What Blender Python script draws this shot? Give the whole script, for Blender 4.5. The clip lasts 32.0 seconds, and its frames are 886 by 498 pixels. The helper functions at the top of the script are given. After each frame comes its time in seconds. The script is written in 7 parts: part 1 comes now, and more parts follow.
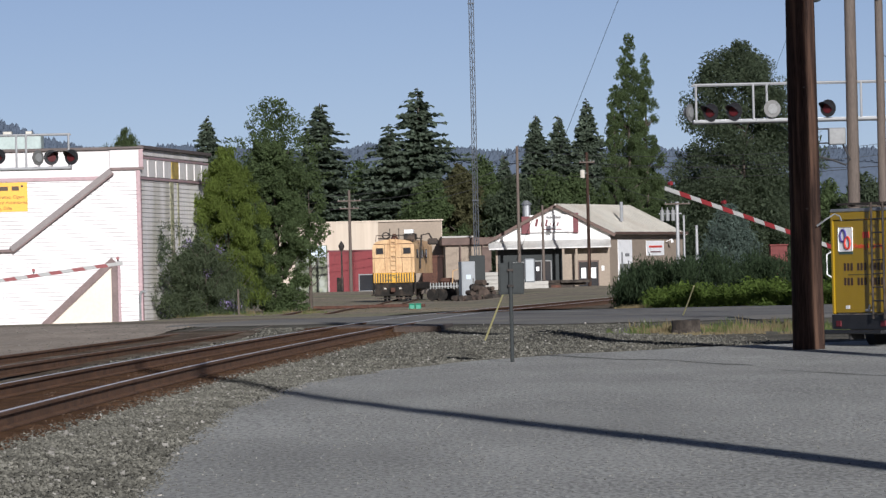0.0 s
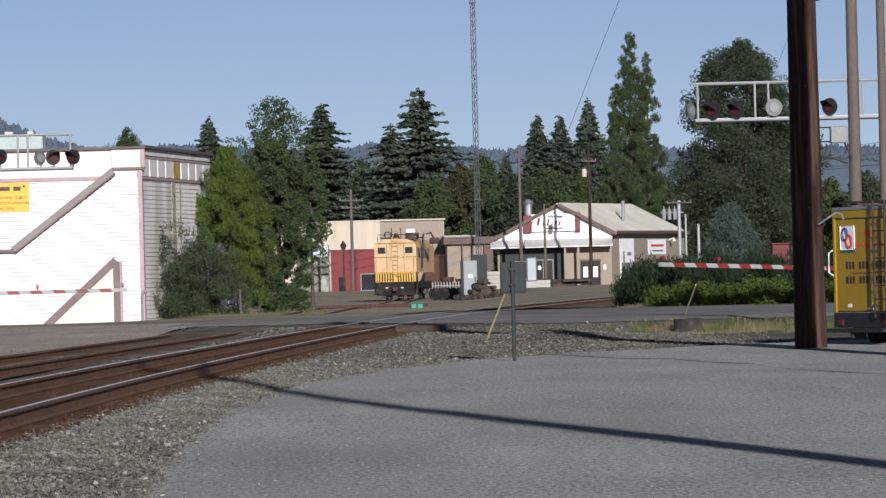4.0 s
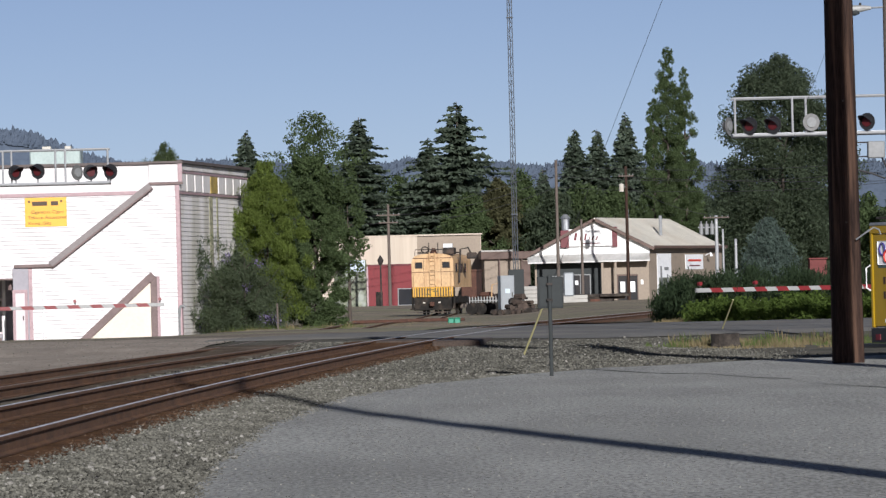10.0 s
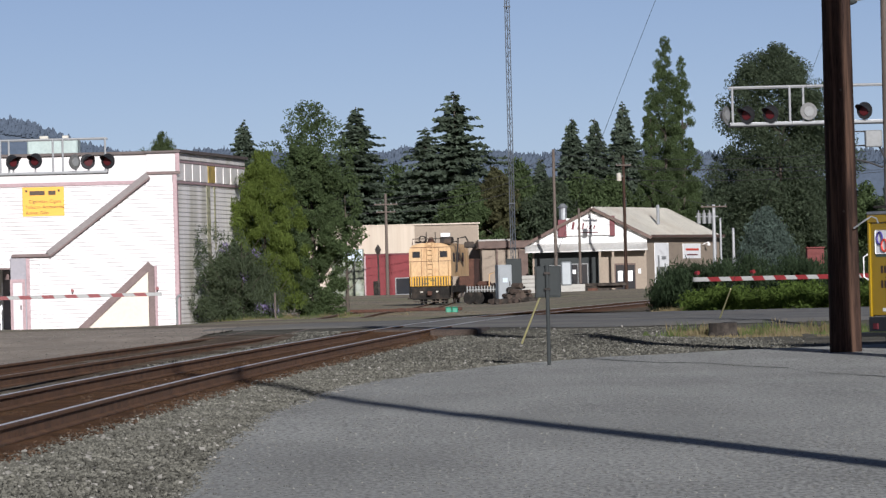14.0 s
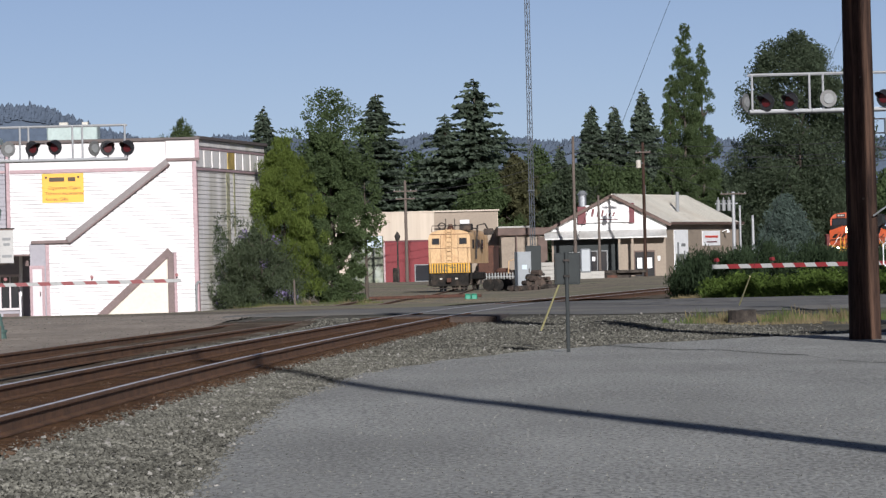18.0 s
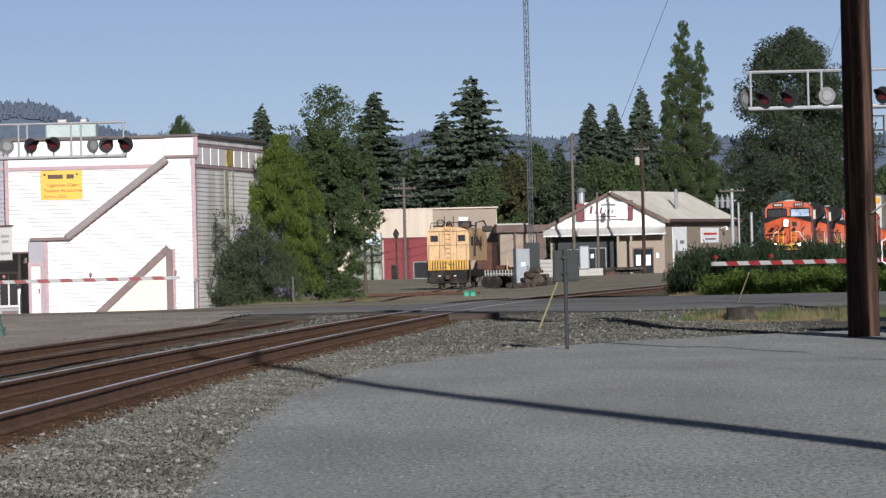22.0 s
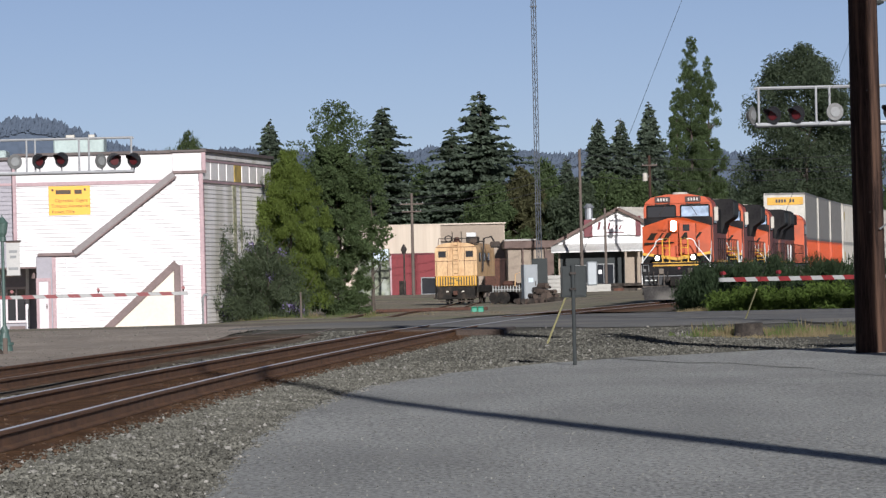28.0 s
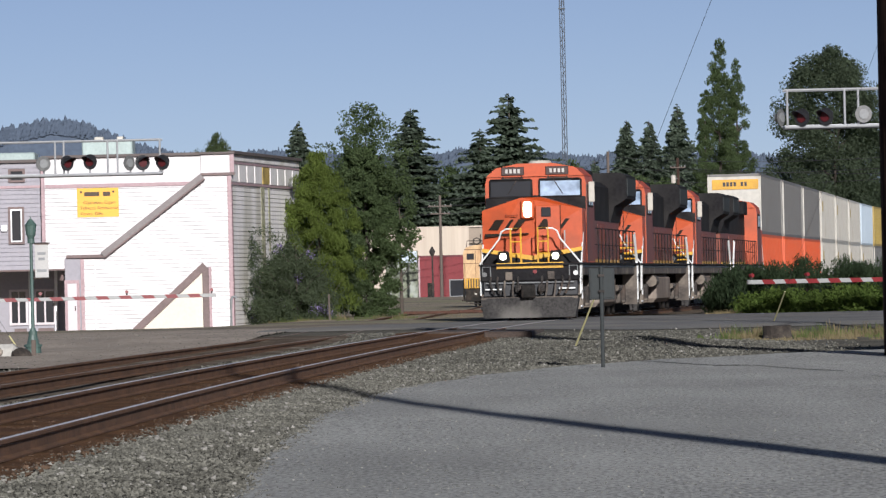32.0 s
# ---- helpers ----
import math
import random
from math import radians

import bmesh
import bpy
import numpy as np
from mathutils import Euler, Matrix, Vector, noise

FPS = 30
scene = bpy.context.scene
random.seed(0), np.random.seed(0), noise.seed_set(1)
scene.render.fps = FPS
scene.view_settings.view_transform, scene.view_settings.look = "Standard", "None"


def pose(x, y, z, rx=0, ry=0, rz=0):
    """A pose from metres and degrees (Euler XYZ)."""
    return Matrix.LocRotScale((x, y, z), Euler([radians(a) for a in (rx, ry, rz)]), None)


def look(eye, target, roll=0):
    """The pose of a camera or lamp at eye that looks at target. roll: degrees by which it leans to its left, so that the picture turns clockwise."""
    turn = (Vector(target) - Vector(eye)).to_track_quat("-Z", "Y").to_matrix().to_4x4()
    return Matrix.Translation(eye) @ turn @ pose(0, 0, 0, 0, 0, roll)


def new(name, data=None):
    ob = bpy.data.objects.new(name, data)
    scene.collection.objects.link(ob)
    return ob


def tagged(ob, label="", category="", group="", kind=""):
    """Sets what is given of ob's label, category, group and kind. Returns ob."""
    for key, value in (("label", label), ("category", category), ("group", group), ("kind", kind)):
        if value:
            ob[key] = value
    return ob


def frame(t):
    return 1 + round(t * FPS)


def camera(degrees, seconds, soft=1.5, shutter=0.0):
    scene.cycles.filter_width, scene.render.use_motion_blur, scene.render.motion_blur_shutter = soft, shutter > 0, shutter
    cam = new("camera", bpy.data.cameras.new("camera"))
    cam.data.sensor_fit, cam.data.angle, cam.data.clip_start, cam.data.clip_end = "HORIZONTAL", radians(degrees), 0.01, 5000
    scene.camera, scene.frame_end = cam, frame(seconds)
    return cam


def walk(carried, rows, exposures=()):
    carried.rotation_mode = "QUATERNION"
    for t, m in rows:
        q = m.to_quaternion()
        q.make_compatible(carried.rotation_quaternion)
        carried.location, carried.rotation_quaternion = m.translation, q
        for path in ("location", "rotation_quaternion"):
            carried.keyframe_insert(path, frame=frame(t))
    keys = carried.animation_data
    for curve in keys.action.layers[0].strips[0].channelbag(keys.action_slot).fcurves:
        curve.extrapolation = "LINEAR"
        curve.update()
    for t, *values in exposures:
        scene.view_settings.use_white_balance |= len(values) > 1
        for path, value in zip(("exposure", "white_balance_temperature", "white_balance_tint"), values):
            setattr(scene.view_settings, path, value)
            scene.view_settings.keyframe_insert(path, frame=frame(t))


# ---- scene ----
# Camera: one place, hand-held, a long lens.
cam = camera(10.4, 32.0, soft=1.35)
EYE = 1.2
LOOKS = [  # seconds, pitch, roll, yaw
    (0.0, 0.309, 1.341, -1.068),
    (0.5, 0.292, 1.402, -1.067),
    (1.0, 0.272, 1.405, -1.088),
    (1.5, 0.245, 1.447, -1.152),
    (2.0, 0.290, 1.440, -1.184),
    (2.5, 0.326, 1.472, -1.152),
    (3.0, 0.308, 1.483, -1.130),
    (3.5, 0.286, 1.453, -1.069),
    (5.5, 0.379, 1.459, -1.026),
    (6.0, 0.343, 1.409, -1.101),
    (6.5, 0.309, 1.430, -1.182),
    (7.0, 0.395, 1.390, -1.121),
    (7.5, 0.475, 1.396, -1.087),
    (8.0, 0.507, 1.402, -1.051),
    (8.5, 0.527, 1.457, -1.015),
    (9.0, 0.460, 1.471, -0.966),
    (9.5, 0.424, 1.479, -0.841),
    (10.0, 0.486, 1.427, -0.608),
    (10.5, 0.505, 1.464, -0.529),
    (11.0, 0.439, 1.411, -0.528),
    (11.5, 0.386, 1.432, -0.578),
    (12.0, 0.415, 1.407, -0.642),
    (12.5, 0.434, 1.415, -0.596),
    (13.0, 0.396, 1.386, -0.601),
    (13.5, 0.376, 1.439, -0.625),
    (14.0, 0.359, 1.461, -0.637),
    (14.5, 0.336, 1.477, -0.669),
    (16.5, 0.262, 1.466, -0.703),
    (17.0, 0.224, 1.473, -0.648),
    (17.5, 0.224, 1.403, -0.510),
    (18.0, 0.210, 1.391, -0.409),
    (18.5, 0.194, 1.412, -0.357),
    (19.0, 0.213, 1.448, -0.368),
    (19.5, 0.218, 1.442, -0.417),
    (20.0, 0.248, 1.403, -0.393),
    (20.5, 0.260, 1.440, -0.414),
    (21.0, 0.237, 1.415, -0.439),
    (21.5, 0.197, 1.408, -0.425),
    (22.0, 0.176, 1.398, -0.425),
    (22.5, 0.207, 1.357, -0.418),
    (23.0, 0.256, 1.411, -0.389),
    (23.5, 0.250, 1.386, -0.423),
    (24.0, 0.227, 1.381, -0.413),
    (24.5, 0.218, 1.397, -0.398),
    (25.0, 0.257, 1.373, -0.381),
    (25.5, 0.308, 1.353, -0.322),
    (27.5, 0.339, 1.406, -0.391),
    (28.0, 0.363, 1.343, -0.333),
    (28.5, 0.373, 1.367, -0.242),
    (29.0, 0.354, 1.377, -0.207),
    (29.5, 0.352, 1.269, -0.166),
    (30.0, 0.373, 1.278, -0.165),
    (30.5, 0.398, 1.319, -0.159),
    (31.0, 0.420, 1.333, -0.130),
    (31.5, 0.400, 1.388, -0.026),
    (32.0, 0.396, 1.313, -0.000),
]
walk(cam, [(t, pose(0, 0, EYE, 90 + p, r, y)) for t, p, r, y in LOOKS], exposures=[(0.0, 0.0, 5900, 10), (32.0, 0.0, 5900, 10)])


# ---- light: low clear sun from behind the camera, a little to the right ----
SUN_AZ, SUN_EL = radians(10.0), radians(18.0)   # azimuth measured from straight behind, towards the right
sun_way = Vector((math.sin(SUN_AZ) * math.cos(SUN_EL), -math.cos(SUN_AZ) * math.cos(SUN_EL), math.sin(SUN_EL)))
sun_data = bpy.data.lights.new("sun", "SUN")
sun_data.energy, sun_data.angle, sun_data.color = 6.2, radians(0.53), (1.0, 0.93, 0.85)
sun = new("sun", sun_data)
sun.matrix_world = look(sun_way * 50, (0, 0, 0))
world = bpy.data.worlds.new("sky")
scene.world = world
world.use_nodes = True
wt = world.node_tree
sky = wt.nodes.new("ShaderNodeTexSky")
sky.sky_type, sky.sun_disc = "NISHITA", False
sky.sun_elevation, sky.sun_rotation = SUN_EL, math.pi - SUN_AZ
sky.air_density, sky.dust_density, sky.ozone_density = 0.35, 0.2, 0.5
tint = wt.nodes.new("ShaderNodeMix")
tint.data_type, tint.blend_type = "RGBA", "MULTIPLY"
tint.inputs[0].default_value = 1.0
tint.inputs[7].default_value = (1.17, 1.0, 0.95, 1)   # morning haze softens the blue
wt.links.new(sky.outputs[0], tint.inputs[6])
wt.links.new(tint.outputs[2], wt.nodes["Background"].inputs[0])
wt.nodes["Background"].inputs[1].default_value = 0.065


# ---- materials ----
def mat(name, color, rough=0.7, metal=0.0, vary=0.18, scale=3.0, fine=40.0, bump=0.0, bump_scale=60.0, stain=None, stain_amount=0.0,
        stain_scale=0.6, stretch=(1, 1, 1), per_object=0.0, per_island=0.0, spec=0.5, grain=None):
    """A surface with variation at two scales, stains and fine relief, at real-world size."""
    m = bpy.data.materials.new(name)
    m.use_nodes = True
    t = m.node_tree
    b = t.nodes["Principled BSDF"]
    b.inputs["Roughness"].default_value, b.inputs["Metallic"].default_value = rough, metal
    b.inputs["Specular IOR Level"].default_value = spec
    tc, mp = t.nodes.new("ShaderNodeTexCoord"), t.nodes.new("ShaderNodeMapping")
    mp.inputs["Scale"].default_value = stretch
    t.links.new(tc.outputs["Object"], mp.inputs[0])

    def noise_tex(sc, detail=4.0):
        n = t.nodes.new("ShaderNodeTexNoise")
        n.inputs["Scale"].default_value, n.inputs["Detail"].default_value = sc, detail
        t.links.new(mp.outputs[0], n.inputs["Vector"])
        return n.outputs["Fac"]

    def mixed(a, c, fac):
        n = t.nodes.new("ShaderNodeMix")
        n.data_type = "RGBA"
        for sock, v in ((n.inputs[0], fac), (n.inputs[6], a), (n.inputs[7], c)):
            if isinstance(v, bpy.types.NodeSocket):
                t.links.new(v, sock)
            else:
                sock.default_value = v
        return n.outputs[2]

    def ramp(src, lo, hi):
        n = t.nodes.new("ShaderNodeMapRange")
        n.inputs[1].default_value, n.inputs[2].default_value = lo, hi
        t.links.new(src, n.inputs[0])
        return n.outputs[0]

    lo = tuple(c * (1 - vary) for c in color) + (1,)
    hi = tuple(min(1, c * (1 + vary)) for c in color) + (1,)
    col = mixed(lo, hi, ramp(noise_tex(scale), 0.3, 0.7))
    if fine:
        n = t.nodes.new("ShaderNodeMix")
        n.data_type, n.blend_type = "RGBA", "MULTIPLY"
        n.inputs[0].default_value = min(1.0, vary * 2.2) if grain is None else grain
        t.links.new(col, n.inputs[6])
        t.links.new(ramp(noise_tex(fine, 2.0), 0.2, 0.62), n.inputs[7])
        col = n.outputs[2]
    if stain:
        fac = t.nodes.new("ShaderNodeMath")
        fac.operation = "MULTIPLY"
        fac.inputs[1].default_value = stain_amount
        t.links.new(ramp(noise_tex(stain_scale, 6.0), 0.48, 0.66), fac.inputs[0])
        col = mixed(col, tuple(stain) + (1,), fac.outputs[0])
    if per_object or per_island:
        src = (t.nodes.new("ShaderNodeObjectInfo").outputs["Random"] if per_object else t.nodes.new("ShaderNodeNewGeometry").outputs["Random Per Island"])
        k = per_object or per_island
        r = t.nodes.new("ShaderNodeMapRange")
        r.inputs[3].default_value, r.inputs[4].default_value = 1 - k, 1 + k
        t.links.new(src, r.inputs[0])
        n = t.nodes.new("ShaderNodeMix")
        n.data_type, n.blend_type = "RGBA", "MULTIPLY"
        n.inputs[0].default_value = 1.0
        n.clamp_result = False
        t.links.new(col, n.inputs[6])
        t.links.new(r.outputs[0], n.inputs[7])
        col = n.outputs[2]
    t.links.new(col, b.inputs["Base Color"])
    if bump:
        n = t.nodes.new("ShaderNodeBump")
        n.inputs["Strength"].default_value, n.inputs["Distance"].default_value = bump, 0.02
        t.links.new(noise_tex(bump_scale, 3.0), n.inputs["Height"])
        t.links.new(n.outputs[0], b.inputs["Normal"])
    return m


def glow(name, color, strength):
    m = bpy.data.materials.new(name)
    m.use_nodes = True
    b = m.node_tree.nodes["Principled BSDF"]
    b.inputs["Base Color"].default_value = (*color, 1)
    b.inputs["Emission Color"].default_value, b.inputs["Emission Strength"].default_value = (*color, 1), strength
    return m


def leaf_mat(name, color, light, rough=0.75):
    """Leaves: each island has its own shade, with some light let through."""
    m = mat(name, color, rough, vary=0.25, scale=0.7, fine=0, per_island=0.45, spec=0.15)
    t = m.node_tree
    b = t.nodes["Principled BSDF"]
    tr = t.nodes.new("ShaderNodeBsdfTranslucent")
    tr.inputs[0].default_value = (*light, 1)
    mx = t.nodes.new("ShaderNodeMixShader")
    mx.inputs[0].default_value = 0.5
    t.links.new(b.outputs[0], mx.inputs[1])
    t.links.new(tr.outputs[0], mx.inputs[2])
    t.links.new(mx.outputs[0], t.nodes["Material Output"].inputs[0])
    return m


M = {}
M["asphalt"] = mat("worn asphalt", (0.41, 0.408, 0.382), 0.95, spec=0.12, vary=0.17, scale=0.5, fine=24, bump=0.9, bump_scale=40, stain=(0.29, 0.288, 0.27), stain_amount=0.55, stain_scale=0.4, stretch=(1, 0.28, 1), grain=0.72)
# darker grey of the narrow strip across the lot
M["lot_line"] = mat("dark line on asphalt", (0.13, 0.132, 0.12), 0.9, spec=0.15, vary=0.3, scale=2, fine=12)
M["siding_dirt"] = mat("dusty brown bed", (0.15, 0.115, 0.083), 0.97, spec=0.05, vary=0.35, scale=0.9, fine=16, bump=1.0, bump_scale=20, stain=(0.21, 0.185, 0.15), stain_amount=0.8, stain_scale=0.35)
M["tank_dust"] = mat("tan dust over grey steel", (0.17, 0.13, 0.1), 0.85, vary=0.2, scale=1.2, fine=10, stain=(0.24, 0.2, 0.165), stain_amount=0.7, stain_scale=0.9)
M["rail_white"] = mat("white handrail paint", (0.62, 0.62, 0.6), 0.5, vary=0.06, scale=4, fine=0)
M["board_black"] = mat("black number board", (0.04, 0.016, 0.012), 0.5, vary=0.1)
M["figure_grey"] = mat("pale grey figures", (0.42, 0.4, 0.37), 0.6, vary=0.05)
M["dull_yellow"] = mat("dull yellow container", (0.36, 0.26, 0.07), 0.6, vary=0.1, scale=0.6, fine=6)
M["road"] = mat("dark road asphalt", (0.195, 0.192, 0.185), 0.95, spec=0.1, vary=0.15, scale=0.3, fine=20, bump=0.5, stain=(0.26, 0.24, 0.205), stain_amount=0.7, stain_scale=0.16)
M["gravel"] = mat("gravel bed", (0.142, 0.134, 0.11), 0.97, spec=0.05, vary=0.3, scale=0.6, fine=14, bump=1.0, bump_scale=22, stain=(0.155, 0.137, 0.108), stain_amount=0.5, stain_scale=0.3)
M["ballast"] = mat("rust-stained ballast", (0.15, 0.083, 0.044), 0.97, spec=0.05, vary=0.35, scale=1.2, fine=18, bump=1.0, bump_scale=25, stain=(0.07, 0.04, 0.026), stain_amount=0.7, stain_scale=0.5)
M["bed_stone"] = mat("dark rusty stones", (0.075, 0.05, 0.034), 0.95, vary=0.3, scale=1.5, fine=0, per_island=0.4, spec=0.05)
M["panel_white"] = mat("chalky white wall panel", (0.66, 0.63, 0.61), 0.6, vary=0.06, scale=0.7, fine=6, stain=(0.5, 0.46, 0.42), stain_amount=0.4, stain_scale=0.8)
M["stump"] = mat("dark rotten stump wood", (0.034, 0.026, 0.02), 0.9, vary=0.35, scale=4, fine=20, bump=0.6, stain=(0.09, 0.075, 0.06), stain_amount=0.5, stain_scale=3)
M["stones"] = mat("crushed grey stones", (0.118, 0.114, 0.096), 0.95, vary=0.3, scale=0.8, fine=0, per_island=0.5, spec=0.1)
M["pale_stones"] = mat("pale stones", (0.21, 0.2, 0.18), 0.95, vary=0.15, scale=6, fine=0, per_island=0.4, spec=0.1)
M["dirt"] = mat("dry dirt and grass", (0.3, 0.245, 0.165), 0.95, vary=0.45, scale=0.12, fine=4, bump=0.8, bump_scale=8, stain=(0.17, 0.17, 0.08), stain_amount=0.8, stain_scale=0.06)
M["rail_side"] = mat("rusty rail steel", (0.14, 0.068, 0.03), 0.8, 0.2, vary=0.3, scale=2, fine=30, bump=0.3)
M["lot_dirt"] = mat("trodden grey-brown dirt", (0.38, 0.325, 0.27), 0.95, spec=0.05, vary=0.16, scale=0.9, fine=9, bump=0.8, bump_scale=14, stain=(0.26, 0.23, 0.195), stain_amount=0.5, stain_scale=0.5, stretch=(1, 0.4, 1))
M["rail_worn"] = mat("dull worn rail head", (0.34, 0.26, 0.2), 0.6, 0.6, vary=0.3, scale=1.5, fine=10)
M["rail_top"] = mat("polished rail steel", (0.82, 0.81, 0.79), 0.42, 0.55, vary=0.1, scale=2, fine=20)
M["tie"] = mat("creosoted tie wood", (0.07, 0.05, 0.038), 0.9, vary=0.3, scale=3, fine=20, stretch=(1, 6, 6), bump=0.5, per_object=0.25)
M["white_siding"] = mat("white painted siding", (0.63, 0.605, 0.6), 0.6, vary=0.04, scale=0.5, fine=6, bump=0.15, bump_scale=30, stain=(0.5, 0.45, 0.44), stain_amount=0.3, stain_scale=0.4)
M["grey_siding"] = mat("grey weathered siding", (0.7, 0.67, 0.65), 0.65, vary=0.08, scale=0.5, fine=4, bump=0.1, stain=(0.33, 0.31, 0.24), stain_amount=0.7, stain_scale=1.0, stretch=(0.6, 0.6, 0.14))
M["pink_trim"] = mat("dusty pink trim paint", (0.36, 0.25, 0.26), 0.6, vary=0.1, scale=1.5, fine=12)
M["mauve_trim"] = mat("mauve-brown trim paint", (0.15, 0.105, 0.098), 0.65, vary=0.12, scale=1.5, fine=12)
M["lilac_siding"] = mat("grey-lilac painted siding", (0.29, 0.275, 0.3), 0.65, vary=0.06, scale=0.5, fine=8, bump=0.15, stain=(0.24, 0.225, 0.24), stain_amount=0.4, stain_scale=0.5)
M["soffit_grey"] = mat("warm grey stair fascia paint", (0.2, 0.175, 0.17), 0.65, vary=0.08, scale=1.2, fine=10)
M["door_pink"] = mat("pinkish white door paint", (0.55, 0.49, 0.5), 0.5, vary=0.05, scale=1.2, fine=10)
M["wagon_dark"] = mat("dark grimy wagon steel", (0.022, 0.02, 0.018), 0.9, spec=0.15, vary=0.3, scale=2, fine=12, stain=(0.08, 0.06, 0.045), stain_amount=0.5, stain_scale=1.5)
M["emblem_ink"] = mat("dark brown emblem paint", (0.014, 0.009, 0.005), 0.7, spec=0.2, vary=0.1)
M["plough"] = mat("dusty plough steel", (0.045, 0.042, 0.04), 0.85, spec=0.2, vary=0.3, scale=2.0, fine=14, stain=(0.15, 0.14, 0.125), stain_amount=0.7, stain_scale=0.7)
M["roof_dark"] = mat("dark roof edging", (0.1, 0.08, 0.075), 0.7, vary=0.15, scale=2)
M["cream"] = mat("cream painted board", (0.62, 0.56, 0.47), 0.6, vary=0.05, scale=0.8, fine=8)
M["rust_panel"] = mat("rust-yellow stained sheet", (0.42, 0.3, 0.08), 0.7, vary=0.25, scale=2, fine=10, stain=(0.2, 0.16, 0.07), stain_amount=0.7, stain_scale=1.5)
M["moss"] = mat("green algae streak", (0.4, 0.385, 0.26), 0.9, vary=0.4, scale=1.5, fine=8, stain=(0.24, 0.24, 0.13), stain_amount=0.9, stain_scale=1.5)
M["dark_glass"] = mat("dark window glass", (0.02, 0.022, 0.026), 0.08, vary=0.1, scale=1, fine=0, spec=0.35)
M["sign_yellow"] = mat("yellow vinyl banner", (0.72, 0.36, 0.02), 0.5, vary=0.05, scale=1)
M["sign_ink"] = mat("dark brown lettering", (0.05, 0.028, 0.01), 0.6, vary=0.05)
M["pole_wood"] = mat("creosoted pole wood", (0.04, 0.024, 0.019), 0.9, spec=0.15, vary=0.4, scale=3, fine=25, stretch=(4, 4, 0.2), bump=0.6, bump_scale=20, stain=(0.12, 0.07, 0.047), stain_amount=0.6, stain_scale=2.6)
M["pole_pale"] = mat("weathered pale pole wood", (0.118, 0.094, 0.078), 0.85, vary=0.2, scale=3, fine=25, stretch=(4, 4, 0.3), bump=0.4, stain=(0.085, 0.062, 0.05), stain_amount=0.7, stain_scale=1.2)
M["galv"] = mat("galvanised steel", (0.4, 0.41, 0.42), 0.5, 0.75, vary=0.1, scale=3, fine=20)
M["alu"] = mat("white painted aluminium", (0.31, 0.315, 0.32), 0.4, 0.1, vary=0.06, scale=2, fine=10)
M["mast_grey"] = mat("dull grey mast steel", (0.06, 0.068, 0.08), 0.7, 0.0, vary=0.1)
M["black"] = mat("black paint", (0.018, 0.018, 0.02), 0.5, vary=0.2, scale=3, fine=20)
M["iron"] = mat("grimy black iron", (0.045, 0.04, 0.037), 0.85, 0.1, spec=0.2, vary=0.3, scale=3, fine=20, stain=(0.14, 0.1, 0.075), stain_amount=0.5, stain_scale=2)
M["red_lens"] = glow("red signal lens", (0.06, 0.004, 0.006), 0.03)
M["clear_lens"] = mat("pale lamp face", (0.15, 0.15, 0.145), 0.35, 0.2, vary=0.15, scale=8)
M["gate_white"] = mat("white reflective gate", (0.28, 0.28, 0.27), 0.45, vary=0.07, scale=3, fine=20)
M["gate_red"] = mat("red reflective gate", (0.17, 0.016, 0.018), 0.45, vary=0.1, scale=3, fine=20)
M["orange"] = mat("locomotive orange", (0.41, 0.06, 0.008), 0.5, vary=0.08, scale=0.8, fine=8, stain=(0.2, 0.045, 0.014), stain_amount=0.5, stain_scale=0.9)
M["orange_dull"] = mat("dull orange container", (0.62, 0.1, 0.03), 0.6, vary=0.1, scale=0.7, fine=8, stain=(0.4, 0.1, 0.04), stain_amount=0.4, stain_scale=0.6)
M["loco_black"] = mat("sooty black hood", (0.013, 0.012, 0.013), 0.85, spec=0.2, vary=0.3, scale=1.5, fine=10, stain=(0.03, 0.028, 0.026), stain_amount=0.5, stain_scale=1)
M["loco_grey"] = mat("dusty brown-grey underframe", (0.085, 0.07, 0.058), 0.85, vary=0.28, scale=2, fine=14, stain=(0.2, 0.165, 0.13), stain_amount=0.7, stain_scale=1.2)
# soot stains, and the shade of the flanks darkened into the orange
M["orange_grime_shade"] = mat("orange with soot and side shade in its colour", (0.17, 0.03, 0.01), 0.5, vary=0.15, scale=0.8, fine=8, stain=(0.07, 0.035, 0.02), stain_amount=0.7, stain_scale=0.7)
M["yellow"] = mat("bright yellow paint", (0.58, 0.31, 0.02), 0.45, vary=0.12, scale=1.5, fine=12, stain=(0.36, 0.2, 0.03), stain_amount=0.4, stain_scale=2)
M["truck_yellow"] = mat("yellow truck body paint", (0.3, 0.19, 0.005), 0.3, vary=0.04, scale=1, fine=6, stain=(0.34, 0.22, 0.01), stain_amount=0.25, stain_scale=1.2)
M["amber"] = mat("faded amber machine paint", (0.56, 0.37, 0.19), 0.6, vary=0.14, scale=1, fine=8, stain=(0.33, 0.18, 0.075), stain_amount=0.7, stain_scale=1.1, stretch=(1.6, 1.6, 0.5))
M["white"] = mat("plain white paint", (0.8, 0.8, 0.8), 0.5, vary=0.05, scale=2, fine=12)
M["head"] = glow("lit headlamp", (1.0, 0.82, 0.5), 14.0)
M["dull_grey"] = mat("dull grey paint", (0.2, 0.205, 0.205), 0.6, vary=0.08, scale=3, fine=15)
# streaky pale blue paints the sky's reflection onto a windscreen pane
M["pane_reflection"] = mat("pale pane with sky reflection painted in", (0.27, 0.35, 0.46), 0.12, vary=0.45, scale=2.6, fine=0, spec=0.8)
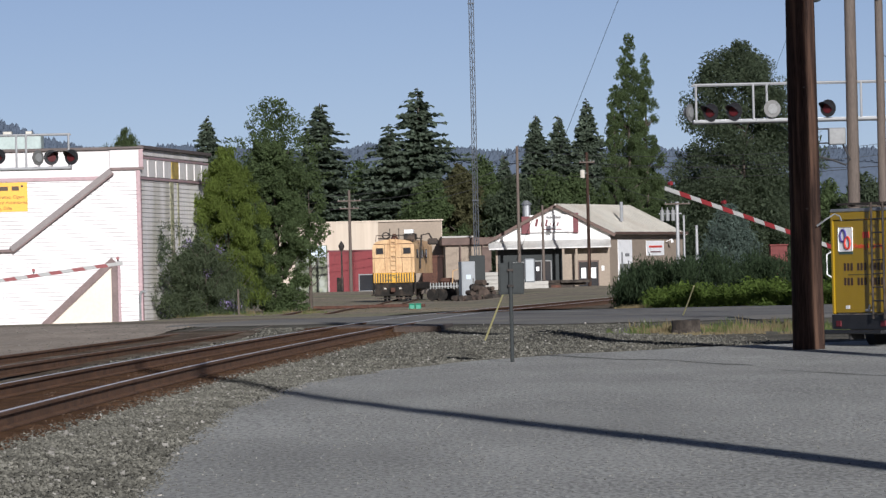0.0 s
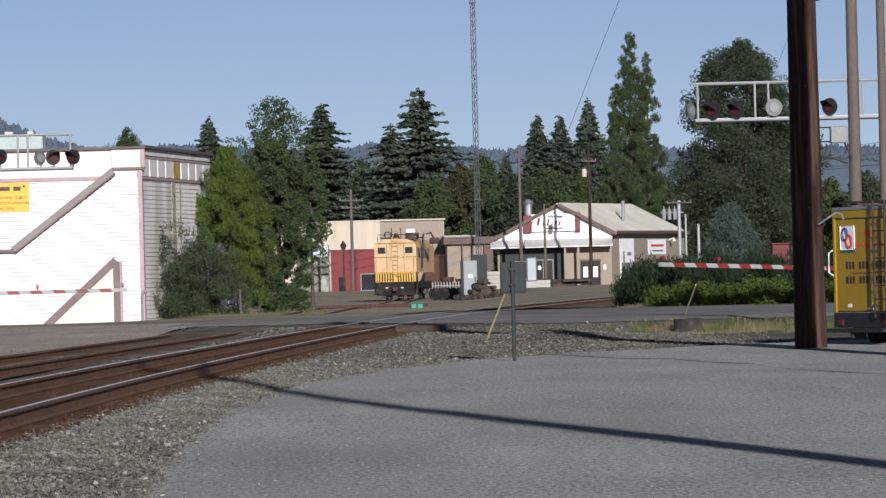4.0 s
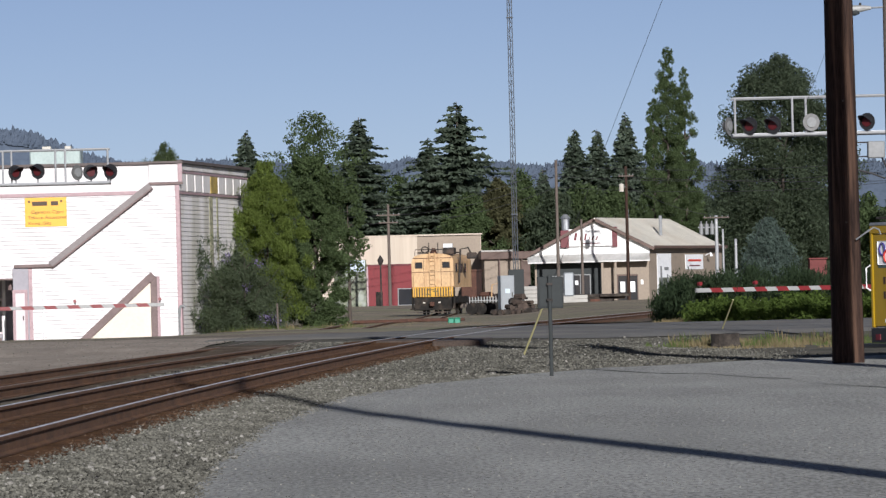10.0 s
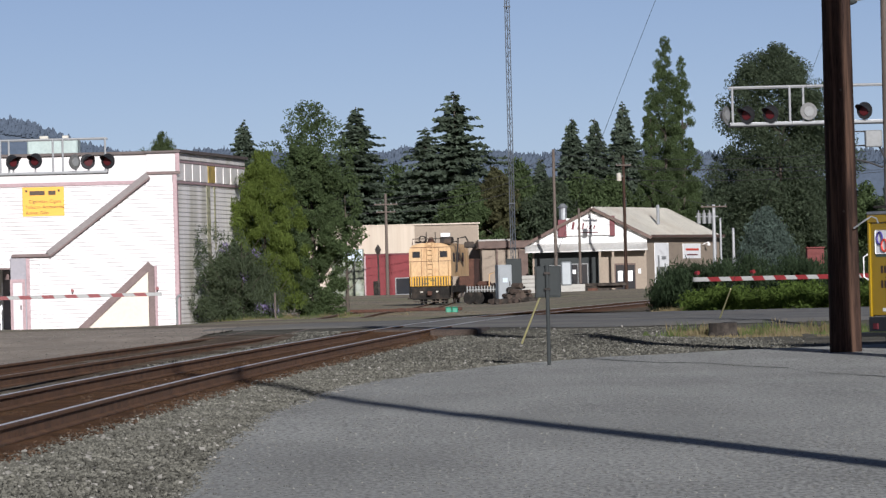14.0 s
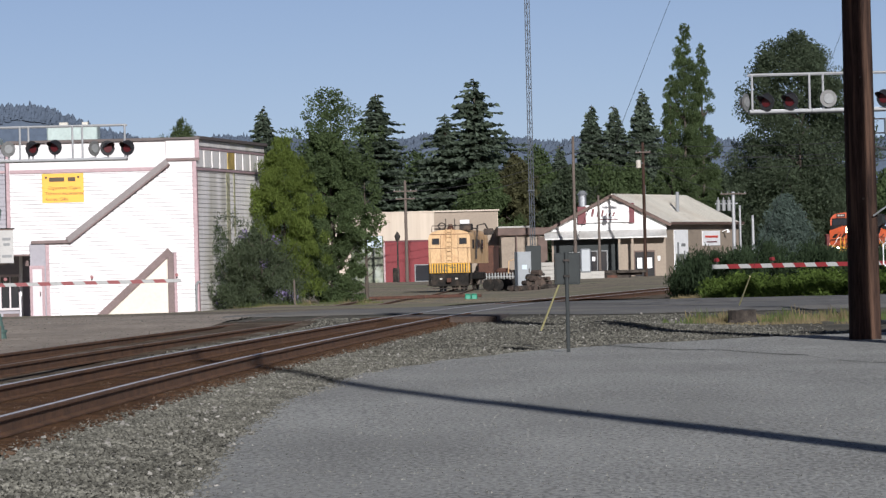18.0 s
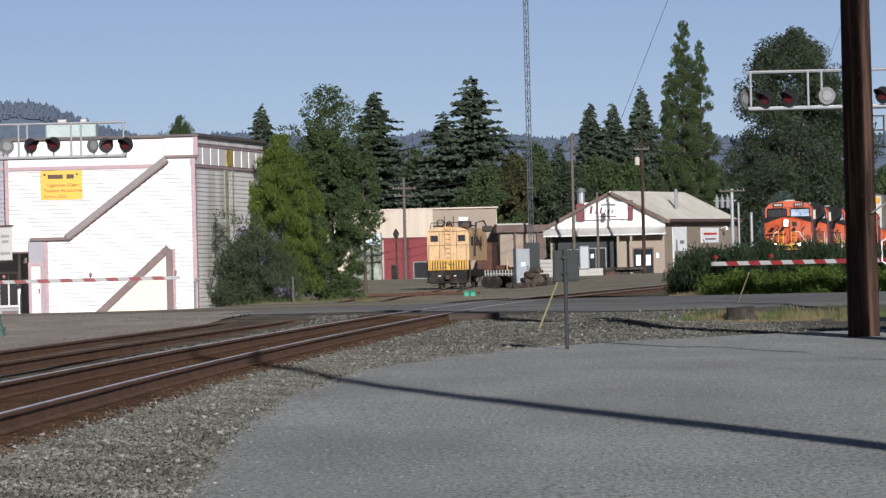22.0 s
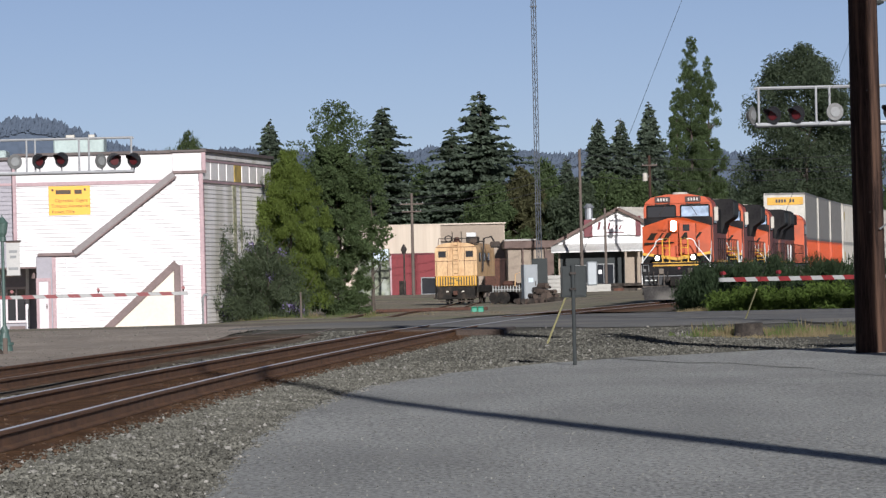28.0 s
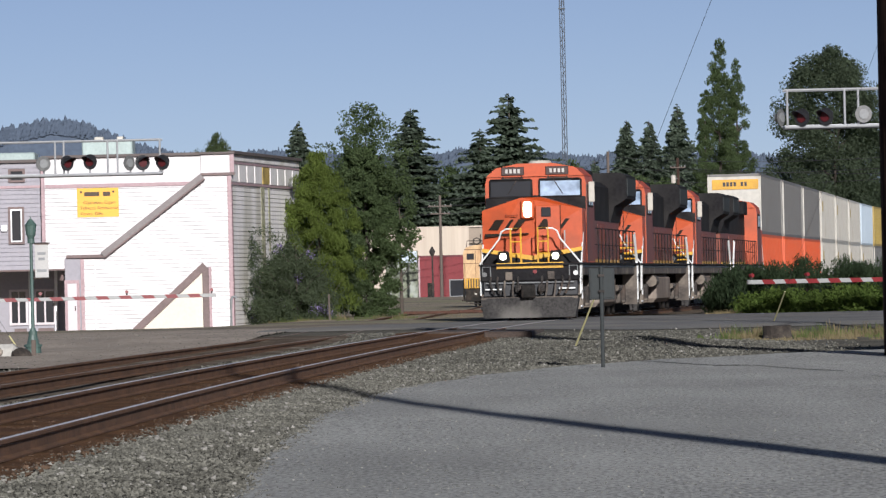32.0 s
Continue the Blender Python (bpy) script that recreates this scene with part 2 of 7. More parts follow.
M["grit"] = mat("fine grey grit", (0.19, 0.187, 0.165), 0.95, vary=0.2, scale=6, fine=0, per_island=0.6, spec=0.1)
M["container_white"] = mat("off-white container steel", (0.46, 0.435, 0.38), 0.5, vary=0.08, scale=0.6, fine=6, stain=(0.3, 0.25, 0.19), stain_amount=0.5, stain_scale=0.7)
M["container_grey"] = mat("grey container sheet", (0.155, 0.15, 0.142), 0.6, 0.1, vary=0.1, scale=0.6, fine=6, stain=(0.11, 0.095, 0.08), stain_amount=0.5, stain_scale=0.7)
M["container_blue"] = mat("pale blue-grey container", (0.45, 0.52, 0.58), 0.5, vary=0.07, scale=0.6, fine=6)
M["beige_metal"] = mat("beige ribbed sheet metal", (0.46, 0.385, 0.3), 0.55, vary=0.06, scale=0.3, fine=2, stain=(0.36, 0.29, 0.215), stain_amount=0.4, stain_scale=0.5, stretch=(3, 3, 0.12))
M["tan_wall"] = mat("tan stucco wall", (0.265, 0.215, 0.165), 0.8, vary=0.07, scale=0.4, fine=5)
M["rust_red"] = mat("dull brick-red boards", (0.13, 0.025, 0.022), 0.75, vary=0.12, scale=0.6, fine=5)
M["red_wall"] = mat("dark red painted wall", (0.16, 0.014, 0.018), 0.7, vary=0.1, scale=0.4, fine=4)
M["shop_white"] = mat("white gable boards", (0.7, 0.69, 0.67), 0.6, vary=0.05, scale=0.5, fine=4)
M["tin_roof"] = mat("pale tin roofing", (0.6, 0.57, 0.5), 0.5, 0.15, vary=0.08, scale=0.4, fine=3, stain=(0.45, 0.38, 0.3), stain_amount=0.4, stain_scale=0.3)
M["awning"] = mat("grey-white awning sheet", (0.55, 0.54, 0.515), 0.55, vary=0.12, scale=0.6, fine=5, stain=(0.36, 0.335, 0.3), stain_amount=0.6, stain_scale=0.5)
M["brown"] = mat("brown painted wood", (0.11, 0.07, 0.055), 0.7, vary=0.15, scale=1.5)
M["rust"] = mat("rusty steel", (0.085, 0.036, 0.022), 0.85, vary=0.3, scale=1.5, fine=10)
M["maroon"] = mat("maroon sign paint", (0.11, 0.012, 0.018), 0.6, vary=0.06)
M["bark"] = mat("grey-brown bark", (0.085, 0.068, 0.053), 0.9, vary=0.3, scale=4, fine=20, stretch=(3, 3, 0.5), bump=0.6)
M["leaf_mid"] = leaf_mat("mid green leaves", (0.078, 0.108, 0.047), (0.145, 0.19, 0.065))
# raised a little so the colour carries haze over the far trees
M["leaf_dark"] = leaf_mat("dark green leaves", (0.068, 0.088, 0.054), (0.12, 0.155, 0.078))
M["leaf_light"] = leaf_mat("yellow-green leaves", (0.108, 0.142, 0.033), (0.21, 0.27, 0.05))
M["leaf_brown"] = leaf_mat("reddish green leaves", (0.085, 0.085, 0.042), (0.15, 0.14, 0.06))
M["leaf_grey"] = leaf_mat("grey-green leaves", (0.08, 0.1, 0.058), (0.15, 0.19, 0.095))
# paler, bluish needles: haze over distant conifers is in the colour
M["needle"] = leaf_mat("conifer needles", (0.115, 0.145, 0.105), (0.19, 0.235, 0.155))
M["pine"] = leaf_mat("bright pine needles", (0.075, 0.1, 0.045), (0.14, 0.18, 0.06))
M["needle_blue"] = leaf_mat("blue spruce needles", (0.105, 0.14, 0.118), (0.13, 0.17, 0.135))
M["juniper"] = leaf_mat("juniper needles", (0.036, 0.055, 0.027), (0.065, 0.095, 0.036))
M["ivy"] = leaf_mat("bright ground ivy", (0.078, 0.115, 0.025), (0.145, 0.21, 0.035))
M["straw"] = leaf_mat("dry straw grass", (0.24, 0.195, 0.105), (0.18, 0.145, 0.07))
M["grass"] = leaf_mat("weedy green grass", (0.09, 0.12, 0.04), (0.2, 0.26, 0.06))
M["blossom"] = leaf_mat("lilac blossom", (0.3, 0.25, 0.42), (0.2, 0.16, 0.3))
M["lamp_green"] = mat("green painted lamp iron", (0.06, 0.1, 0.085), 0.45, vary=0.12, scale=3, fine=15)
M["wood_old"] = mat("old cut timber", (0.06, 0.042, 0.032), 0.9, vary=0.25, scale=3, fine=20)
M["roof_unit"] = mat("faded green sheet metal", (0.3, 0.36, 0.34), 0.6, vary=0.08, scale=2, fine=10)
M["concrete"] = mat("pale concrete", (0.36, 0.345, 0.315), 0.85, vary=0.1, scale=1, fine=12)
M["box_grey"] = mat("grey painted cabinet", (0.036, 0.04, 0.04), 0.75, spec=0.2, vary=0.06, scale=2, fine=15)
M["silver_box"] = mat("silver steel cabinet", (0.23, 0.245, 0.255), 0.4, 0.3, vary=0.05, scale=1.5, fine=10)
M["cable"] = mat("dark cable sheath", (0.03, 0.03, 0.032), 0.6, vary=0.1)
M["guard_yellow"] = mat("yellow plastic guy guard", (0.5, 0.46, 0.23), 0.5, vary=0.08, scale=4)
M["teal"] = mat("green plastic case", (0.012, 0.2, 0.12), 0.5, vary=0.08, scale=4)
M["rubber"] = mat("black tyre rubber", (0.02, 0.02, 0.02), 0.85, vary=0.2, scale=6)
M["purple_ink"] = mat("dark blue-violet print", (0.05, 0.04, 0.2), 0.5, vary=0.05)
M["red_ink"] = mat("red print", (0.55, 0.05, 0.03), 0.5, vary=0.05)
M["maroon_ink"] = mat("dark maroon print", (0.045, 0.022, 0.014), 0.5, vary=0.05)
M["dark_ink"] = mat("dark olive print", (0.09, 0.075, 0.02), 0.5, vary=0.05)
# blue-grey because the haze of distance is put into the colour
M["hill"] = mat("wooded hillside, haze in its colour", (0.08, 0.1, 0.135), 1.0, vary=0.1, scale=0.03, fine=0.35, spec=0.0)
M["mural"] = mat("painted landscape mural", (0.16, 0.175, 0.115), 0.7, vary=0.5, scale=0.8, fine=3, stain=(0.31, 0.33, 0.29), stain_amount=0.8, stain_scale=0.9)
M["banner_white"] = mat("white cloth banner", (0.4, 0.39, 0.37), 0.7, vary=0.06, scale=3)


# ---- mesh helpers ----
def add_box(bm, x0, x1, y0, y1, z0, z1, bevel=0.0, m=None):
    r = bmesh.ops.create_cube(bm, size=1.0)
    vs = r["verts"]
    for v in vs:
        v.co = Vector(((x0 + x1) / 2 + v.co.x * (x1 - x0), (y0 + y1) / 2 + v.co.y * (y1 - y0), (z0 + z1) / 2 + v.co.z * (z1 - z0)))
    if bevel:
        es = list({e for v in vs for e in v.link_edges})
        vs = list({v for f in bmesh.ops.bevel(bm, geom=es, offset=bevel, segments=1, affect="EDGES")["faces"] for v in f.verts} | {v for v in vs if v.is_valid})
    if m:
        bmesh.ops.transform(bm, matrix=m, verts=vs)
    return vs


def add_rod(bm, a, b, r0, r1=None, n=8, caps=True):
    a, b = Vector(a), Vector(b)
    r1 = r0 if r1 is None else r1
    q = (b - a).to_track_quat("Z", "Y")
    rings = []
    for p, r in ((a, r0), (b, r1)):
        rings.append([bm.verts.new(p + q @ Vector((r * math.cos(i * 2 * math.pi / n), r * math.sin(i * 2 * math.pi / n), 0))) for i in range(n)])
    for i in range(n):
        j = (i + 1) % n
        bm.faces.new((rings[0][i], rings[0][j], rings[1][j], rings[1][i]))
    if caps:
        bm.faces.new(rings[0][::-1])
        bm.faces.new(rings[1])
    return rings


def add_prism(bm, outline, axis, a0, a1):
    """A closed outline of (u, v) swept along an axis: y sweeps (x, z), x sweeps (y, z), z sweeps (x, y)."""
    def at(u, v, a):
        return {"y": (u, a, v), "x": (a, u, v), "z": (u, v, a)}[axis]
    lo, hi = [bm.verts.new(at(u, v, a0)) for u, v in outline], [bm.verts.new(at(u, v, a1)) for u, v in outline]
    n = len(outline)
    fs = [bm.faces.new((lo[i], lo[(i + 1) % n], hi[(i + 1) % n], hi[i])) for i in range(n)]
    fs += [bm.faces.new(lo[::-1]), bm.faces.new(hi)]
    bmesh.ops.recalc_face_normals(bm, faces=fs)
    return fs


def mesh_of(bm, material, smooth=False):
    me = bpy.data.meshes.new("mesh")
    bm.to_mesh(me)
    bm.free()
    me.materials.append(M[material] if isinstance(material, str) else material)
    if smooth:
        me.shade_smooth()
    return me


def part(name, bm, material, parent, label="", smooth=False):
    ob = new(name, mesh_of(bm, material, smooth))
    ob.parent = parent
    return tagged(ob, label)


def solo(name, bm, material, label, category, group="", kind="", smooth=False, at=None):
    ob = new(name, mesh_of(bm, material, smooth))
    if at is not None:
        ob.matrix_world = at
    return tagged(ob, label, category, group, kind)


def base(name, label, category, at=None, group="", kind=""):
    ob = new(name)
    ob.empty_display_size = 0.3
    if at is not None:
        ob.matrix_basis = at
    return tagged(ob, label, category, group, kind)


def boxes(*dims, bevel=0.0):
    bm = bmesh.new()
    for d in dims:
        add_box(bm, *d, bevel=bevel)
    return bm


def rods(*items, n=8):
    bm = bmesh.new()
    for it in items:
        add_rod(bm, it[0], it[1], it[2], it[3] if len(it) > 3 else None, n=n)
    return bm


def polyline(points, r, n=6):
    """One bent tube through the points."""
    bm = bmesh.new()
    pts = [Vector(q) for q in points]
    rings = []
    for k, q in enumerate(pts):
        d = (pts[min(k + 1, len(pts) - 1)] - pts[max(k - 1, 0)]).normalized()
        t = d.to_track_quat("Z", "Y")
        rings.append([bm.verts.new(q + t @ Vector((r * math.cos(i * 2 * math.pi / n), r * math.sin(i * 2 * math.pi / n), 0))) for i in range(n)])
    for a, b in zip(rings, rings[1:]):
        for i in range(n):
            bm.faces.new((a[i], a[(i + 1) % n], b[(i + 1) % n], b[i]))
    bm.faces.new(rings[0][::-1]), bm.faces.new(rings[-1])
    return bm


def raw(name, verts, faces, material):
    me = bpy.data.meshes.new(name)
    me.from_pydata(verts, [], faces)
    me.materials.append(M[material] if isinstance(material, str) else material)
    return me


def words(text, size, parent, name, material, m, label=""):
    """Flat lettering with a little depth, its middle at m; it reads along x and up z, and faces -y."""
    cu = bpy.data.curves.new("lettering", "FONT")
    cu.body, cu.size, cu.extrude, cu.align_x, cu.align_y = text, size, 0.004, "CENTER", "CENTER"
    tmp = bpy.data.objects.new("lettering", cu)
    scene.collection.objects.link(tmp)
    me = bpy.data.meshes.new_from_object(tmp.evaluated_get(bpy.context.evaluated_depsgraph_get()))
    bpy.data.objects.remove(tmp)
    me.materials.clear()
    me.materials.append(M[material])
    ob = new(name, me)
    ob.parent = parent
    ob.matrix_basis = m @ pose(0, 0, 0, 90, 0, 0)
    return tagged(ob, label)


# ---- the line of the tracks ----
SLOPES = [(-100, 0.042), (50, 0.042), (75, 0.06), (110, 0.07), (140, 0.09), (158, 0.1265), (172, 0.1275), (184, 0.133), (218, 0.133), (228, 0.129), (244, 0.131), (280, 0.133), (300, 0.129), (335, 0.129), (362, 0.14), (374, 0.154), (384, 0.17), (420, 0.2), (500, 0.235), (700, 0.25)]   # sideways lean of the main track along y
LINE_Y = np.arange(-100, 700.5, 0.5)
LINE_X = np.concatenate([[0.0], np.cumsum(np.interp(LINE_Y[:-1] + 0.25, [a for a, b in SLOPES], [b for a, b in SLOPES]) * 0.5)])
LINE_X += 2.76 - np.interp(148.0, LINE_Y, LINE_X)


def main_x(y):
    return float(np.interp(y, LINE_Y, LINE_X))


def siding_x(y):
    return main_x(y) - 3.55 if y < 118 else main_x(118) - 3.55 + (y - 118) * 0.0305


def ease(a, b, v):
    u = min(1.0, max(0.0, (v - a) / (b - a)))
    return u * u * (3 - 2 * u)


def ground_z(x, y):
    d = abs(x - main_x(min(y, 420)))
    z = -0.3 + 0.1 * ease(70, 95, y) + 0.06 * ease(95, 118, y)             # the yard rises a little to the road
    bed = -0.19
    z = bed + (z - bed) * ease(1.5, 3.2, d) if y < 420 else z
    z += 0.14 * math.exp(-((x - 4.3) / 1.2) ** 2 - ((y - 104) / 4.0) ** 2)   # a low gravel mound
    road = ease(112, 122, y) * (1 - ease(160, 185, y))
    z = z + (-0.022 - z) * road
    if 20 < y < 92 and d > 1.4:
        z += 0.03 * ease(1.4, 3.0, d) * ease(92, 84, y) * (noise.noise((x * 0.5, y * 0.045, 4.0)) + 0.35 * noise.noise((x * 1.6, y * 0.12, 8.0)))   # the lot is uneven
    z -= 0.42 * ease(-5.5, -9, x) * ease(150, 178, y)                          # towards the white building
    z -= 0.46 * ease(190, 300, y) * (1 - ease(380, 440, y)) * (1 - ease(6, 13, x))
    return z


def strip(name, ys, left, right, lift, material, n=6, skirt=0.0):
    verts, faces = [], []
    for y in ys:
        l, r = left(y), right(y)
        for i in range(n + 1):
            x = l + (r - l) * i / n
            edge = 0.0 if 0 < i < n else -skirt
            verts.append((x, y, ground_z(x, y) + lift + edge))
    for j in range(len(ys) - 1):
        for i in range(n):
            a = j * (n + 1) + i
            faces.append((a, a + 1, a + n + 2, a + n + 1))
    return raw(name, verts, faces, material)


def span(a, b, step):
    n = max(1, int(round((b - a) / step)))
    return [a + (b - a) * i / n for i in range(n + 1)]


def build_ground():
    ys = span(-60, 20, 8) + span(22, 260, 1.0) + span(265, 520, 8) + [560, 640, 800, 1100, 1600, 2400, 3600, 4800]
    xs = [-3000, -1200, -500, -200, -90, -50, -35] + span(-28, 22, 0.5) + [26, 30, 36, 44, 60, 90, 200, 500, 1200, 3000]
    verts = [(x, y, ground_z(x, y) - 0.03 + 0.02 * noise.noise((x * 1.3, y * 0.6, 0))) for y in ys for x in xs]
    w = len(xs)
    faces = [(j * w + i, j * w + i + 1, (j + 1) * w + i + 1, (j + 1) * w + i) for j in range(len(ys) - 1) for i in range(w - 1)]
    tagged(new("ground", raw("ground", verts, faces, "gravel")), "grey-brown gravel and dirt ground beside the tracks", "ground", kind="structure")


def lot_left(y):
    """The lot's ragged edge towards the rails."""
    pts = [(-40, -1.6), (34, -1.58), (44, -1.6), (55, -1.45), (68, -0.75), (76, 0.25), (82, 1.9), (85, 3.4), (88, 6.0), (90, 9.0)]
    for (a, xa), (b, xb) in zip(pts, pts[1:]):
        if y <= b:
            return xa + (xb - xa) * (y - a) / (b - a) + 0.13 * noise.noise((y * 0.5, 3.1, 0)) + 0.05 * noise.noise((y * 2.1, 1.1, 0))
    return 9.0


def build_lot():
    tagged(new("asphalt_lot", strip("lot", span(-40, 16, 4) + span(18, 90, 0.5), lot_left, lambda y: 26.0, 0.012, "asphalt", 64, 0.03)),
           "worn grey asphalt lot with a ragged gravel edge", "asphalt", kind="structure")


def build_road():
    ys = span(0, 1, 0.05)
    verts, faces = [], []
    xs = span(-5, 40, 0.5)
    for x in xs:
        a = 119.5 + 12 * ease(5, -1.5, x) - 26 * ease(-4, -9.5, x) + 0.4 * noise.noise((x * 0.8, 0, 0))
        b = 158 - 0.55 * max(0, x - 9) - 12 * ease(6, -2, x) - 24 * ease(-2, -8, x) + 0.4 * noise.noise((x * 0.7, 5, 0))
        for u in ys:
            y = a + (b - a) * u
            verts.append((x, y, ground_z(x, y) + 0.02 - (0.04 if u in (0, 1) else 0)))
    w = len(ys)
    faces = [(i * w + j, (i + 1) * w + j, (i + 1) * w + j + 1, i * w + j + 1) for i in range(len(xs) - 1) for j in range(w - 1)]
    tagged(new("road", raw("road", verts, faces, "road")), "dark asphalt street crossing the tracks", "road", kind="structure")


RAIL = [(-0.07, -0.172), (0.07, -0.172), (0.07, -0.155), (0.012, -0.14), (0.012, -0.045), (0.036, -0.035), (0.036, -0.008), (0.026, 0.0), (-0.026, 0.0), (-0.036, -0.008),
        (-0.036, -0.035), (-0.012, -0.045), (-0.012, -0.14), (-0.07, -0.155)]


def siding_z(y):
    return -0.05 - 0.45 * ease(190, 300, y)


def build_rail(path_x, y0, y1, side, level, step=2.0):
    """One rail as a swept steel profile, its running surface a part of its own."""
    ys = span(y0, y1, step)
    def place(y):
        m = (path_x(y + 0.5) - path_x(y - 0.5))
        k = 1 / math.sqrt(1 + m * m)
        return path_x(y) + side * 0.755 * k, y - side * 0.755 * k * m, (k, -m * k)
    verts, faces = [], []
    for y in ys:
        cx, cy, (ax, ay) = place(y)
        z = level(y)
        verts += [(cx + u * ax, cy + u * ay, z + v) for u, v in RAIL]
    n = len(RAIL)
    for j in range(len(ys) - 1):
        faces += [(j * n + i, j * n + (i + 1) % n, (j + 1) * n + (i + 1) % n, (j + 1) * n + i) for i in range(n)]
    ob = new("rail", raw("rail", verts, faces, "rail_side"))
    top, tf = [], []
    for y in ys:
        cx, cy, (ax, ay) = place(y)
        z = level(y)
        top += [(cx - 0.024 * ax, cy - 0.024 * ay, z + 0.001), (cx - 0.02 * ax, cy - 0.02 * ay, z + 0.006), (cx + 0.02 * ax, cy + 0.02 * ay, z + 0.006), (cx + 0.024 * ax, cy + 0.024 * ay, z + 0.001)]
    tf = [(j * 4 + i, j * 4 + i + 1, j * 4 + i + 5, j * 4 + i + 4) for j in range(len(ys) - 1) for i in range(3)]
    head = new("running_surface", raw("running_surface", top, tf, "rail_top" if path_x is main_x else "rail_worn"))
    head.parent = ob
    tagged(head, "polished bright steel rail top" if path_x is main_x else "dull worn rail top")
    return tagged(ob, "rusty brown steel rail with a polished top", "rail", "rails", "structure")


def build_tracks():
    for side in (-1, 1):
        build_rail(main_x, 24, 480, side, lambda y: 0.0)
        build_rail(siding_x, 40, 372, side, siding_z)
    bed = strip("bed", span(20, 121, 0.8), lambda y: main_x(y) - 1.55 + 0.15 * noise.noise((y * 0.9, 0, 0)), lambda y: main_x(y) + 1.2 + 0.2 * noise.noise((y * 0.7, 4, 0)), 0.012, "ballast", 8, 0.02)
    tagged(new("track_bed", bed), "rust-brown ballast bed between the rails", "ballast", kind="structure")
    bed = strip("bed", span(36, 119, 0.8), lambda y: siding_x(y) - 1.3, lambda y: siding_x(y) + 1.1 + 0.2 * noise.noise((y * 0.7, 9, 0)), 0.02, "siding_dirt", 6, 0.02)
    tagged(new("track_bed", bed), "dusty brown ballast bed of the side track", "ballast", kind="structure")
    left = strip("yard", span(90, 141, 1.5), lambda y: -40.0 + 0 * y, lambda y: siding_x(y) - 1.25, 0.008, "lot_dirt", 40, 0.0)
    tagged(new("lot_dirt", left), "pale trodden dirt beside the tracks", "ground", kind="structure")
    yard = strip("yard", span(140, 460, 3), lambda y: -40.0 + 0 * y, lambda y: main_x(y) - 2.2, 0.0, "dirt", 30, 0.0)
    tagged(new("yard_ground", yard), "tan dry dirt of the rail yard", "ground", kind="structure")
    bed = strip("bed", span(166, 480, 3), lambda y: main_x(y) - 2.4, lambda y: main_x(y) + 2.4, 0.03, "siding_dirt", 4, 0.03)
    tagged(new("track_bed", bed), "brown ballast bed beyond the street", "ballast", kind="structure")


def build_dark_line():
    """A narrow darker strip that wanders over the lot."""
    pts = [(3.34, 84.05), (4.02, 81.91), (4.66, 79.88), (5.18, 78.61), (5.62, 76.45), (6.1, 74.79), (6.2, 70.95), (6.5, 68.85), (6.8, 67.25), (7.5, 64.45)]
    vs, fs = [], []
    for k in range(121):
        u = k / 120 * (len(pts) - 1)
        i = min(int(u), len(pts) - 2)
        f = u - i
        x = pts[i][0] + (pts[i + 1][0] - pts[i][0]) * f
        y = pts[i][1] + (pts[i + 1][1] - pts[i][1]) * f + 0.5 * noise.noise((x * 1.7, 0.3, 2.0))
        w = 0.16 + 0.14 * noise.noise((x * 2.3, 5.0, 1.0))
        vs += [(x, y - w, ground_z(x, y - w) + 0.019), (x, y + w, ground_z(x, y + w) + 0.019)]
    fs = [(2 * k, 2 * k + 2, 2 * k + 3, 2 * k + 1) for k in range(120)]
    tagged(new("tar_seam", raw("tar_seam", vs, fs, "lot_line")), "dark line wandering across the asphalt", "tar seam", kind="structure")


build_ground()
build_lot()
build_dark_line()
build_road()
build_tracks()


# ---- buildings ----
def siding(bm, x0, x1, z0, z1, y, pitch=0.16, proud=0.05, top=None):
    """Lapped boards on a wall that faces -y; top(x) may cut them along a slope."""
    z = z0
    while z < z1 - 0.01:
        e = min(z + pitch, z1)
        a, b = x0, x1
        vs = [bm.verts.new(p) for p in ((a, y - proud, z), (b, y - proud, z), (b, y - 0.004, e), (a, y - 0.004, e), (a, y, z), (b, y, z))]
        bm.faces.new((vs[0], vs[1], vs[2], vs[3]))
        bm.faces.new((vs[4], vs[5], vs[1], vs[0]))
        z = e


def board(parent, name, x0, x1, z0, z1, y, material, thick=0.05, label=""):
    return part(name, boxes((x0, x1, y - thick, y, z0, z1), bevel=0.006), material, parent, label)


def slant(parent, name, a, b, width, y, material, thick=0.06, label=""):
    """A board laid from a to b (x, z) on a wall facing -y."""
    (ax, az), (bx, bz) = a, b
    L, ang = math.hypot(bx - ax, bz - az), math.degrees(math.atan2(bz - az, bx - ax))
    bm = bmesh.new()
    add_box(bm, 0, L, -thick, 0, -width / 2, width / 2, bevel=0.006)
    bmesh.ops.transform(bm, matrix=pose(ax, y, az, 0, -ang, 0), verts=bm.verts)
    return part(name, bm, material, parent, label)


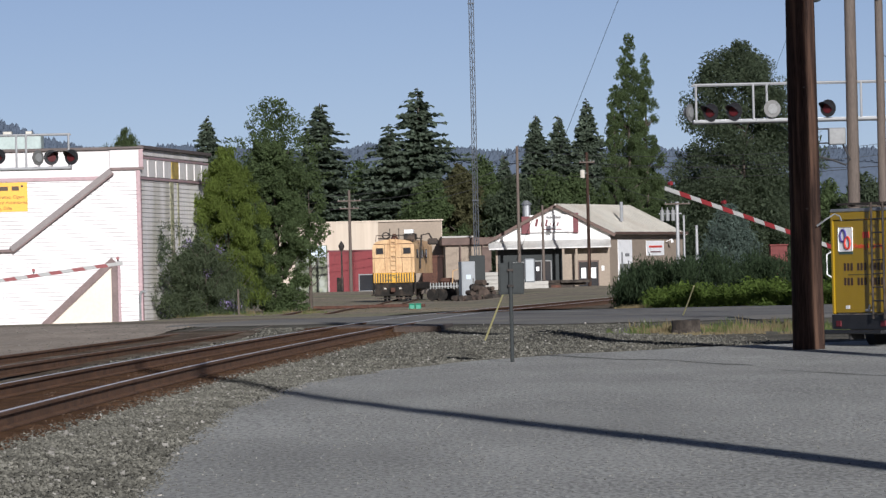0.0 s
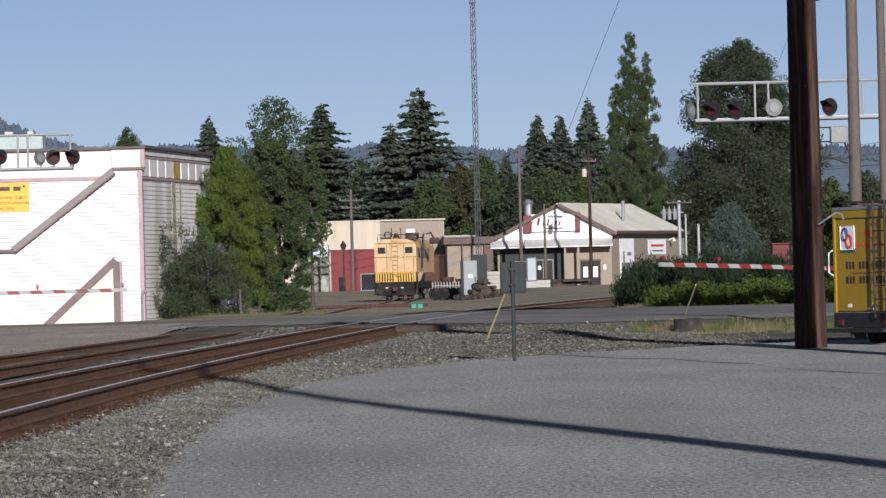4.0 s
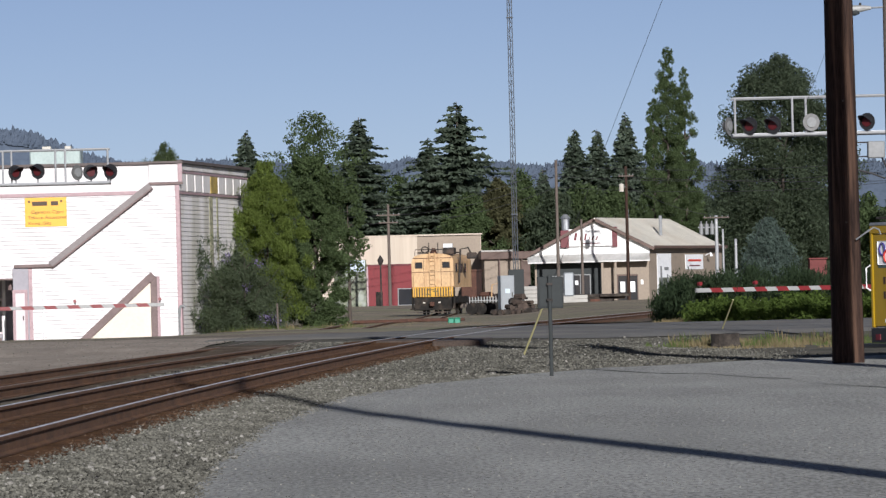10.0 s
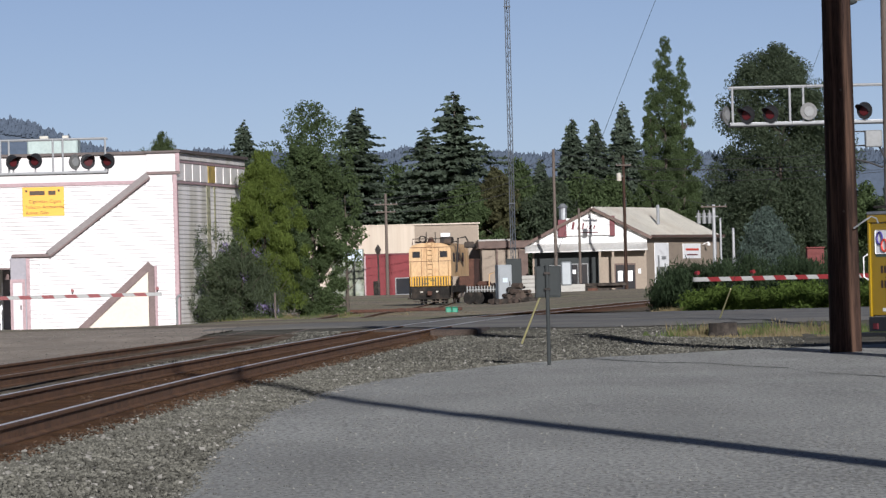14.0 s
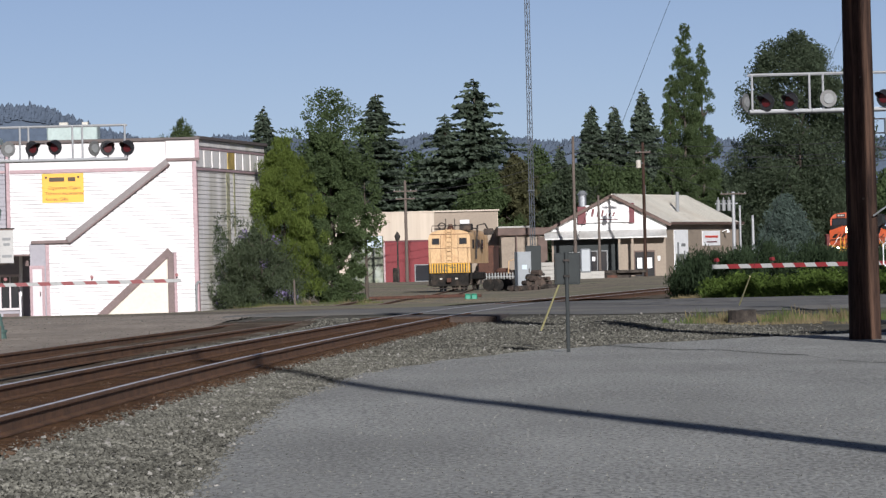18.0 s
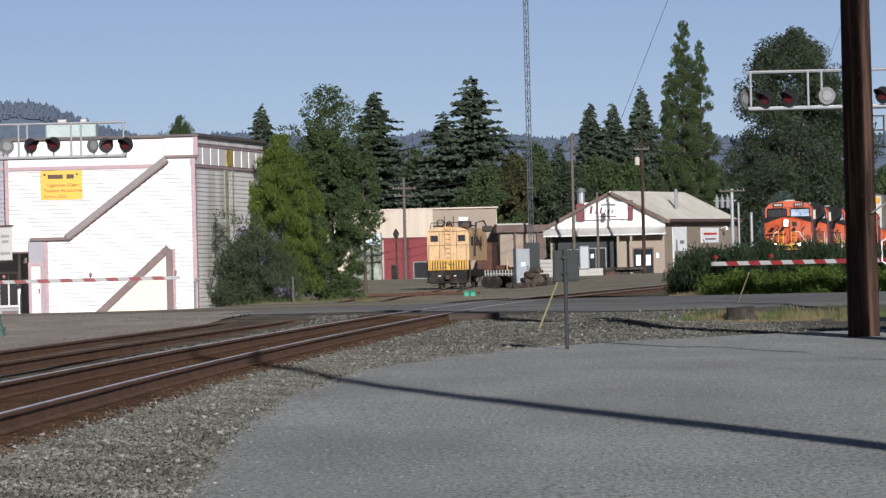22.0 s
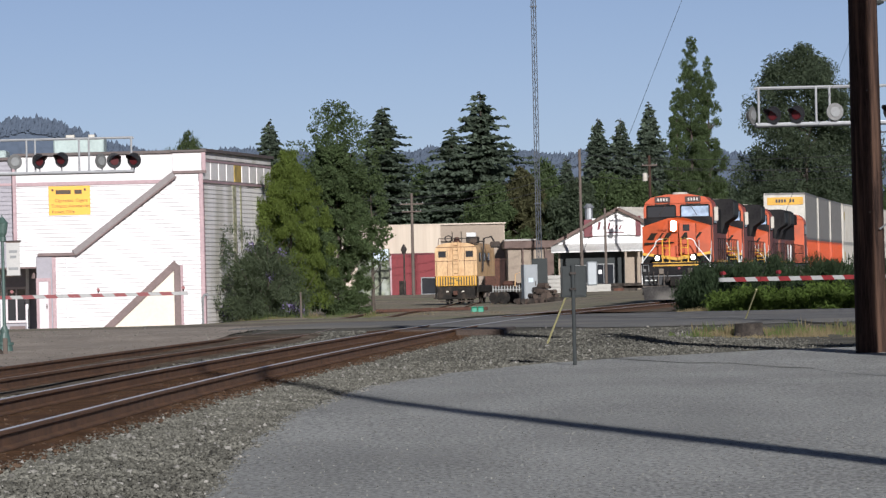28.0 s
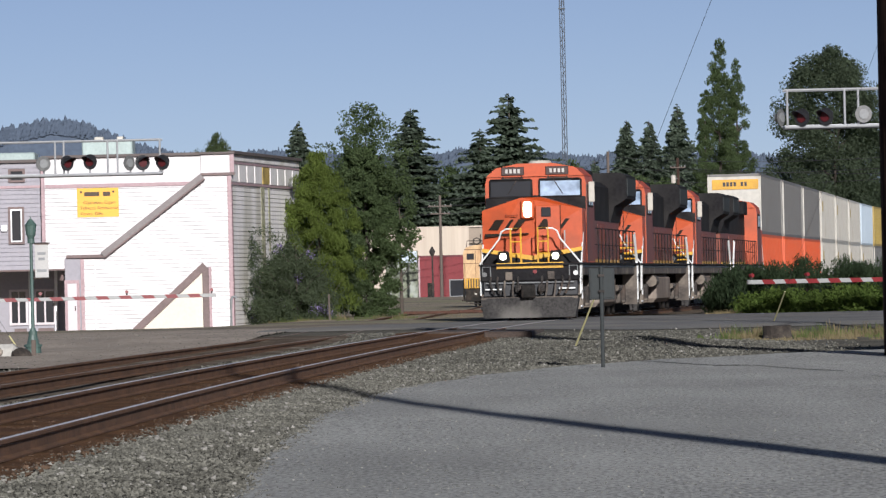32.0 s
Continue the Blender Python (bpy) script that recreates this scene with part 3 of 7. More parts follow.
def wall_window(parent, x0, x1, z0, z1, y, trim="mauve_trim", bars=1):
    f = 0.09
    bm = boxes((x0 - f, x1 + f, y - 0.06, y, z1, z1 + f), (x0 - f, x1 + f, y - 0.08, y, z0 - f, z0), (x0 - f, x0, y - 0.06, y, z0, z1), (x1, x1 + f, y - 0.06, y, z0, z1))
    for k in range(1, bars + 1):
        x = x0 + (x1 - x0) * k / (bars + 1)
        add_box(bm, x - 0.03, x + 0.03, y - 0.05, y, z0, z1)
    w = part("window", bm, trim, parent)
    part("pane", boxes((x0, x1, y - 0.02, y - 0.006, z0, z1)), "dark_glass", w, "dark window glass")


def build_white_house():
    h = base("shop_building", "white clapboard shop building with pink trim and a flat roof", "building", pose(0, 187, 0))
    L, R, T, B = -34.0, -8.1, 6.36, -0.7
    RY = 3.5   # how far the shop front lies back under the overhang
    bm = boxes((-14.43, R, 0.0, 13.0, B, T - 0.02), (-15.3, -14.43, 0.0, 13.0, 2.06, T - 0.02))
    part("wall", bm, "white_siding", h)
    part("wing_wall", boxes((L, -15.3, 0.35, 13.0, 2.06, 6.2)), "lilac_siding", h)
    part("recess_wall", boxes((L, -14.43, RY, 13.0, B, 2.055)), "lilac_siding", h, "grey-lilac wall under the overhang")
    bm = bmesh.new()
    siding(bm, -15.2, R, 2.06, 5.16, -0.002)
    siding(bm, -14.43, R, B, 2.06, -0.002)
    siding(bm, -15.2, R, 5.34, 6.2, -0.002, pitch=0.43, proud=0.012)
    part("front_siding", bm, "white_siding", h)
    bm = bmesh.new()
    siding(bm, L, -15.36, 2.07, 6.1, 0.34, pitch=0.17)
    part("wing_siding", bm, "lilac_siding", h, "grey-lilac clapboard wing")
    board(h, "trim", -15.36, -15.22, 2.06, 6.2, -0.0, "pink_trim", 0.06)
    board(h, "trim", -15.2, -9.2, 5.16, 5.3, -0.02, "pink_trim", 0.04)
    board(h, "trim", L, -15.2, 2.0, 2.07, 0.31, "mauve_trim", 0.05)
    board(h, "trim", -15.2, -14.43, 2.0, 2.07, -0.03, "mauve_trim", 0.04)
    board(h, "trim", L, -15.36, 5.2, 5.3, 0.31, "pink_trim", 0.05)
    board(h, "roof_edge", -15.3, R + 0.14, T - 0.05, T + 0.06, 0.05, "roof_dark", 0.2, "dark roof edging")
    board(h, "roof_edge", -9.25, R + 0.22, 6.335, 6.42, 0.0, "roof_dark", 0.2, "dark roof edging")
    board(h, "roof_edge", L, -15.3, 6.18, 6.3, 0.4, "roof_dark", 0.2, "dark roof edging")
    # the stair enclosure that stands out from the front
    out = [(-13.84, B), (R - 0.02, B), (R - 0.02, 5.2), (-9.05, 5.2), (-12.85, 2.5), (-13.84, 2.5)]
    bm = bmesh.new()
    add_prism(bm, out, "y", -0.06, -0.03)
    e = part("stair_enclosure", bm, "white_siding", h, "bright white boarded stair enclosure")
    bm = bmesh.new()
    z = B
    while z < 5.1:
        x0 = -13.84 if z < 2.4 else -13.84 + 0.99 + (z - 2.5) / 2.7 * 3.8
        siding(bm, x0 + 0.03, R - 0.02, z, z + 0.16, -0.062)
        z += 0.16
    part("siding", bm, "white_siding", e)
    slant(h, "stair_soffit", (-13.03, 2.56), (-9.14, 5.5), 0.24, -0.07, "soffit_grey", 0.25, "grey-brown slanting stair fascia")
    slant(h, "soffit_lip", (-12.96, 2.46), (-9.06, 5.4), 0.06, -0.07, "mauve_trim", 0.28)
    board(h, "fascia", -14.43, -12.95, 2.46, 2.58, -0.06, "mauve_trim", 0.2)
    board(h, "parapet", -9.2, R + 0.18, 5.62, 6.34, -0.02, "white_siding", 0.07)
    board(h, "trim", -9.2, R + 0.2, 5.52, 5.62, -0.02, "mauve_trim", 0.1)
    board(h, "corner_trim", R - 0.1, R + 0.06, B, 5.5, -0.06, "pink_trim", 0.06)
    board(h, "corner_trim", R + 0.02, R + 0.18, 5.62, 6.34, -0.1, "pink_trim", 0.05)
    board(h, "corner_trim", -13.9, -13.76, B, 2.46, -0.06, "pink_trim", 0.05)
    # the lean-to triangle under the stairs
    bm = bmesh.new()
    add_prism(bm, [(-11.9, B), (-9.2, B), (-9.2, 1.9), (-11.9, -0.55)], "y", -0.12, -0.095)
    part("panel", bm, "cream", h, "cream triangular panel")
    slant(h, "stringer", (-12.08, -0.6), (-9.12, 2.08), 0.27, -0.12, "mauve_trim", 0.1)
    board(h, "post", -9.22, -8.98, B, 2.0, -0.09, "mauve_trim", 0.12)
    board(h, "post", -8.98, -8.88, B, 2.0, -0.1, "pink_trim", 0.16)
    # doorway and shop windows
    board(h, "alcove_wall", -14.5, -13.9, B, 2.46, -0.1, "lilac_siding", 0.05)
    d = part("door", boxes((-14.42, -14.05, -0.21, -0.16, -0.55, 1.5), bevel=0.01), "door_pink", h, "pinkish white panelled door")
    part("door_frame", boxes((-14.52, -14.42, -0.23, -0.15, -0.55, 1.62), (-14.05, -13.95, -0.23, -0.15, -0.55, 1.62), (-14.42, -14.05, -0.23, -0.15, 1.5, 1.62)), "pink_trim", d)
    part("handle", rods(((-14.12, -0.23, 0.45), (-14.12, -0.23, 0.62), 0.02)), "iron", d)
    wall_window(h, -15.93, -15.24, 0.0, 1.22, RY - 0.01, "door_pink", 1)
    wall_window(h, -16.89, -16.34, 0.0, 1.22, RY - 0.01, "door_pink", 1)
    for x0, x1 in ((-15.87, -15.26), (-16.8, -16.32)):
        board(h, "shop_panel", x0, x1, -0.66, -0.22, RY - 0.01, "mauve_trim", 0.04)
    board(h, "shop_post", -15.2, -15.08, B, 2.05, RY - 0.01, "white", 0.1)
    board(h, "shop_post", -16.21, -16.11, B, 2.05, RY - 0.01, "white", 0.08)
    wall_window(h, -16.58, -16.14, 3.14, 4.4, 0.30, bars=0)
    board(h, "window_frame", -16.58, -16.53, 3.14, 4.4, 0.29, "white", 0.04)
    board(h, "window_frame", -16.19, -16.14, 3.14, 4.4, 0.29, "white", 0.04)
    board(h, "window_frame", -16.53, -16.19, 4.34, 4.4, 0.29, "white", 0.04)
    board(h, "window_frame", -16.53, -16.19, 3.14, 3.19, 0.29, "white", 0.04)
    wall_window(h, -16.54, -16.08, 5.52, 5.86, 0.30, bars=0)
    part("wall_lamp", boxes((-16.95, -16.7, 0.15, 0.33, 3.55, 3.8), bevel=0.03), "white", h)
    part("downpipe", rods(((-13.35, -0.12, B), (-13.35, -0.12, 2.35), 0.03)), "white", h)
    part("wall_sconce", rods(((-14.47, 0.5, 1.75), (-14.65, 0.5, 1.85), 0.03), ((-14.65, 0.5, 1.85), (-14.65, 0.5, 1.62), 0.05, 0.12), n=8), "mauve_trim", h, "small brown wall lamp")
    # banner
    s = part("banner", boxes((-13.98, -12.38, -0.06, -0.03, 4.02, 5.14), bevel=0.006), "sign_yellow", h, "bright yellow shop banner with dark lettering")
    part("shop_name_bar", boxes((-13.7, -13.12, -0.075, -0.062, 4.83, 4.99), (-12.98, -12.7, -0.075, -0.062, 4.83, 4.99), (-13.86, -13.78, -0.075, -0.062, 4.95, 5.03), (-12.62, -12.54, -0.075, -0.062, 4.95, 5.03)), "sign_ink", s)
    for text, z, x in (("Cigarettes, Cigars", 4.58, -13.12), ("Tobacco Accessories", 4.37, -13.13), ("Knives, Gifts", 4.15, -13.42)):
        words(text, 0.172, s, "lettering", "sign_ink", pose(x, -0.064, z))
    # side wall, running away to the back
    side = part("side_wall", boxes((R - 0.3, R, 0.0, 13.2, B, T)), "grey_siding", h, "grey weathered side wall")
    ang = math.degrees(math.atan2(2.1, 13.2))
    side.matrix_basis = pose(R, 0, 0, 0, 0, -ang) @ pose(-R, 0, 0)
    bm = bmesh.new()
    siding(bm, 0.0, 13.2, B, 5.1, 0.0, pitch=0.17, proud=0.03)
    s2 = part("side_siding", bm, "grey_siding", h)
    s2.matrix_basis = pose(R + 0.005, -0.06, 0, 0, 0, 90 - ang)
    def onside(name, u0, u1, z0, z1, material, proud=0.03, label=""):
        o = part(name, boxes((u0, u1, -proud, 0, z0, z1), bevel=0.004), material, h, label)
        o.matrix_basis = pose(R + 0.005, -0.06, 0, 0, 0, 90 - ang)
    onside("trim", 0, 14.2, 5.16, 5.25, "pink_trim", 0.05)
    onside("trim", 0, 14.2, 5.96, 6.04, "pink_trim", 0.05)
    onside("roof_edge", -0.1, 14.3, 6.34, 6.46, "roof_dark", 0.16, "dark roof edging")
    n = 9
    for k in range(n):
        u0, u1 = 14.2 * k / n + 0.1, 14.2 * (k + 1) / n - 0.1
        onside("parapet_panel", u0, u1, 5.28, 5.94, "rust_panel" if k == 4 else "panel_white", 0.04, "rust-stained panel" if k == 4 else "")
    onside("parapet_panel", 0, 14.2, 6.09, 6.33, "grey_siding", 0.035)
    onside("algae_streak", 6.0, 6.7, 0.9, 5.14, "moss", 0.034, "green algae streak")
    onside("algae_streak", 7.5, 7.8, 2.6, 5.14, "moss", 0.034, "green algae streak")
    onside("wall_batten", 0.0, 0.25, B, 5.1, "pink_trim", 0.05)
    part("roof", boxes((L, R - 0.35, 0.4, 13.0, 6.1, 6.16)), "roof_dark", h)
    u = base("rooftop_unit", "pale green rooftop ventilation unit", "ventilation", pose(-13.2, 194, 6.16))
    part("housing", boxes((-1.0, 1.0, -0.9, 0.9, 0, 1.0), bevel=0.05), "roof_unit", u)
    for x0, x1 in ((-0.55, -0.2), (0.35, 0.6)):
        part("vent_cap", boxes((x0, x1, -0.3, 0.3, 1.0, 1.15), bevel=0.02), "container_white", u)
    u = base("rooftop_unit", "low grey rooftop fan", "ventilation", pose(-17.0, 193, 6.16))
    part("housing", boxes((-1.0, 1.0, -0.9, 0.9, 0, 0.55), bevel=0.05), "roof_unit", u)


def build_cafe():
    h = base("cafe_building", "low cafe with a white gable front and pale tin roof", "building", pose(0, 463, 0))
    x0, x1, ax, az, ez, zb = 13.7, 24.55, 19.45, 7.6, 4.75, -0.2
    dx, dy = 8.4, 21.0
    bm = bmesh.new()
    out = [(x0, zb), (x1, zb), (x1, ez), (ax, az - 0.15), (x0, ez)]
    lo, hi = [bm.verts.new((u, 0, v)) for u, v in out], [bm.verts.new((u + dx, dy, v)) for u, v in out]
    for i in range(5):
        bm.faces.new((lo[i], lo[(i + 1) % 5], hi[(i + 1) % 5], hi[i]))
    bm.faces.new(lo[::-1]), bm.faces.new(hi)
    bmesh.ops.recalc_face_normals(bm, faces=bm.faces)
    part("wall", bm, "tan_wall", h, "tan rendered walls")
    bm = bmesh.new()
    add_prism(bm, [(x0 - 0.1, 4.2), (x1 + 0.1, 4.2), (x1 + 0.1, ez), (ax, az - 0.2), (x0 - 0.1, ez)], "y", -0.12, -0.01)
    part("gable", bm, "shop_white", h, "white boarded gable")
    for sgn, ex in ((-1, x0 - 0.9), (1, x1 + 0.5)):
        bm = bmesh.new()
        slope = (az - ez + 0.1) / (ax - x0)
        ezz = az - abs(ex - ax) * slope * (1.0 if sgn < 0 else 1.02)
        o = [(ax, az), (ex, ezz), (ex, ezz + 0.12), (ax, az + 0.14)]
        lo, hi = [bm.verts.new((u, -0.7, v)) for u, v in o], [bm.verts.new((u + dx, dy + 0.4, v)) for u, v in o]
        for i in range(4):
            bm.faces.new((lo[i], lo[(i + 1) % 4], hi[(i + 1) % 4], hi[i]))
        bm.faces.new(lo[::-1]), bm.faces.new(hi)
        bmesh.ops.recalc_face_normals(bm, faces=bm.faces)
        roof = part("roof", bm, "tin_roof", h)
        bm = bmesh.new()
        for k in range(1, 24):
            f = k / 24
            add_rod(bm, (ax + dx * f, -0.7 + (dy + 1.1) * f, az + 0.15), (ex + dx * f, -0.7 + (dy + 1.1) * f, ezz + 0.13), 0.035, n=4)
        part("roof_seam", bm, "tin_roof", roof)
        slant(h, "barge_board", (ex, ezz - 0.02) if ex < ax else (ax, az - 0.02), (ax, az - 0.02) if ex < ax else (ex, ezz - 0.02), 0.3, -0.7, "brown", 0.06, "brown barge board")
    bm = bmesh.new()
    add_box(bm, 0, 22.6, -0.06, 0, -0.16, 0.1)
    bmesh.ops.transform(bm, matrix=pose(x1 + 0.5, -0.7, 4.86, 0, 0, math.degrees(math.atan2(dy, dx))), verts=bm.verts)
    part("eave_board", bm, "brown", h)
    bm = bmesh.new()
    add_prism(bm, [(0.0, 4.35), (-1.7, 3.62), (-1.7, 3.5), (0.0, 3.95)], "x", x0 - 0.7, x1 + 0.05)
    a = part("awning", bm, "awning", h, "grey-white sloping awning")
    bm = bmesh.new()
    for k in range(60):
        x = x0 - 0.6 + k * (x1 + 0.6 - x0) / 60
        add_rod(bm, (x, -0.02, 4.37), (x, -1.7, 3.64), 0.025, n=4)
    part("awning_rib", bm, "awning", a)
    # shop front under the awning
    # the shade under the awning is painted as this dark grey sheet
    part("shop_front", boxes((x0 + 0.2, 20.2, -0.02, 0.0, zb, 3.5)), "box_grey", h, "shop front in dark grey that paints the awning's shade")
    for a, b, z0, z1 in ((15.4, 16.6, 0.6, 2.2), (17.1, 18.9, 0.3, 2.3)):
        wall_window(h, a, b, z0, z1, -0.03, "dull_grey", 1)
    part("poster", boxes((17.5, 17.8, -0.08, -0.06, 1.4, 1.8)), "white", h)
    for x in (19.95, 21.2):
        part("post", boxes((x, x + 0.22, -1.5, -1.28, zb, 3.5), bevel=0.02), "tan_wall", h)
    part("entrance", boxes((21.5, 23.5, -0.06, -0.01, zb, 2.3)), "brown", h, "dark framed entrance")
    for x in (21.6, 22.55):
        d = part("door", boxes((x, x + 0.86, -0.1, -0.06, zb + 0.05, 2.15)), "dark_glass", h, "dark glazed door")
        part("notice", boxes((x + 0.2, x + 0.65, -0.115, -0.1, 0.6, 1.6)), "white", d)
    part("notice", boxes((23.75, 24.0, -0.04, -0.01, 1.3, 1.75)), "white", h)
    # sign over the awning
    s = part("sign_board", boxes((16.95, 21.15, -0.45, -0.32, 5.05, 6.7), bevel=0.02), "shop_white", h, "white sign with maroon end panels")
    part("end_panel", boxes((16.2, 17.0, -0.5, -0.3, 4.95, 6.6), bevel=0.02), "maroon", s)
    part("end_panel", boxes((21.1, 21.6, -0.5, -0.3, 4.95, 6.85), bevel=0.02), "maroon", s)
    for x, w, z0, z1 in ((17.45, 0.42, 5.62, 6.35), (18.0, 0.3, 5.62, 6.25), (18.42, 0.3, 5.62, 6.25), (18.85, 0.14, 5.62, 6.0), (19.12, 0.26, 5.62, 5.98), (19.5, 0.26, 5.62, 5.98)):
        bm = bmesh.new()
        add_prism(bm, [(x, z0), (x + w * 0.55, z0), (x + w * 0.55 + 0.14, z1), (x + 0.14, z1)], "y", -0.47, -0.452)
        part("name_bar", bm, "maroon", s)
    part("name_bar", boxes((18.2, 20.0, -0.47, -0.452, 5.28, 5.36)), "maroon", s)
    for nm, u0, u1, z0, z1, mt in (("mural_panel", 2.4, 6.6, 0.3, 4.2, "white"), ("mural_shape", 2.8, 6.2, 0.4, 1.9, "mural"), ("wall_sign", 11.0, 16.5, 2.65, 4.1, "white"), ("wall_sign_bar", 11.8, 15.8, 3.42, 3.62, "red_ink"), ("wall_sign_bar", 12.2, 15.4, 2.95, 3.07, "maroon"), ("mural_stroke", 3.2, 3.6, 1.2, 3.0, "dull_grey"), ("mural_stroke", 4.4, 5.6, 2.6, 2.9, "dull_grey"), ("mural_stroke", 5.2, 5.5, 1.0, 2.2, "dull_grey"),
                                   ("wall_window", 14.5, 16.5, 0.2, 1.1, "dark_glass"), ("wall_window", 8.0, 13.0, 0.2, 0.7, "dark_glass")):
        pr = {"mural_shape": 0.08, "wall_sign_bar": 0.08, "mural_stroke": 0.1}.get(nm, 0.05)
        o = part(nm, boxes((u0, u1, -pr, 0, z0, z1), bevel=0.004), mt, h)
        o.matrix_basis = pose(x1, 0, 0, 0, 0, math.degrees(math.atan2(dy, dx)))
    o = part("wall_lamp", rods(((17.0, -0.1, 4.0), (17.0, -0.7, 4.25), 0.04), ((17.0, -0.7, 4.25), (17.0, -0.75, 3.9), 0.04, 0.18), n=8), "white", h)
    o.matrix_basis = pose(x1, 0, 0, 0, 0, math.degrees(math.atan2(dy, dx)))
    for x, y, z in ((26.2, 8.0, 6.0), (23.1, 10.0, 6.75)):
        part("roof_vent", rods(((x, y, z), (x, y, z + 1.9), 0.16)), "galv", h)
    part("kitchen_vent", rods(((16.9, 5.0, 5.5), (16.9, 5.0, 7.8), 0.38), ((16.9, 5.0, 7.8), (16.9, 5.0, 8.2), 0.55, 0.2), n=12), "galv", h)


def build_warehouse():
    h = base("warehouse", "beige ribbed sheet-metal warehouse with a flat top", "building", pose(0, 490, 0))
    bm = boxes((-9.0, 2.7, 0, 30, -1.5, 6.75), (2.7, 9.15, 0.3, 30, -1.5, 6.8))
    part("wall", bm, "beige_metal", h)
    part("tan_cladding", boxes((2.55, 9.1, 0.2, 0.3, -1.5, 6.74)), "tan_wall", h, "tan sheet cladding")
    bm = bmesh.new()
    for k in range(58):
        x = -8.9 + k * 0.31
        add_box(bm, x, x + 0.06, -0.04 if x < 2.6 else 0.26, 0.0 if x < 2.6 else 0.3, -1.5, 6.7)
    part("wall_rib", bm, "beige_metal", h)
    part("parapet", boxes((-9.1, 9.3, -0.06, 0.05, 6.72, 6.86)), "beige_metal", h)
    h = base("annex_building", "tan annex with a low brown roof", "building", pose(0, 478, 0))
    part("wall", boxes((9.2, 13.7, 0, 16, -1.0, 4.3)), "tan_wall", h)
    part("roof", boxes((8.85, 14.2, -0.5, 16, 4.1, 4.85), bevel=0.05), "brown", h, "low brown roof")
    part("roof_edge", boxes((8.9, 12.0, 0, 16, 4.86, 5.02)), "concrete", h)
    # flat sheet on the wall; its brown paints the recess's shade
    part("recess", boxes((12.9, 13.7, -0.05, 0.0, -1.0, 3.9)), "brown", h, "flat brown sheet for the shade of an open recess")
    bm = bmesh.new()
    for k in range(14):
        add_box(bm, 9.25 + k * 0.26, 9.3 + k * 0.26, -0.035, 0.0, -1.0, 4.1)
    part("wall_rib", bm, "tan_wall", h)
    for x in (10.6, 12.8):
        part("post", boxes((x, x + 0.14, -0.45, -0.31, -1.0, 4.1)), "brown", h)
    h = base("red_building", "dark red building with a window and a door", "building", pose(0, 470, 0))
    part("wall", boxes((-2.25, 3.3, 0, 9, -1.2, 3.75)), "red_wall", h)
    wall_window(h, 0.7, 2.4, -0.1, 1.4, -0.01, "dull_grey", 0)
    d = part("door", boxes((-1.5, -0.85, -0.06, 0, -0.75, 1.2), bevel=0.01), "wagon_dark", h, "dark green door")
    part("trim", boxes((-2.35, -2.2, -0.05, 0.1, -1.2, 3.8)), "pink_trim", h)
    part("trim", boxes((-2.35, 3.35, -0.08, 0.1, 3.7, 3.85)), "maroon", h)
    h = base("mural_wall", "wall with a faded green landscape mural", "wall", pose(0, 470.4, 0))
    part("panel", boxes((-5.5, -2.37, 0, 0.3, -1.2, 4.35)), "mural", h)
    part("mural_sky", boxes((-4.3, -2.5, -0.02, -0.004, 3.2, 4.3)), "container_blue", h)


def build_pickets():
    h = base("picket_fence", "low dark picket fence beside the cafe wall", "fence", pose(26.4, 436, -0.2))
    part("rail", boxes((-0.1, 2.6, 0.0, 0.06, 1.2, 1.3)), "brown", h)
    for k in range(8):
        bm = bmesh.new()
        add_prism(bm, [(k * 0.34, 0.0), (k * 0.34 + 0.16, 0.0), (k * 0.34 + 0.16, 1.75), (k * 0.34 + 0.08, 1.9), (k * 0.34, 1.75)], "y", -0.04, 0.0)
        part("picket", bm, "wagon_dark", h)


build_pickets()
build_white_house()
build_cafe()
build_warehouse()


# ---- crossing signals, poles, wires ----
def lamp_head(parent, x, y, z, turn, lens="red_lens"):
    """A round flashing lamp with a black backing and hood; turn 0 faces the camera's side."""
    m = pose(x, y, z, 0, 0, turn)
    g = part("lamp_head", rods(((0, 0.02, 0), (0, 0.05, 0), 0.26), ((0, 0.05, 0), (0, 0.2, 0), 0.17, 0.12), n=20), "black" if lens == "red_lens" else "clear_lens", parent)
    g.matrix_basis = m
    part("lens", rods(((0, -0.015, 0), (0, 0.018, 0), 0.15), n=18), lens if lens == "red_lens" else "dull_grey", g)
    if lens == "clear_lens":
        return
    bm = bmesh.new()
    n = 14
    rows = []
    for k in range(n + 1):
        a = math.pi * (-0.05 + 1.1 * k / n)
        d = 0.38 * math.sin(max(0.12, min(math.pi - 0.12, a))) ** 0.7
        rows.append((bm.verts.new((0.17 * math.cos(a), 0.02, 0.17 * math.sin(a))), bm.verts.new((0.18 * math.cos(a), -d, 0.18 * math.sin(a))), bm.verts.new((0.19 * math.cos(a), 0.02, 0.19 * math.sin(a)))))
    for (a, b, c), (d, e, f) in zip(rows, rows[1:]):
        bm.faces.new((a, b, e, d)), bm.faces.new((b, c, f, e))
    part("hood", bm, "black", g)


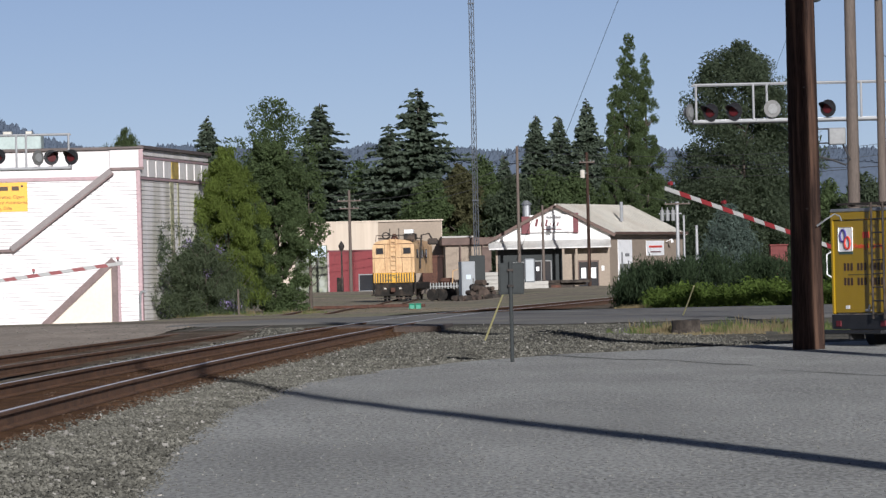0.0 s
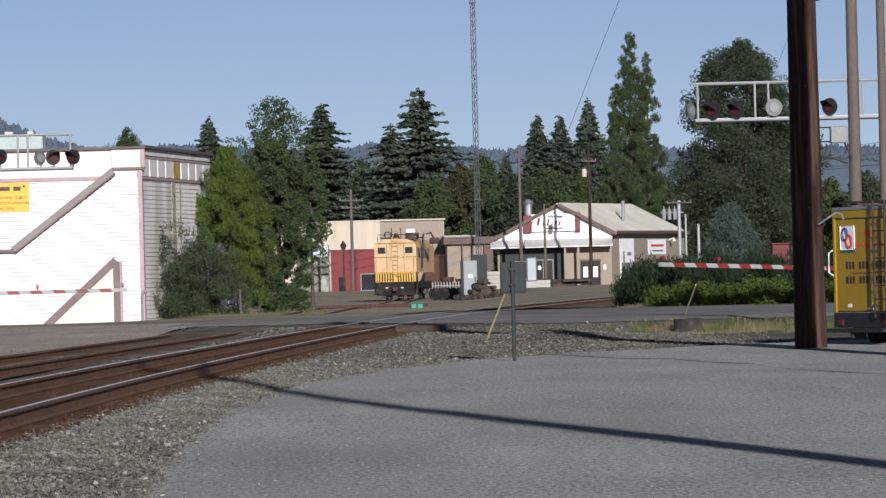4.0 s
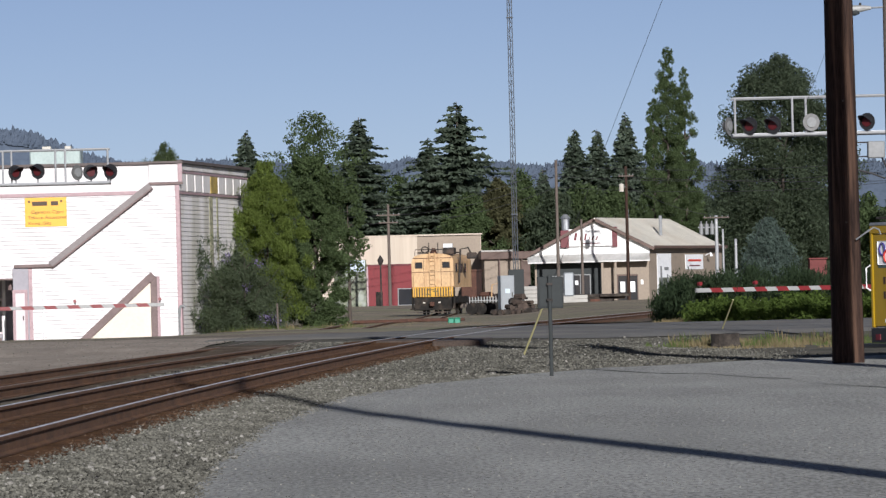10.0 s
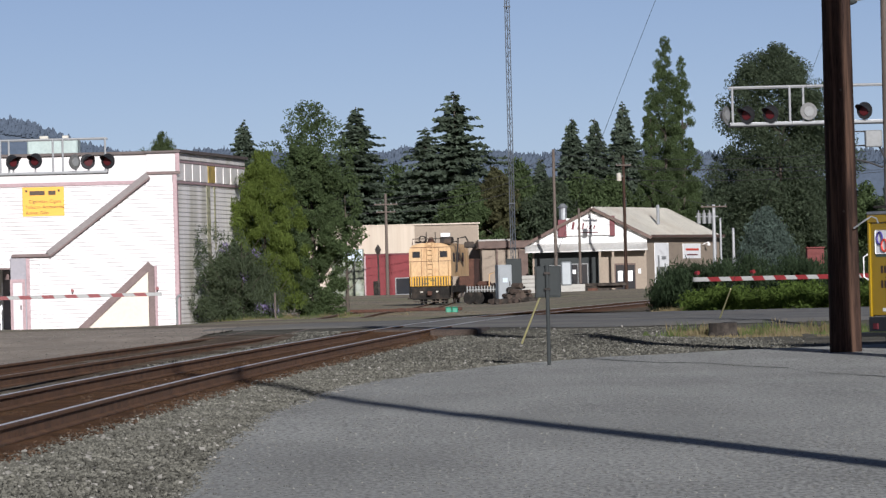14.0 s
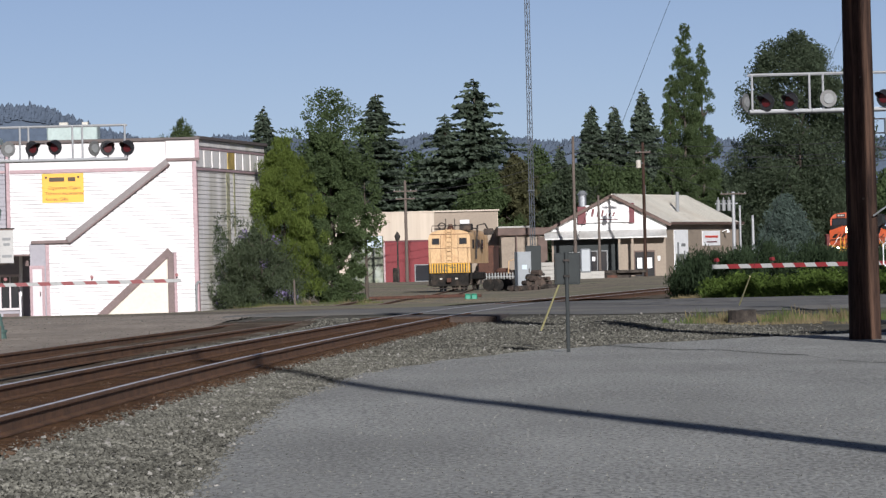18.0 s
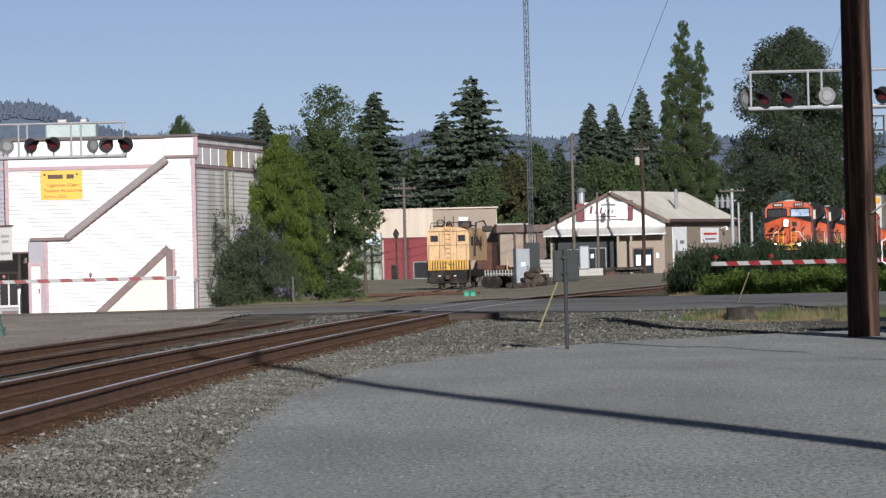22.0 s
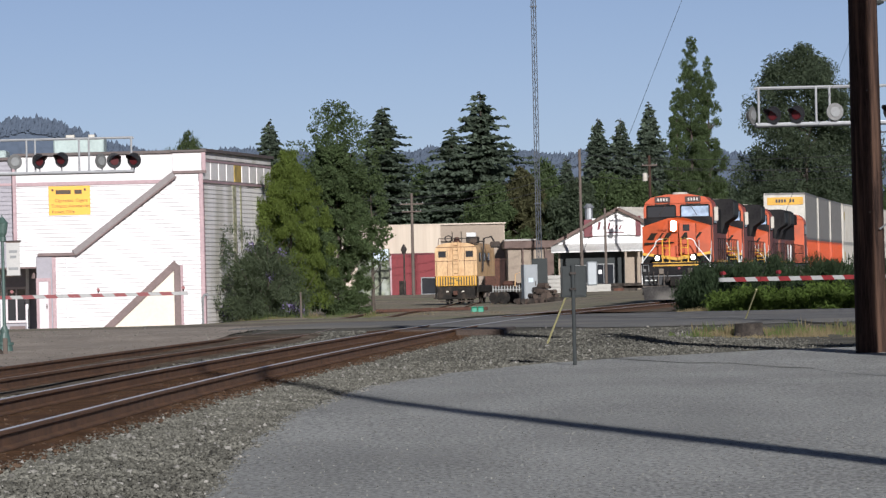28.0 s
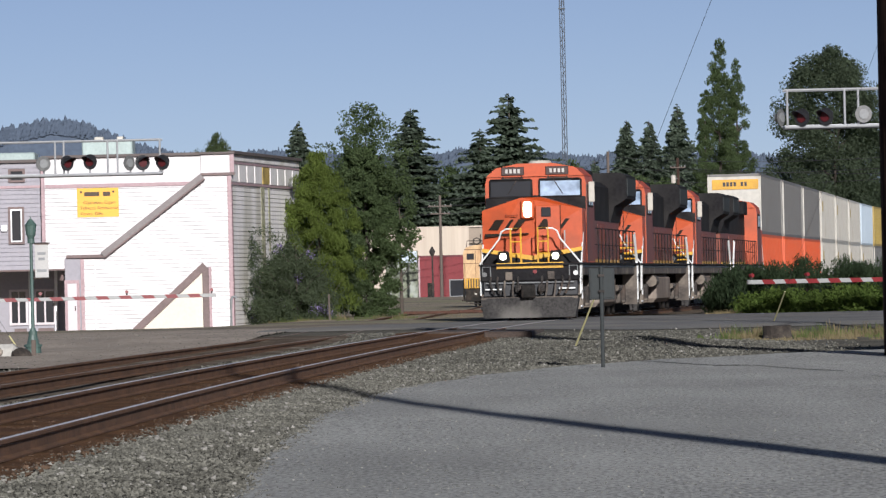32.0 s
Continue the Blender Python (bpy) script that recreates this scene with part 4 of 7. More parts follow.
def cantilever(x_tip, x_mast, y, z_lo, z_hi, lamps, label, posts):
    h = base("signal_gantry", label, "railway signal", pose(0, y, 0))
    part("lower_rail", rods(((x_tip, 0, z_lo), (x_mast, 0, z_lo), 0.048), ((x_tip, 0.7, z_lo), (x_mast, 0.7, z_lo), 0.055)), "alu", h)
    part("upper_rail", rods(((x_tip, 0, z_hi), (x_mast, 0, z_hi), 0.032), ((x_tip, 0.7, z_hi), (x_mast, 0.7, z_hi), 0.032)), "alu", h)
    for x in posts:
        part("rail_post", rods(((x, 0, z_lo), (x, 0, z_hi), 0.035)), "alu", h)
    part("walkway", boxes((min(x_tip, x_mast), max(x_tip, x_mast), 0.05, 0.65, z_lo + 0.03, z_lo + 0.06)), "galv", h)
    part("mast", rods(((x_mast, 0.35, -0.4), (x_mast, 0.35, z_hi + 0.3), 0.15, 0.12), n=12), "alu", h)
    part("mast_base", boxes((x_mast - 0.4, x_mast + 0.4, -0.05, 0.75, -0.6, 0.0), bevel=0.03), "concrete", h)
    for x, z, turn, lens in lamps:
        lamp_head(h, x, -0.15, z, turn, lens)
        part("lamp_bracket", rods(((x, 0.02, z_lo), (x, 0.02, z + 0.1), 0.03)), "alu", h)
    return h


def gate_arm(name, length, side, label, spacing=0.813, lamp_at=(0.06, 2.1, 5.6)):
    """A striped arm along +x (side 1) or -x from its pivot; its stripes and lamps are parts."""
    h = base(name, label, "crossing gate")
    part("arm", boxes((0 if side > 0 else -length, length if side > 0 else 0, -0.03, 0.03, -0.064, 0.064), bevel=0.008), "gate_white", h)
    u = length - 0.55
    while u > 0.9:
        xs = sorted((side * u, side * (u - spacing / 2)))
        bm = bmesh.new()
        add_prism(bm, [(xs[0] + 0.05, -0.066), (xs[1] + 0.05, -0.066), (xs[1] - 0.05, 0.066), (xs[0] - 0.05, 0.066)], "y", -0.034, 0.034)
        part("stripe", bm, "gate_red", h)
        u -= spacing
    for d in lamp_at:
        x = side * (length - d - 0.1)
        g = part("gate_lamp", rods(((x, 0, 0.08), (x, 0, 0.14), 0.03), n=8), "iron", h)
        part("lens", rods(((x, -0.06, 0.2), (x, 0.06, 0.19), 0.06), n=14), "gate_red", g)
    return h


def gate_stand(x, y, z, label):
    h = base("gate_stand", label, "crossing gate", pose(x, y, 0))
    part("post", rods(((0, 0.3, -0.4), (0, 0.3, 3.2), 0.07), n=10), "alu", h)
    part("mechanism", boxes((-0.25, 0.25, 0.12, 0.55, z - 0.35, z + 0.35), bevel=0.03), "galv", h)
    part("foot", boxes((-0.35, 0.35, 0, 0.7, -0.5, -0.1), bevel=0.03), "concrete", h)


RG = (16.8, 148.9, 0.99)
RG_TURN = math.degrees(math.atan2(4.9, 7.78))
right_gate = gate_arm("crossing_gate", 9.22, -1, "red and white striped crossing gate arm coming down")
right_gate.matrix_basis = pose(*RG, 0, 0, RG_TURN)
gate_stand(RG[0], RG[1], RG[2], "silver gate post with its drive box")
LG = (-16.05, 172.0, 0.93)
left_gate = gate_arm("crossing_gate", 8.02, 1, "red and white striped crossing gate arm before the white building", lamp_at=(0.05, 3.05, 6.1))
left_gate.matrix_basis = pose(*LG)
gate_stand(LG[0], LG[1], LG[2], "silver gate post with its drive box")
cantilever(10.22, 20.5, 144, 5.56, 6.66, [(10.13, 5.85, 62, "clear_lens"), (10.7, 5.84, -38, "red_lens"), (11.4, 5.85, -34, "red_lens"), (12.55, 5.9, 12, "clear_lens"), (14.18, 5.88, -36, "red_lens")],
           "white signal gantry with red flashing lamps", (10.3, 12.0, 12.4, 13.5, 15.2, 16.6, 17.6, 18.8))
cantilever(-9.39, -21.0, 164, 5.11, 6.25, [(-13.35, 5.51, 25, "clear_lens"), (-12.54, 5.51, 40, "red_lens"), (-11.8, 5.54, -28, "red_lens"), (-10.44, 5.47, 50, "clear_lens"), (-10.01, 5.47, 25, "red_lens"), (-9.36, 5.47, -28, "red_lens")],
           "white signal gantry with black lamps before the shop", (-9.44, -10.87, -11.2, -12.97, -12.68, -15.07, -17.16))
b = base("bollard", "grey crooked steel pipe bollard", "bollard", pose(-7.98, 183, 0))
part("pipe", polyline([(0, 0, -0.6), (0, 0, 0.72), (0.06, 0, 0.84), (0.16, 0, 0.86), (0.2, 0, 0.78)], 0.055, 8), "dull_grey", b)


def utility_pole(x, y, z0, z1, r0, r1, material, label, arms=(), lean=0.0):
    h = base("utility_pole", label, "utility pole", pose(x, y, z0), group="utility poles")
    bm = bmesh.new()
    n, k = 14, 10
    rings = []
    for j in range(k + 1):
        f = j / k
        r = r0 + (r1 - r0) * f
        rings.append([bm.verts.new((lean * f + r * (1 + 0.03 * noise.noise((i * 0.7, j * 0.5, x))) * math.cos(i * 2 * math.pi / n), r * math.sin(i * 2 * math.pi / n), (z1 - z0) * f)) for i in range(n)])
    for a, b2 in zip(rings, rings[1:]):
        for i in range(n):
            bm.faces.new((a[i], a[(i + 1) % n], b2[(i + 1) % n], b2[i]))
    bm.faces.new(rings[-1])
    part("shaft", bm, material, h, smooth=True)
    for z, half, turn in arms:
        m = pose(lean * (z - z0) / (z1 - z0), -r0 - 0.03, z - z0, 0, 0, turn)
        a = part("crossarm", boxes((-half, half, -0.05, 0.05, -0.06, 0.06), bevel=0.01), "pole_pale", h)
        a.matrix_basis = m
        for u in (-0.9, -0.45, 0.45, 0.9):
            part("insulator", rods(((u * half, 0, 0.06), (u * half, 0, 0.2), 0.04, 0.03), n=8), "dull_grey", a)
    return h


big = utility_pole(7.88, 84.2, -0.3, 15.5, 0.282, 0.2, "pole_wood", "dark creosoted utility pole beside the lot", lean=-0.05)
part("guy_hook", polyline([(0.16, -0.3, 2.2), (0.3, -0.36, 2.3), (0.46, -0.38, 2.4), (0.55, -0.36, 2.36), (0.58, -0.33, 2.28)], 0.016), "galv", big, "bright bent wire end")
for z in (2.5, 4.6, 6.4):
    part("bolt", rods(((0, -0.29, z), (0, -0.25, z), 0.02)), "iron", big)
pb = utility_pole(11.4, 110, -0.3, 16, 0.15, 0.098, "pole_pale", "pale weathered utility pole by the street")
cb = part("control_box", boxes((-0.58, -0.2, -0.45, -0.15, 4.24, 4.62), bevel=0.02), "dull_grey", pb, "grey control box")
part("box_bracket", polyline([(-0.58, -0.3, 4.6), (-0.95, -0.3, 4.6), (-0.95, -0.3, 4.28), (-0.58, -0.3, 4.28)], 0.02), "iron", pb)
part("cable_loop", polyline([(-0.95, -0.25, 4.02), (-0.5, -0.25, 3.9), (-0.2, -0.25, 3.78), (-0.1, -0.25, 3.9), (-0.25, -0.25, 4.24)], 0.025), "cable", pb)
pc = utility_pole(13.15, 120, -0.3, 17, 0.118, 0.08, "pole_pale", "pale utility pole carrying a street lamp")
part("lamp_arm", polyline([(0, -0.12, 8.05), (-0.4, -0.14, 8.17), (-0.8, -0.15, 8.21), (-1.2, -0.15, 8.2)], 0.025), "galv", pc)
part("arm_brace", rods(((0, -0.12, 8.35), (-0.7, -0.15, 8.22), 0.008), n=5), "cable", pc)
part("lamp_head", rods(((-1.16, -0.15, 8.2), (-1.4, -0.15, 8.19), 0.045, 0.085), ((-1.4, -0.15, 8.19), (-1.62, -0.15, 8.17), 0.085, 0.1), ((-1.62, -0.15, 8.17), (-1.76, -0.15, 8.15), 0.1, 0.04), n=12), "gate_white", pc, "white street lamp head")
bm = bmesh.new()
bmesh.ops.create_icosphere(bm, subdivisions=2, radius=1.0, matrix=pose(-1.58, -0.15, 8.11) @ Matrix.Diagonal((0.16, 0.1, 0.1, 1.0)))
part("lamp_bowl", bm, "box_grey", pc, "grey glass bowl")
part("photocell", rods(((-1.42, -0.15, 8.26), (-1.42, -0.15, 8.33), 0.03), n=8), "iron", pc)
# two poles of the street line that stand beside the camera and throw their shadows over the lot
utility_pole(6.68, 20.0, -0.3, 18.6, 0.24, 0.17, "pole_wood", "tall utility pole at the lot's edge")
utility_pole(9.23, 75.3, -0.3, 18.5, 0.26, 0.21, "pole_wood", "tall utility pole beside the lot")

far = [(15.67, 455, 13.1, 0.17, "pole_pale", ()), (17.8, 452, 7.5, 0.14, "pole_pale", ()), (21.85, 448, 12.2, 0.17, "pole_wood", ((11.3, 0.7, 0),)), (-0.12, 452, 9.3, 0.16, "pole_pale", ((8.3, 1.1, 0), (7.6, 0.9, 0))),
       (30.2, 450, 7.5, 0.2, "alu", ((7.3, 1.2, 0),)), (32.1, 452, 5.3, 0.16, "alu", ()), (31.2, 456, 6.3, 0.12, "alu", ())]
for x, y, z1, r, m, arms in far:
    utility_pole(x, y, -0.6, z1, r, r * 0.75, m, {"alu": "white steel pole beside the cafe", "pole_wood": "brown wooden pole beside the cafe", "pole_pale": "grey wooden pole along the back street"}[m], arms)
tr = base("pole_transformer", "cluster of grey pole transformers", "transformer", pose(29.3, 450, 6.3))
for x in (-0.5, 0.0, 0.5):
    part("can", rods(((x, 0, -0.55), (x, 0, 0.45), 0.19), ((x, 0, 0.45), (x, 0, 0.7), 0.06), n=10), "dull_grey", tr)
part("bracket", rods(((-0.8, 0, 0.1), (1.3, 0, 0.1), 0.06)), "galv", tr)
tr = base("pole_transformer", "white pole transformer can", "transformer", pose(21.4, 447.6, 10.2))
part("can", rods(((0, 0, -0.34), (0, 0, 0.34), 0.23), ((0, 0, 0.34), (0, 0, 0.42), 0.23, 0.08), n=12), "container_white", tr)
part("bracket", rods(((0, 0, 0.1), (0.4, 0.3, 0.1), 0.05)), "galv", tr)


def guy(a, b, guard, label, foot=0.15):
    h = base("guy_wire", label, "guy wire", pose(*a))
    a, b = Vector(a), Vector(b)
    d = (b - a)
    part("wire", rods(((0, 0, 0), d, 0.0045), n=5), "cable", h)
    u = d.normalized()
    part("guard", rods((u * foot, u * (foot + guard), 0.022, 0.018), n=8), "guard_yellow", h, "yellow plastic guard")


guy((2.66, 100, -0.24), (7.7, 84.3, 13.0), 1.6, "steel guy wire with a yellow guard in the gravel")
guy((-9.72, 112, -0.24), (-13.4, 109, 6.0), 0.55, "steel guy wire with a yellow guard by the street lamp", 0.02)
guy((8.62, 128, -0.15), (11.3, 110.1, 9.7), 1.9, "steel guy wire with a yellow guard by the stump", 0.02)


def wire(a, b, sag, r=0.012):
    a, b = Vector(a), Vector(b)
    pts = [a.lerp(b, k / 16) - Vector((0, 0, sag * 4 * (k / 16) * (1 - k / 16))) for k in range(17)]
    return solo("overhead_wire", polyline(pts, r, 4), "cable", "thin dark overhead wire between poles", "wire", "overhead wires")


for za, zb_, ya in ((8.3, 11.6, 452), (7.6, 10.6, 452), (8.9, 12.6, 453)):
    wire((-0.1, ya, za), (15.7, 455, zb_), 0.8, 0.02)
    wire((-30, ya - 6, za + 1.5), (-0.1, ya, za), 0.8, 0.02)
    wire((15.7, 455, zb_), (60, 440, zb_ + 1.0), 1.4, 0.02)
wire((21.85, 448, 11.2), (70, 430, 11.0), 1.0, 0.02)
wire((21.85, 448, 10.4), (30.2, 450, 7.4), 0.4, 0.02)
wire((7.85, 84.2, 14.5), (30, 150, 13.0), 0.6)
wire((13.15, 120, 9.2), (30, 165, 9.0), 0.6)
wire((13.15, 120, 6.4), (30, 165, 6.6), 0.5)

# lattice radio mast
ms = base("radio_mast", "tall grey lattice radio mast", "mast", pose(10.53, 410, -0.6))
for cx, cy in ((-0.2, -0.12), (0.2, -0.12), (0, 0.23)):
    part("leg", rods(((cx, cy, 0), (cx * 0.9, cy * 0.9, 42), 0.036), n=6), "mast_grey", ms)
bm = bmesh.new()
c3 = [(-0.2, -0.12), (0.2, -0.12), (0, 0.23)]
for k in range(56):
    z = k * 0.75
    for i in range(3):
        a, b2 = c3[i], c3[(i + 1) % 3]
        p, q = (a, b2) if k % 2 else (b2, a)
        add_rod(bm, (p[0], p[1], z), (q[0], q[1], z + 0.75), 0.018, n=4, caps=False)
part("bracing", bm, "mast_grey", ms)
for k in (8.0, 24.6, 40):
    part("splice_ring", boxes((-0.28, 0.28, -0.2, 0.32, k, k + 0.1)), "mast_grey", ms)
part("equipment_cabinet", boxes((-0.65, 0.65, -0.9, -0.45, 0.0, 3.4), bevel=0.03), "box_grey", ms)


# ---- the train ----
def wheelset(parent, y, r=0.53):
    w = part("wheelset", rods(((-0.82, y, r), (-0.69, y, r), r, r), ((0.69, y, r), (0.82, y, r), r, r), ((-0.7, y, r), (0.7, y, r), 0.1), n=20), "iron", parent)
    return w


def bogie(parent, y, axles, length, r=0.53):
    bm = boxes((-1.12, -0.9, y - length / 2, y + length / 2, 0.5, 0.95), (0.9, 1.12, y - length / 2, y + length / 2, 0.5, 0.95), (-0.9, 0.9, y - 0.3, y + 0.3, 0.55, 0.95), bevel=0.04)
    b = part("bogie", bm, "loco_grey", parent, "dusty grey bogie")
    for a in axles:
        wheelset(b, y + a, r)
        for s in (-1, 1):
            part("axle_box", boxes((s * 1.1 - 0.1, s * 1.1 + 0.1, y + a - 0.2, y + a + 0.2, 0.36, 0.75), bevel=0.03), "loco_grey", b)
    for s in (-1, 1):
        part("spring", rods((((s * 1.18), y - length * 0.22, 0.45), ((s * 1.18), y - length * 0.22, 0.95), 0.1), n=8), "iron", b)
        part("brake_cylinder", rods((((s * 1.2), y + length * 0.05, 0.85), ((s * 1.2), y + length * 0.3, 0.85), 0.1), n=8), "loco_grey", b)
    return b


def handrail(parent, pts, r, material, name="handrail"):
    return part(name, polyline(pts, r, 6), material, parent)


def locomotive(label, lead):
    """Six-axle freight locomotive; +y is its front, z = 0 the rail top."""
    h = base("locomotive", label, "locomotive", group="locomotives of the train")
    part("underframe", boxes((-1.42, 1.42, -10.6, 10.3, 1.28, 1.6), bevel=0.03), "loco_grey", h)
    part("walkway", boxes((-1.5, 1.5, -10.7, 10.6, 1.6, 1.66)), "loco_black", h)
    # nose, cab
    nose = [(-1.48, 1.66), (1.48, 1.66), (1.48, 3.24), (0.3, 3.6), (-0.3, 3.6), (-1.48, 3.24)]
    bm = bmesh.new()
    add_prism(bm, nose, "y", 8.3, 9.75)
    for v in bm.verts:
        if v.co.y > 9 and abs(v.co.x) > 1:
            v.co.y -= 0.2
    n = part("nose", bm, "orange", h, "bright orange nose")
    cab = [(-1.5, 1.66), (1.5, 1.66), (1.5, 4.02), (1.45, 4.24), (1.16, 4.48), (0.5, 4.6), (-0.5, 4.6), (-1.16, 4.48), (-1.45, 4.24), (-1.5, 4.02)]
    bm = bmesh.new()
    add_prism(bm, cab, "y", 5.7, 8.35)
    c = part("cab", bm, "orange", h, "orange cab")
    bm = bmesh.new()
    add_prism(bm, [(-1.47, 4.24), (1.47, 4.24), (1.18, 4.5), (0.5, 4.63), (-0.5, 4.63), (-1.18, 4.5)], "y", 5.6, 8.42)
    part("cab_roof", bm, "orange", c)
    bm = bmesh.new()
    add_prism(bm, [(-1.49, 3.2), (-0.3, 3.58), (0.3, 3.58), (1.49, 3.2), (1.49, 3.62), (0.9, 3.68), (-0.9, 3.68), (-1.49, 3.62)], "y", 8.34, 8.4)
    part("window_band", bm, "loco_black", c, "black band under the windscreens")
    for s in (-1, 1):
        x0, x1 = sorted((s * 0.13, s * 1.34))
        fr = part("windscreen", boxes((x0 - 0.05, x1 + 0.04, 8.35, 8.42, 3.6, 4.15), bevel=0.03), "loco_black", c)
        # one pane gets its sky reflection as colour, the other stays dark
        part("pane", boxes((x0 + 0.01, x1 - 0.02, 8.42, 8.432, 3.66, 4.1), bevel=0.004), "pane_reflection" if s < 0 else "dark_glass", fr, "glass pane painted with a pale sky reflection" if s < 0 else "dark glass")
        part("wiper", rods(((s * 0.55, 8.45, 4.14), (s * 0.82, 8.45, 3.72), 0.012), n=4), "iron", fr)
        part("wiper_arm", rods(((s * 0.35, 8.45, 4.2), (s * 1.0, 8.46, 4.19), 0.016), ((s * 0.4, 8.45, 4.2), (s * 0.4, 8.45, 4.26), 0.02), ((s * 0.95, 8.45, 4.19), (s * 0.95, 8.45, 4.25), 0.02), n=5), "iron", fr)
        part("sun_visor", boxes((x0, x1, 8.36, 8.46, 4.15, 4.18)), "loco_black", c)
        nb = part("number_board", boxes((s * 0.66 - 0.34, s * 0.66 + 0.34, 8.34, 8.47, 4.28, 4.53), bevel=0.015), "board_black", c)
        for k in range(4):
            part("figure_bar", boxes((s * 0.66 - 0.22 + k * 0.122, s * 0.66 - 0.15 + k * 0.122, 8.47, 8.478, 4.345, 4.465)), "figure_grey", nb)
        sw = part("side_window", boxes((s * 1.5 - 0.02, s * 1.5 + 0.02, 6.2, 7.0, 3.3, 3.95), bevel=0.01), "loco_black", c)
        part("pane", boxes((s * 1.52 - 0.008, s * 1.52 + 0.008, 6.28, 6.92, 3.37, 3.88)), "dark_glass", sw)
        sw = part("side_window", boxes((s * 1.5 - 0.02, s * 1.5 + 0.02, 7.15, 7.8, 3.3, 3.95), bevel=0.01), "loco_black", c)
        part("pane", boxes((s * 1.52 - 0.008, s * 1.52 + 0.008, 7.22, 7.73, 3.37, 3.88)), "dark_glass", sw)
    for s in (-1, 1):
        # darker sheet over the orange cab paints its grime and shaded flank
        part("cab_side", boxes((s * 1.503 - 0.005, s * 1.503 + 0.005, 5.72, 8.3, 1.7, 3.98)), "orange_grime_shade", c, "orange cab side, grime and shade in its colour")
        if not lead:
            part("platform_gate", polyline([(s * 0.68, 10.48, 1.66), (s * 0.68, 10.48, 2.35), (s * 1.32, 10.48, 2.35), (s * 1.32, 10.48, 1.66)], 0.03), "yellow", h)
            for z in (1.82, 2.0, 2.18):
                part("gate_bar", rods(((s * 0.68, 10.48, z), (s * 1.32, 10.48, z), 0.03), n=6), "yellow", h)
    part("wind_deflector", boxes((-1.72, -1.54, 7.88, 7.95, 3.45, 4.06), bevel=0.02), "container_white", c, "white cab wind deflector")
    # emblem: wide slanting plain shapes across the nose over a tapering line
    for a, w, step in ((-1.3, 0.3, 0.0), (-0.84, 0.12, 0.0), (-0.6, 0.24, 0.06), (0.14, 0.32, 0.04), (0.78, 0.14, 0.05)):
        bm = bmesh.new()
        add_prism(bm, [(a, 2.66), (a + w - step, 2.66), (a + w + 0.1, 2.83), (a + w + 0.2, 2.96), (a + 0.22, 2.96)], "y", 9.753, 9.769)
        for v in bm.verts:
            v.co.y -= 0.2 * max(0.0, (abs(v.co.x) - 0.4) / 1.06) - 0.014
            v.co.x = -v.co.x
        bmesh.ops.recalc_face_normals(bm, faces=bm.faces)
        part("emblem_bar", bm, "emblem_ink", n, "dark slanting emblem shape")
    bm = bmesh.new()
    add_prism(bm, [(0.1, 2.53), (1.38, 2.46), (1.38, 2.555), (0.1, 2.56)], "y", 9.5, 9.735)
    part("emblem_line", bm, "emblem_ink", n)
    for s in (-1, 1):
        bm = bmesh.new()
        add_prism(bm, [(0.0, 1.76), (s * 1.475, 2.02), (s * 1.475, 2.13), (0.0, 1.89)], "y", 9.5, 9.775)
        part("chevron", bm, "yellow", n, "yellow chevron stripe")
        bm = bmesh.new()
        add_prism(bm, [(0.0, 1.67), (s * 1.472, 1.67), (s * 1.472, 2.0), (0.0, 1.74)], "y", 9.5, 9.772)
        part("nose_panel", bm, "loco_black", n, "black lower nose")
    d = part("nose_door", boxes((-0.86, -0.12, 9.68, 9.765, 2.0, 3.36), bevel=0.02), "orange", n)
    part("door_window", boxes((-0.58, -0.29, 9.765, 9.79, 3.02, 3.3), bevel=0.02), "dark_glass", d)
    part("door_seam", boxes((-0.87, -0.845, 9.765, 9.772, 2.0, 3.36)), "emblem_ink", d)
    part("nose_grab", polyline([(0.75, 9.72, 3.12), (0.75, 9.8, 3.08), (0.4, 9.84, 3.08), (0.4, 9.76, 3.12)], 0.014), "orange_grime_shade", n)
    part("nose_grab", rods(((-0.98, 9.84, 2.1), (-0.98, 9.84, 2.62), 0.02), n=6), "gate_white", n, "white vertical grab iron")
    hl = part("headlight", boxes((-0.1, 0.3, 9.72, 9.86, 2.98, 3.52), bevel=0.03), "orange", n)
    part("lamp", boxes((-0.02, 0.22, 9.82, 9.88, 3.02, 3.48), bevel=0.055), "head" if lead else "clear_lens", hl, "lit headlamp" if lead else "")
    # front platform
    part("front_plate", boxes((-1.46, 1.46, 10.28, 10.5, 1.15, 1.66), bevel=0.03), "loco_black", h)
    part("step_stripe", boxes((-0.98, 0.98, 10.5, 10.53, 1.52, 1.69)), "yellow", h, "yellow edge stripe")
    for s in (-1, 1):
        dl = part("ditch_light", boxes((s * 0.77 - 0.16, s * 0.77 + 0.16, 10.35, 10.62, 1.7, 2.03), bevel=0.04), "loco_black", h)
        part("lamp", rods(((s * 0.77, 10.6, 1.87), (s * 0.77, 10.64, 1.87), 0.1), n=14), "head" if lead else "clear_lens", dl)
        handrail(h, [(s * 1.47, 10.4, 0.75), (s * 1.47, 10.4, 1.68), (s * 0.9, 10.45, 2.38), (s * 0.82, 10.5, 2.6), (s * 0.68, 10.5, 2.68), (s * 0.5, 10.5, 2.68)], 0.026, "rail_white")
        handrail(h, [(s * 1.47, 9.95, 0.6), (s * 1.47, 9.95, 1.7), (s * 1.47, 9.3, 2.55)], 0.026, "rail_white")
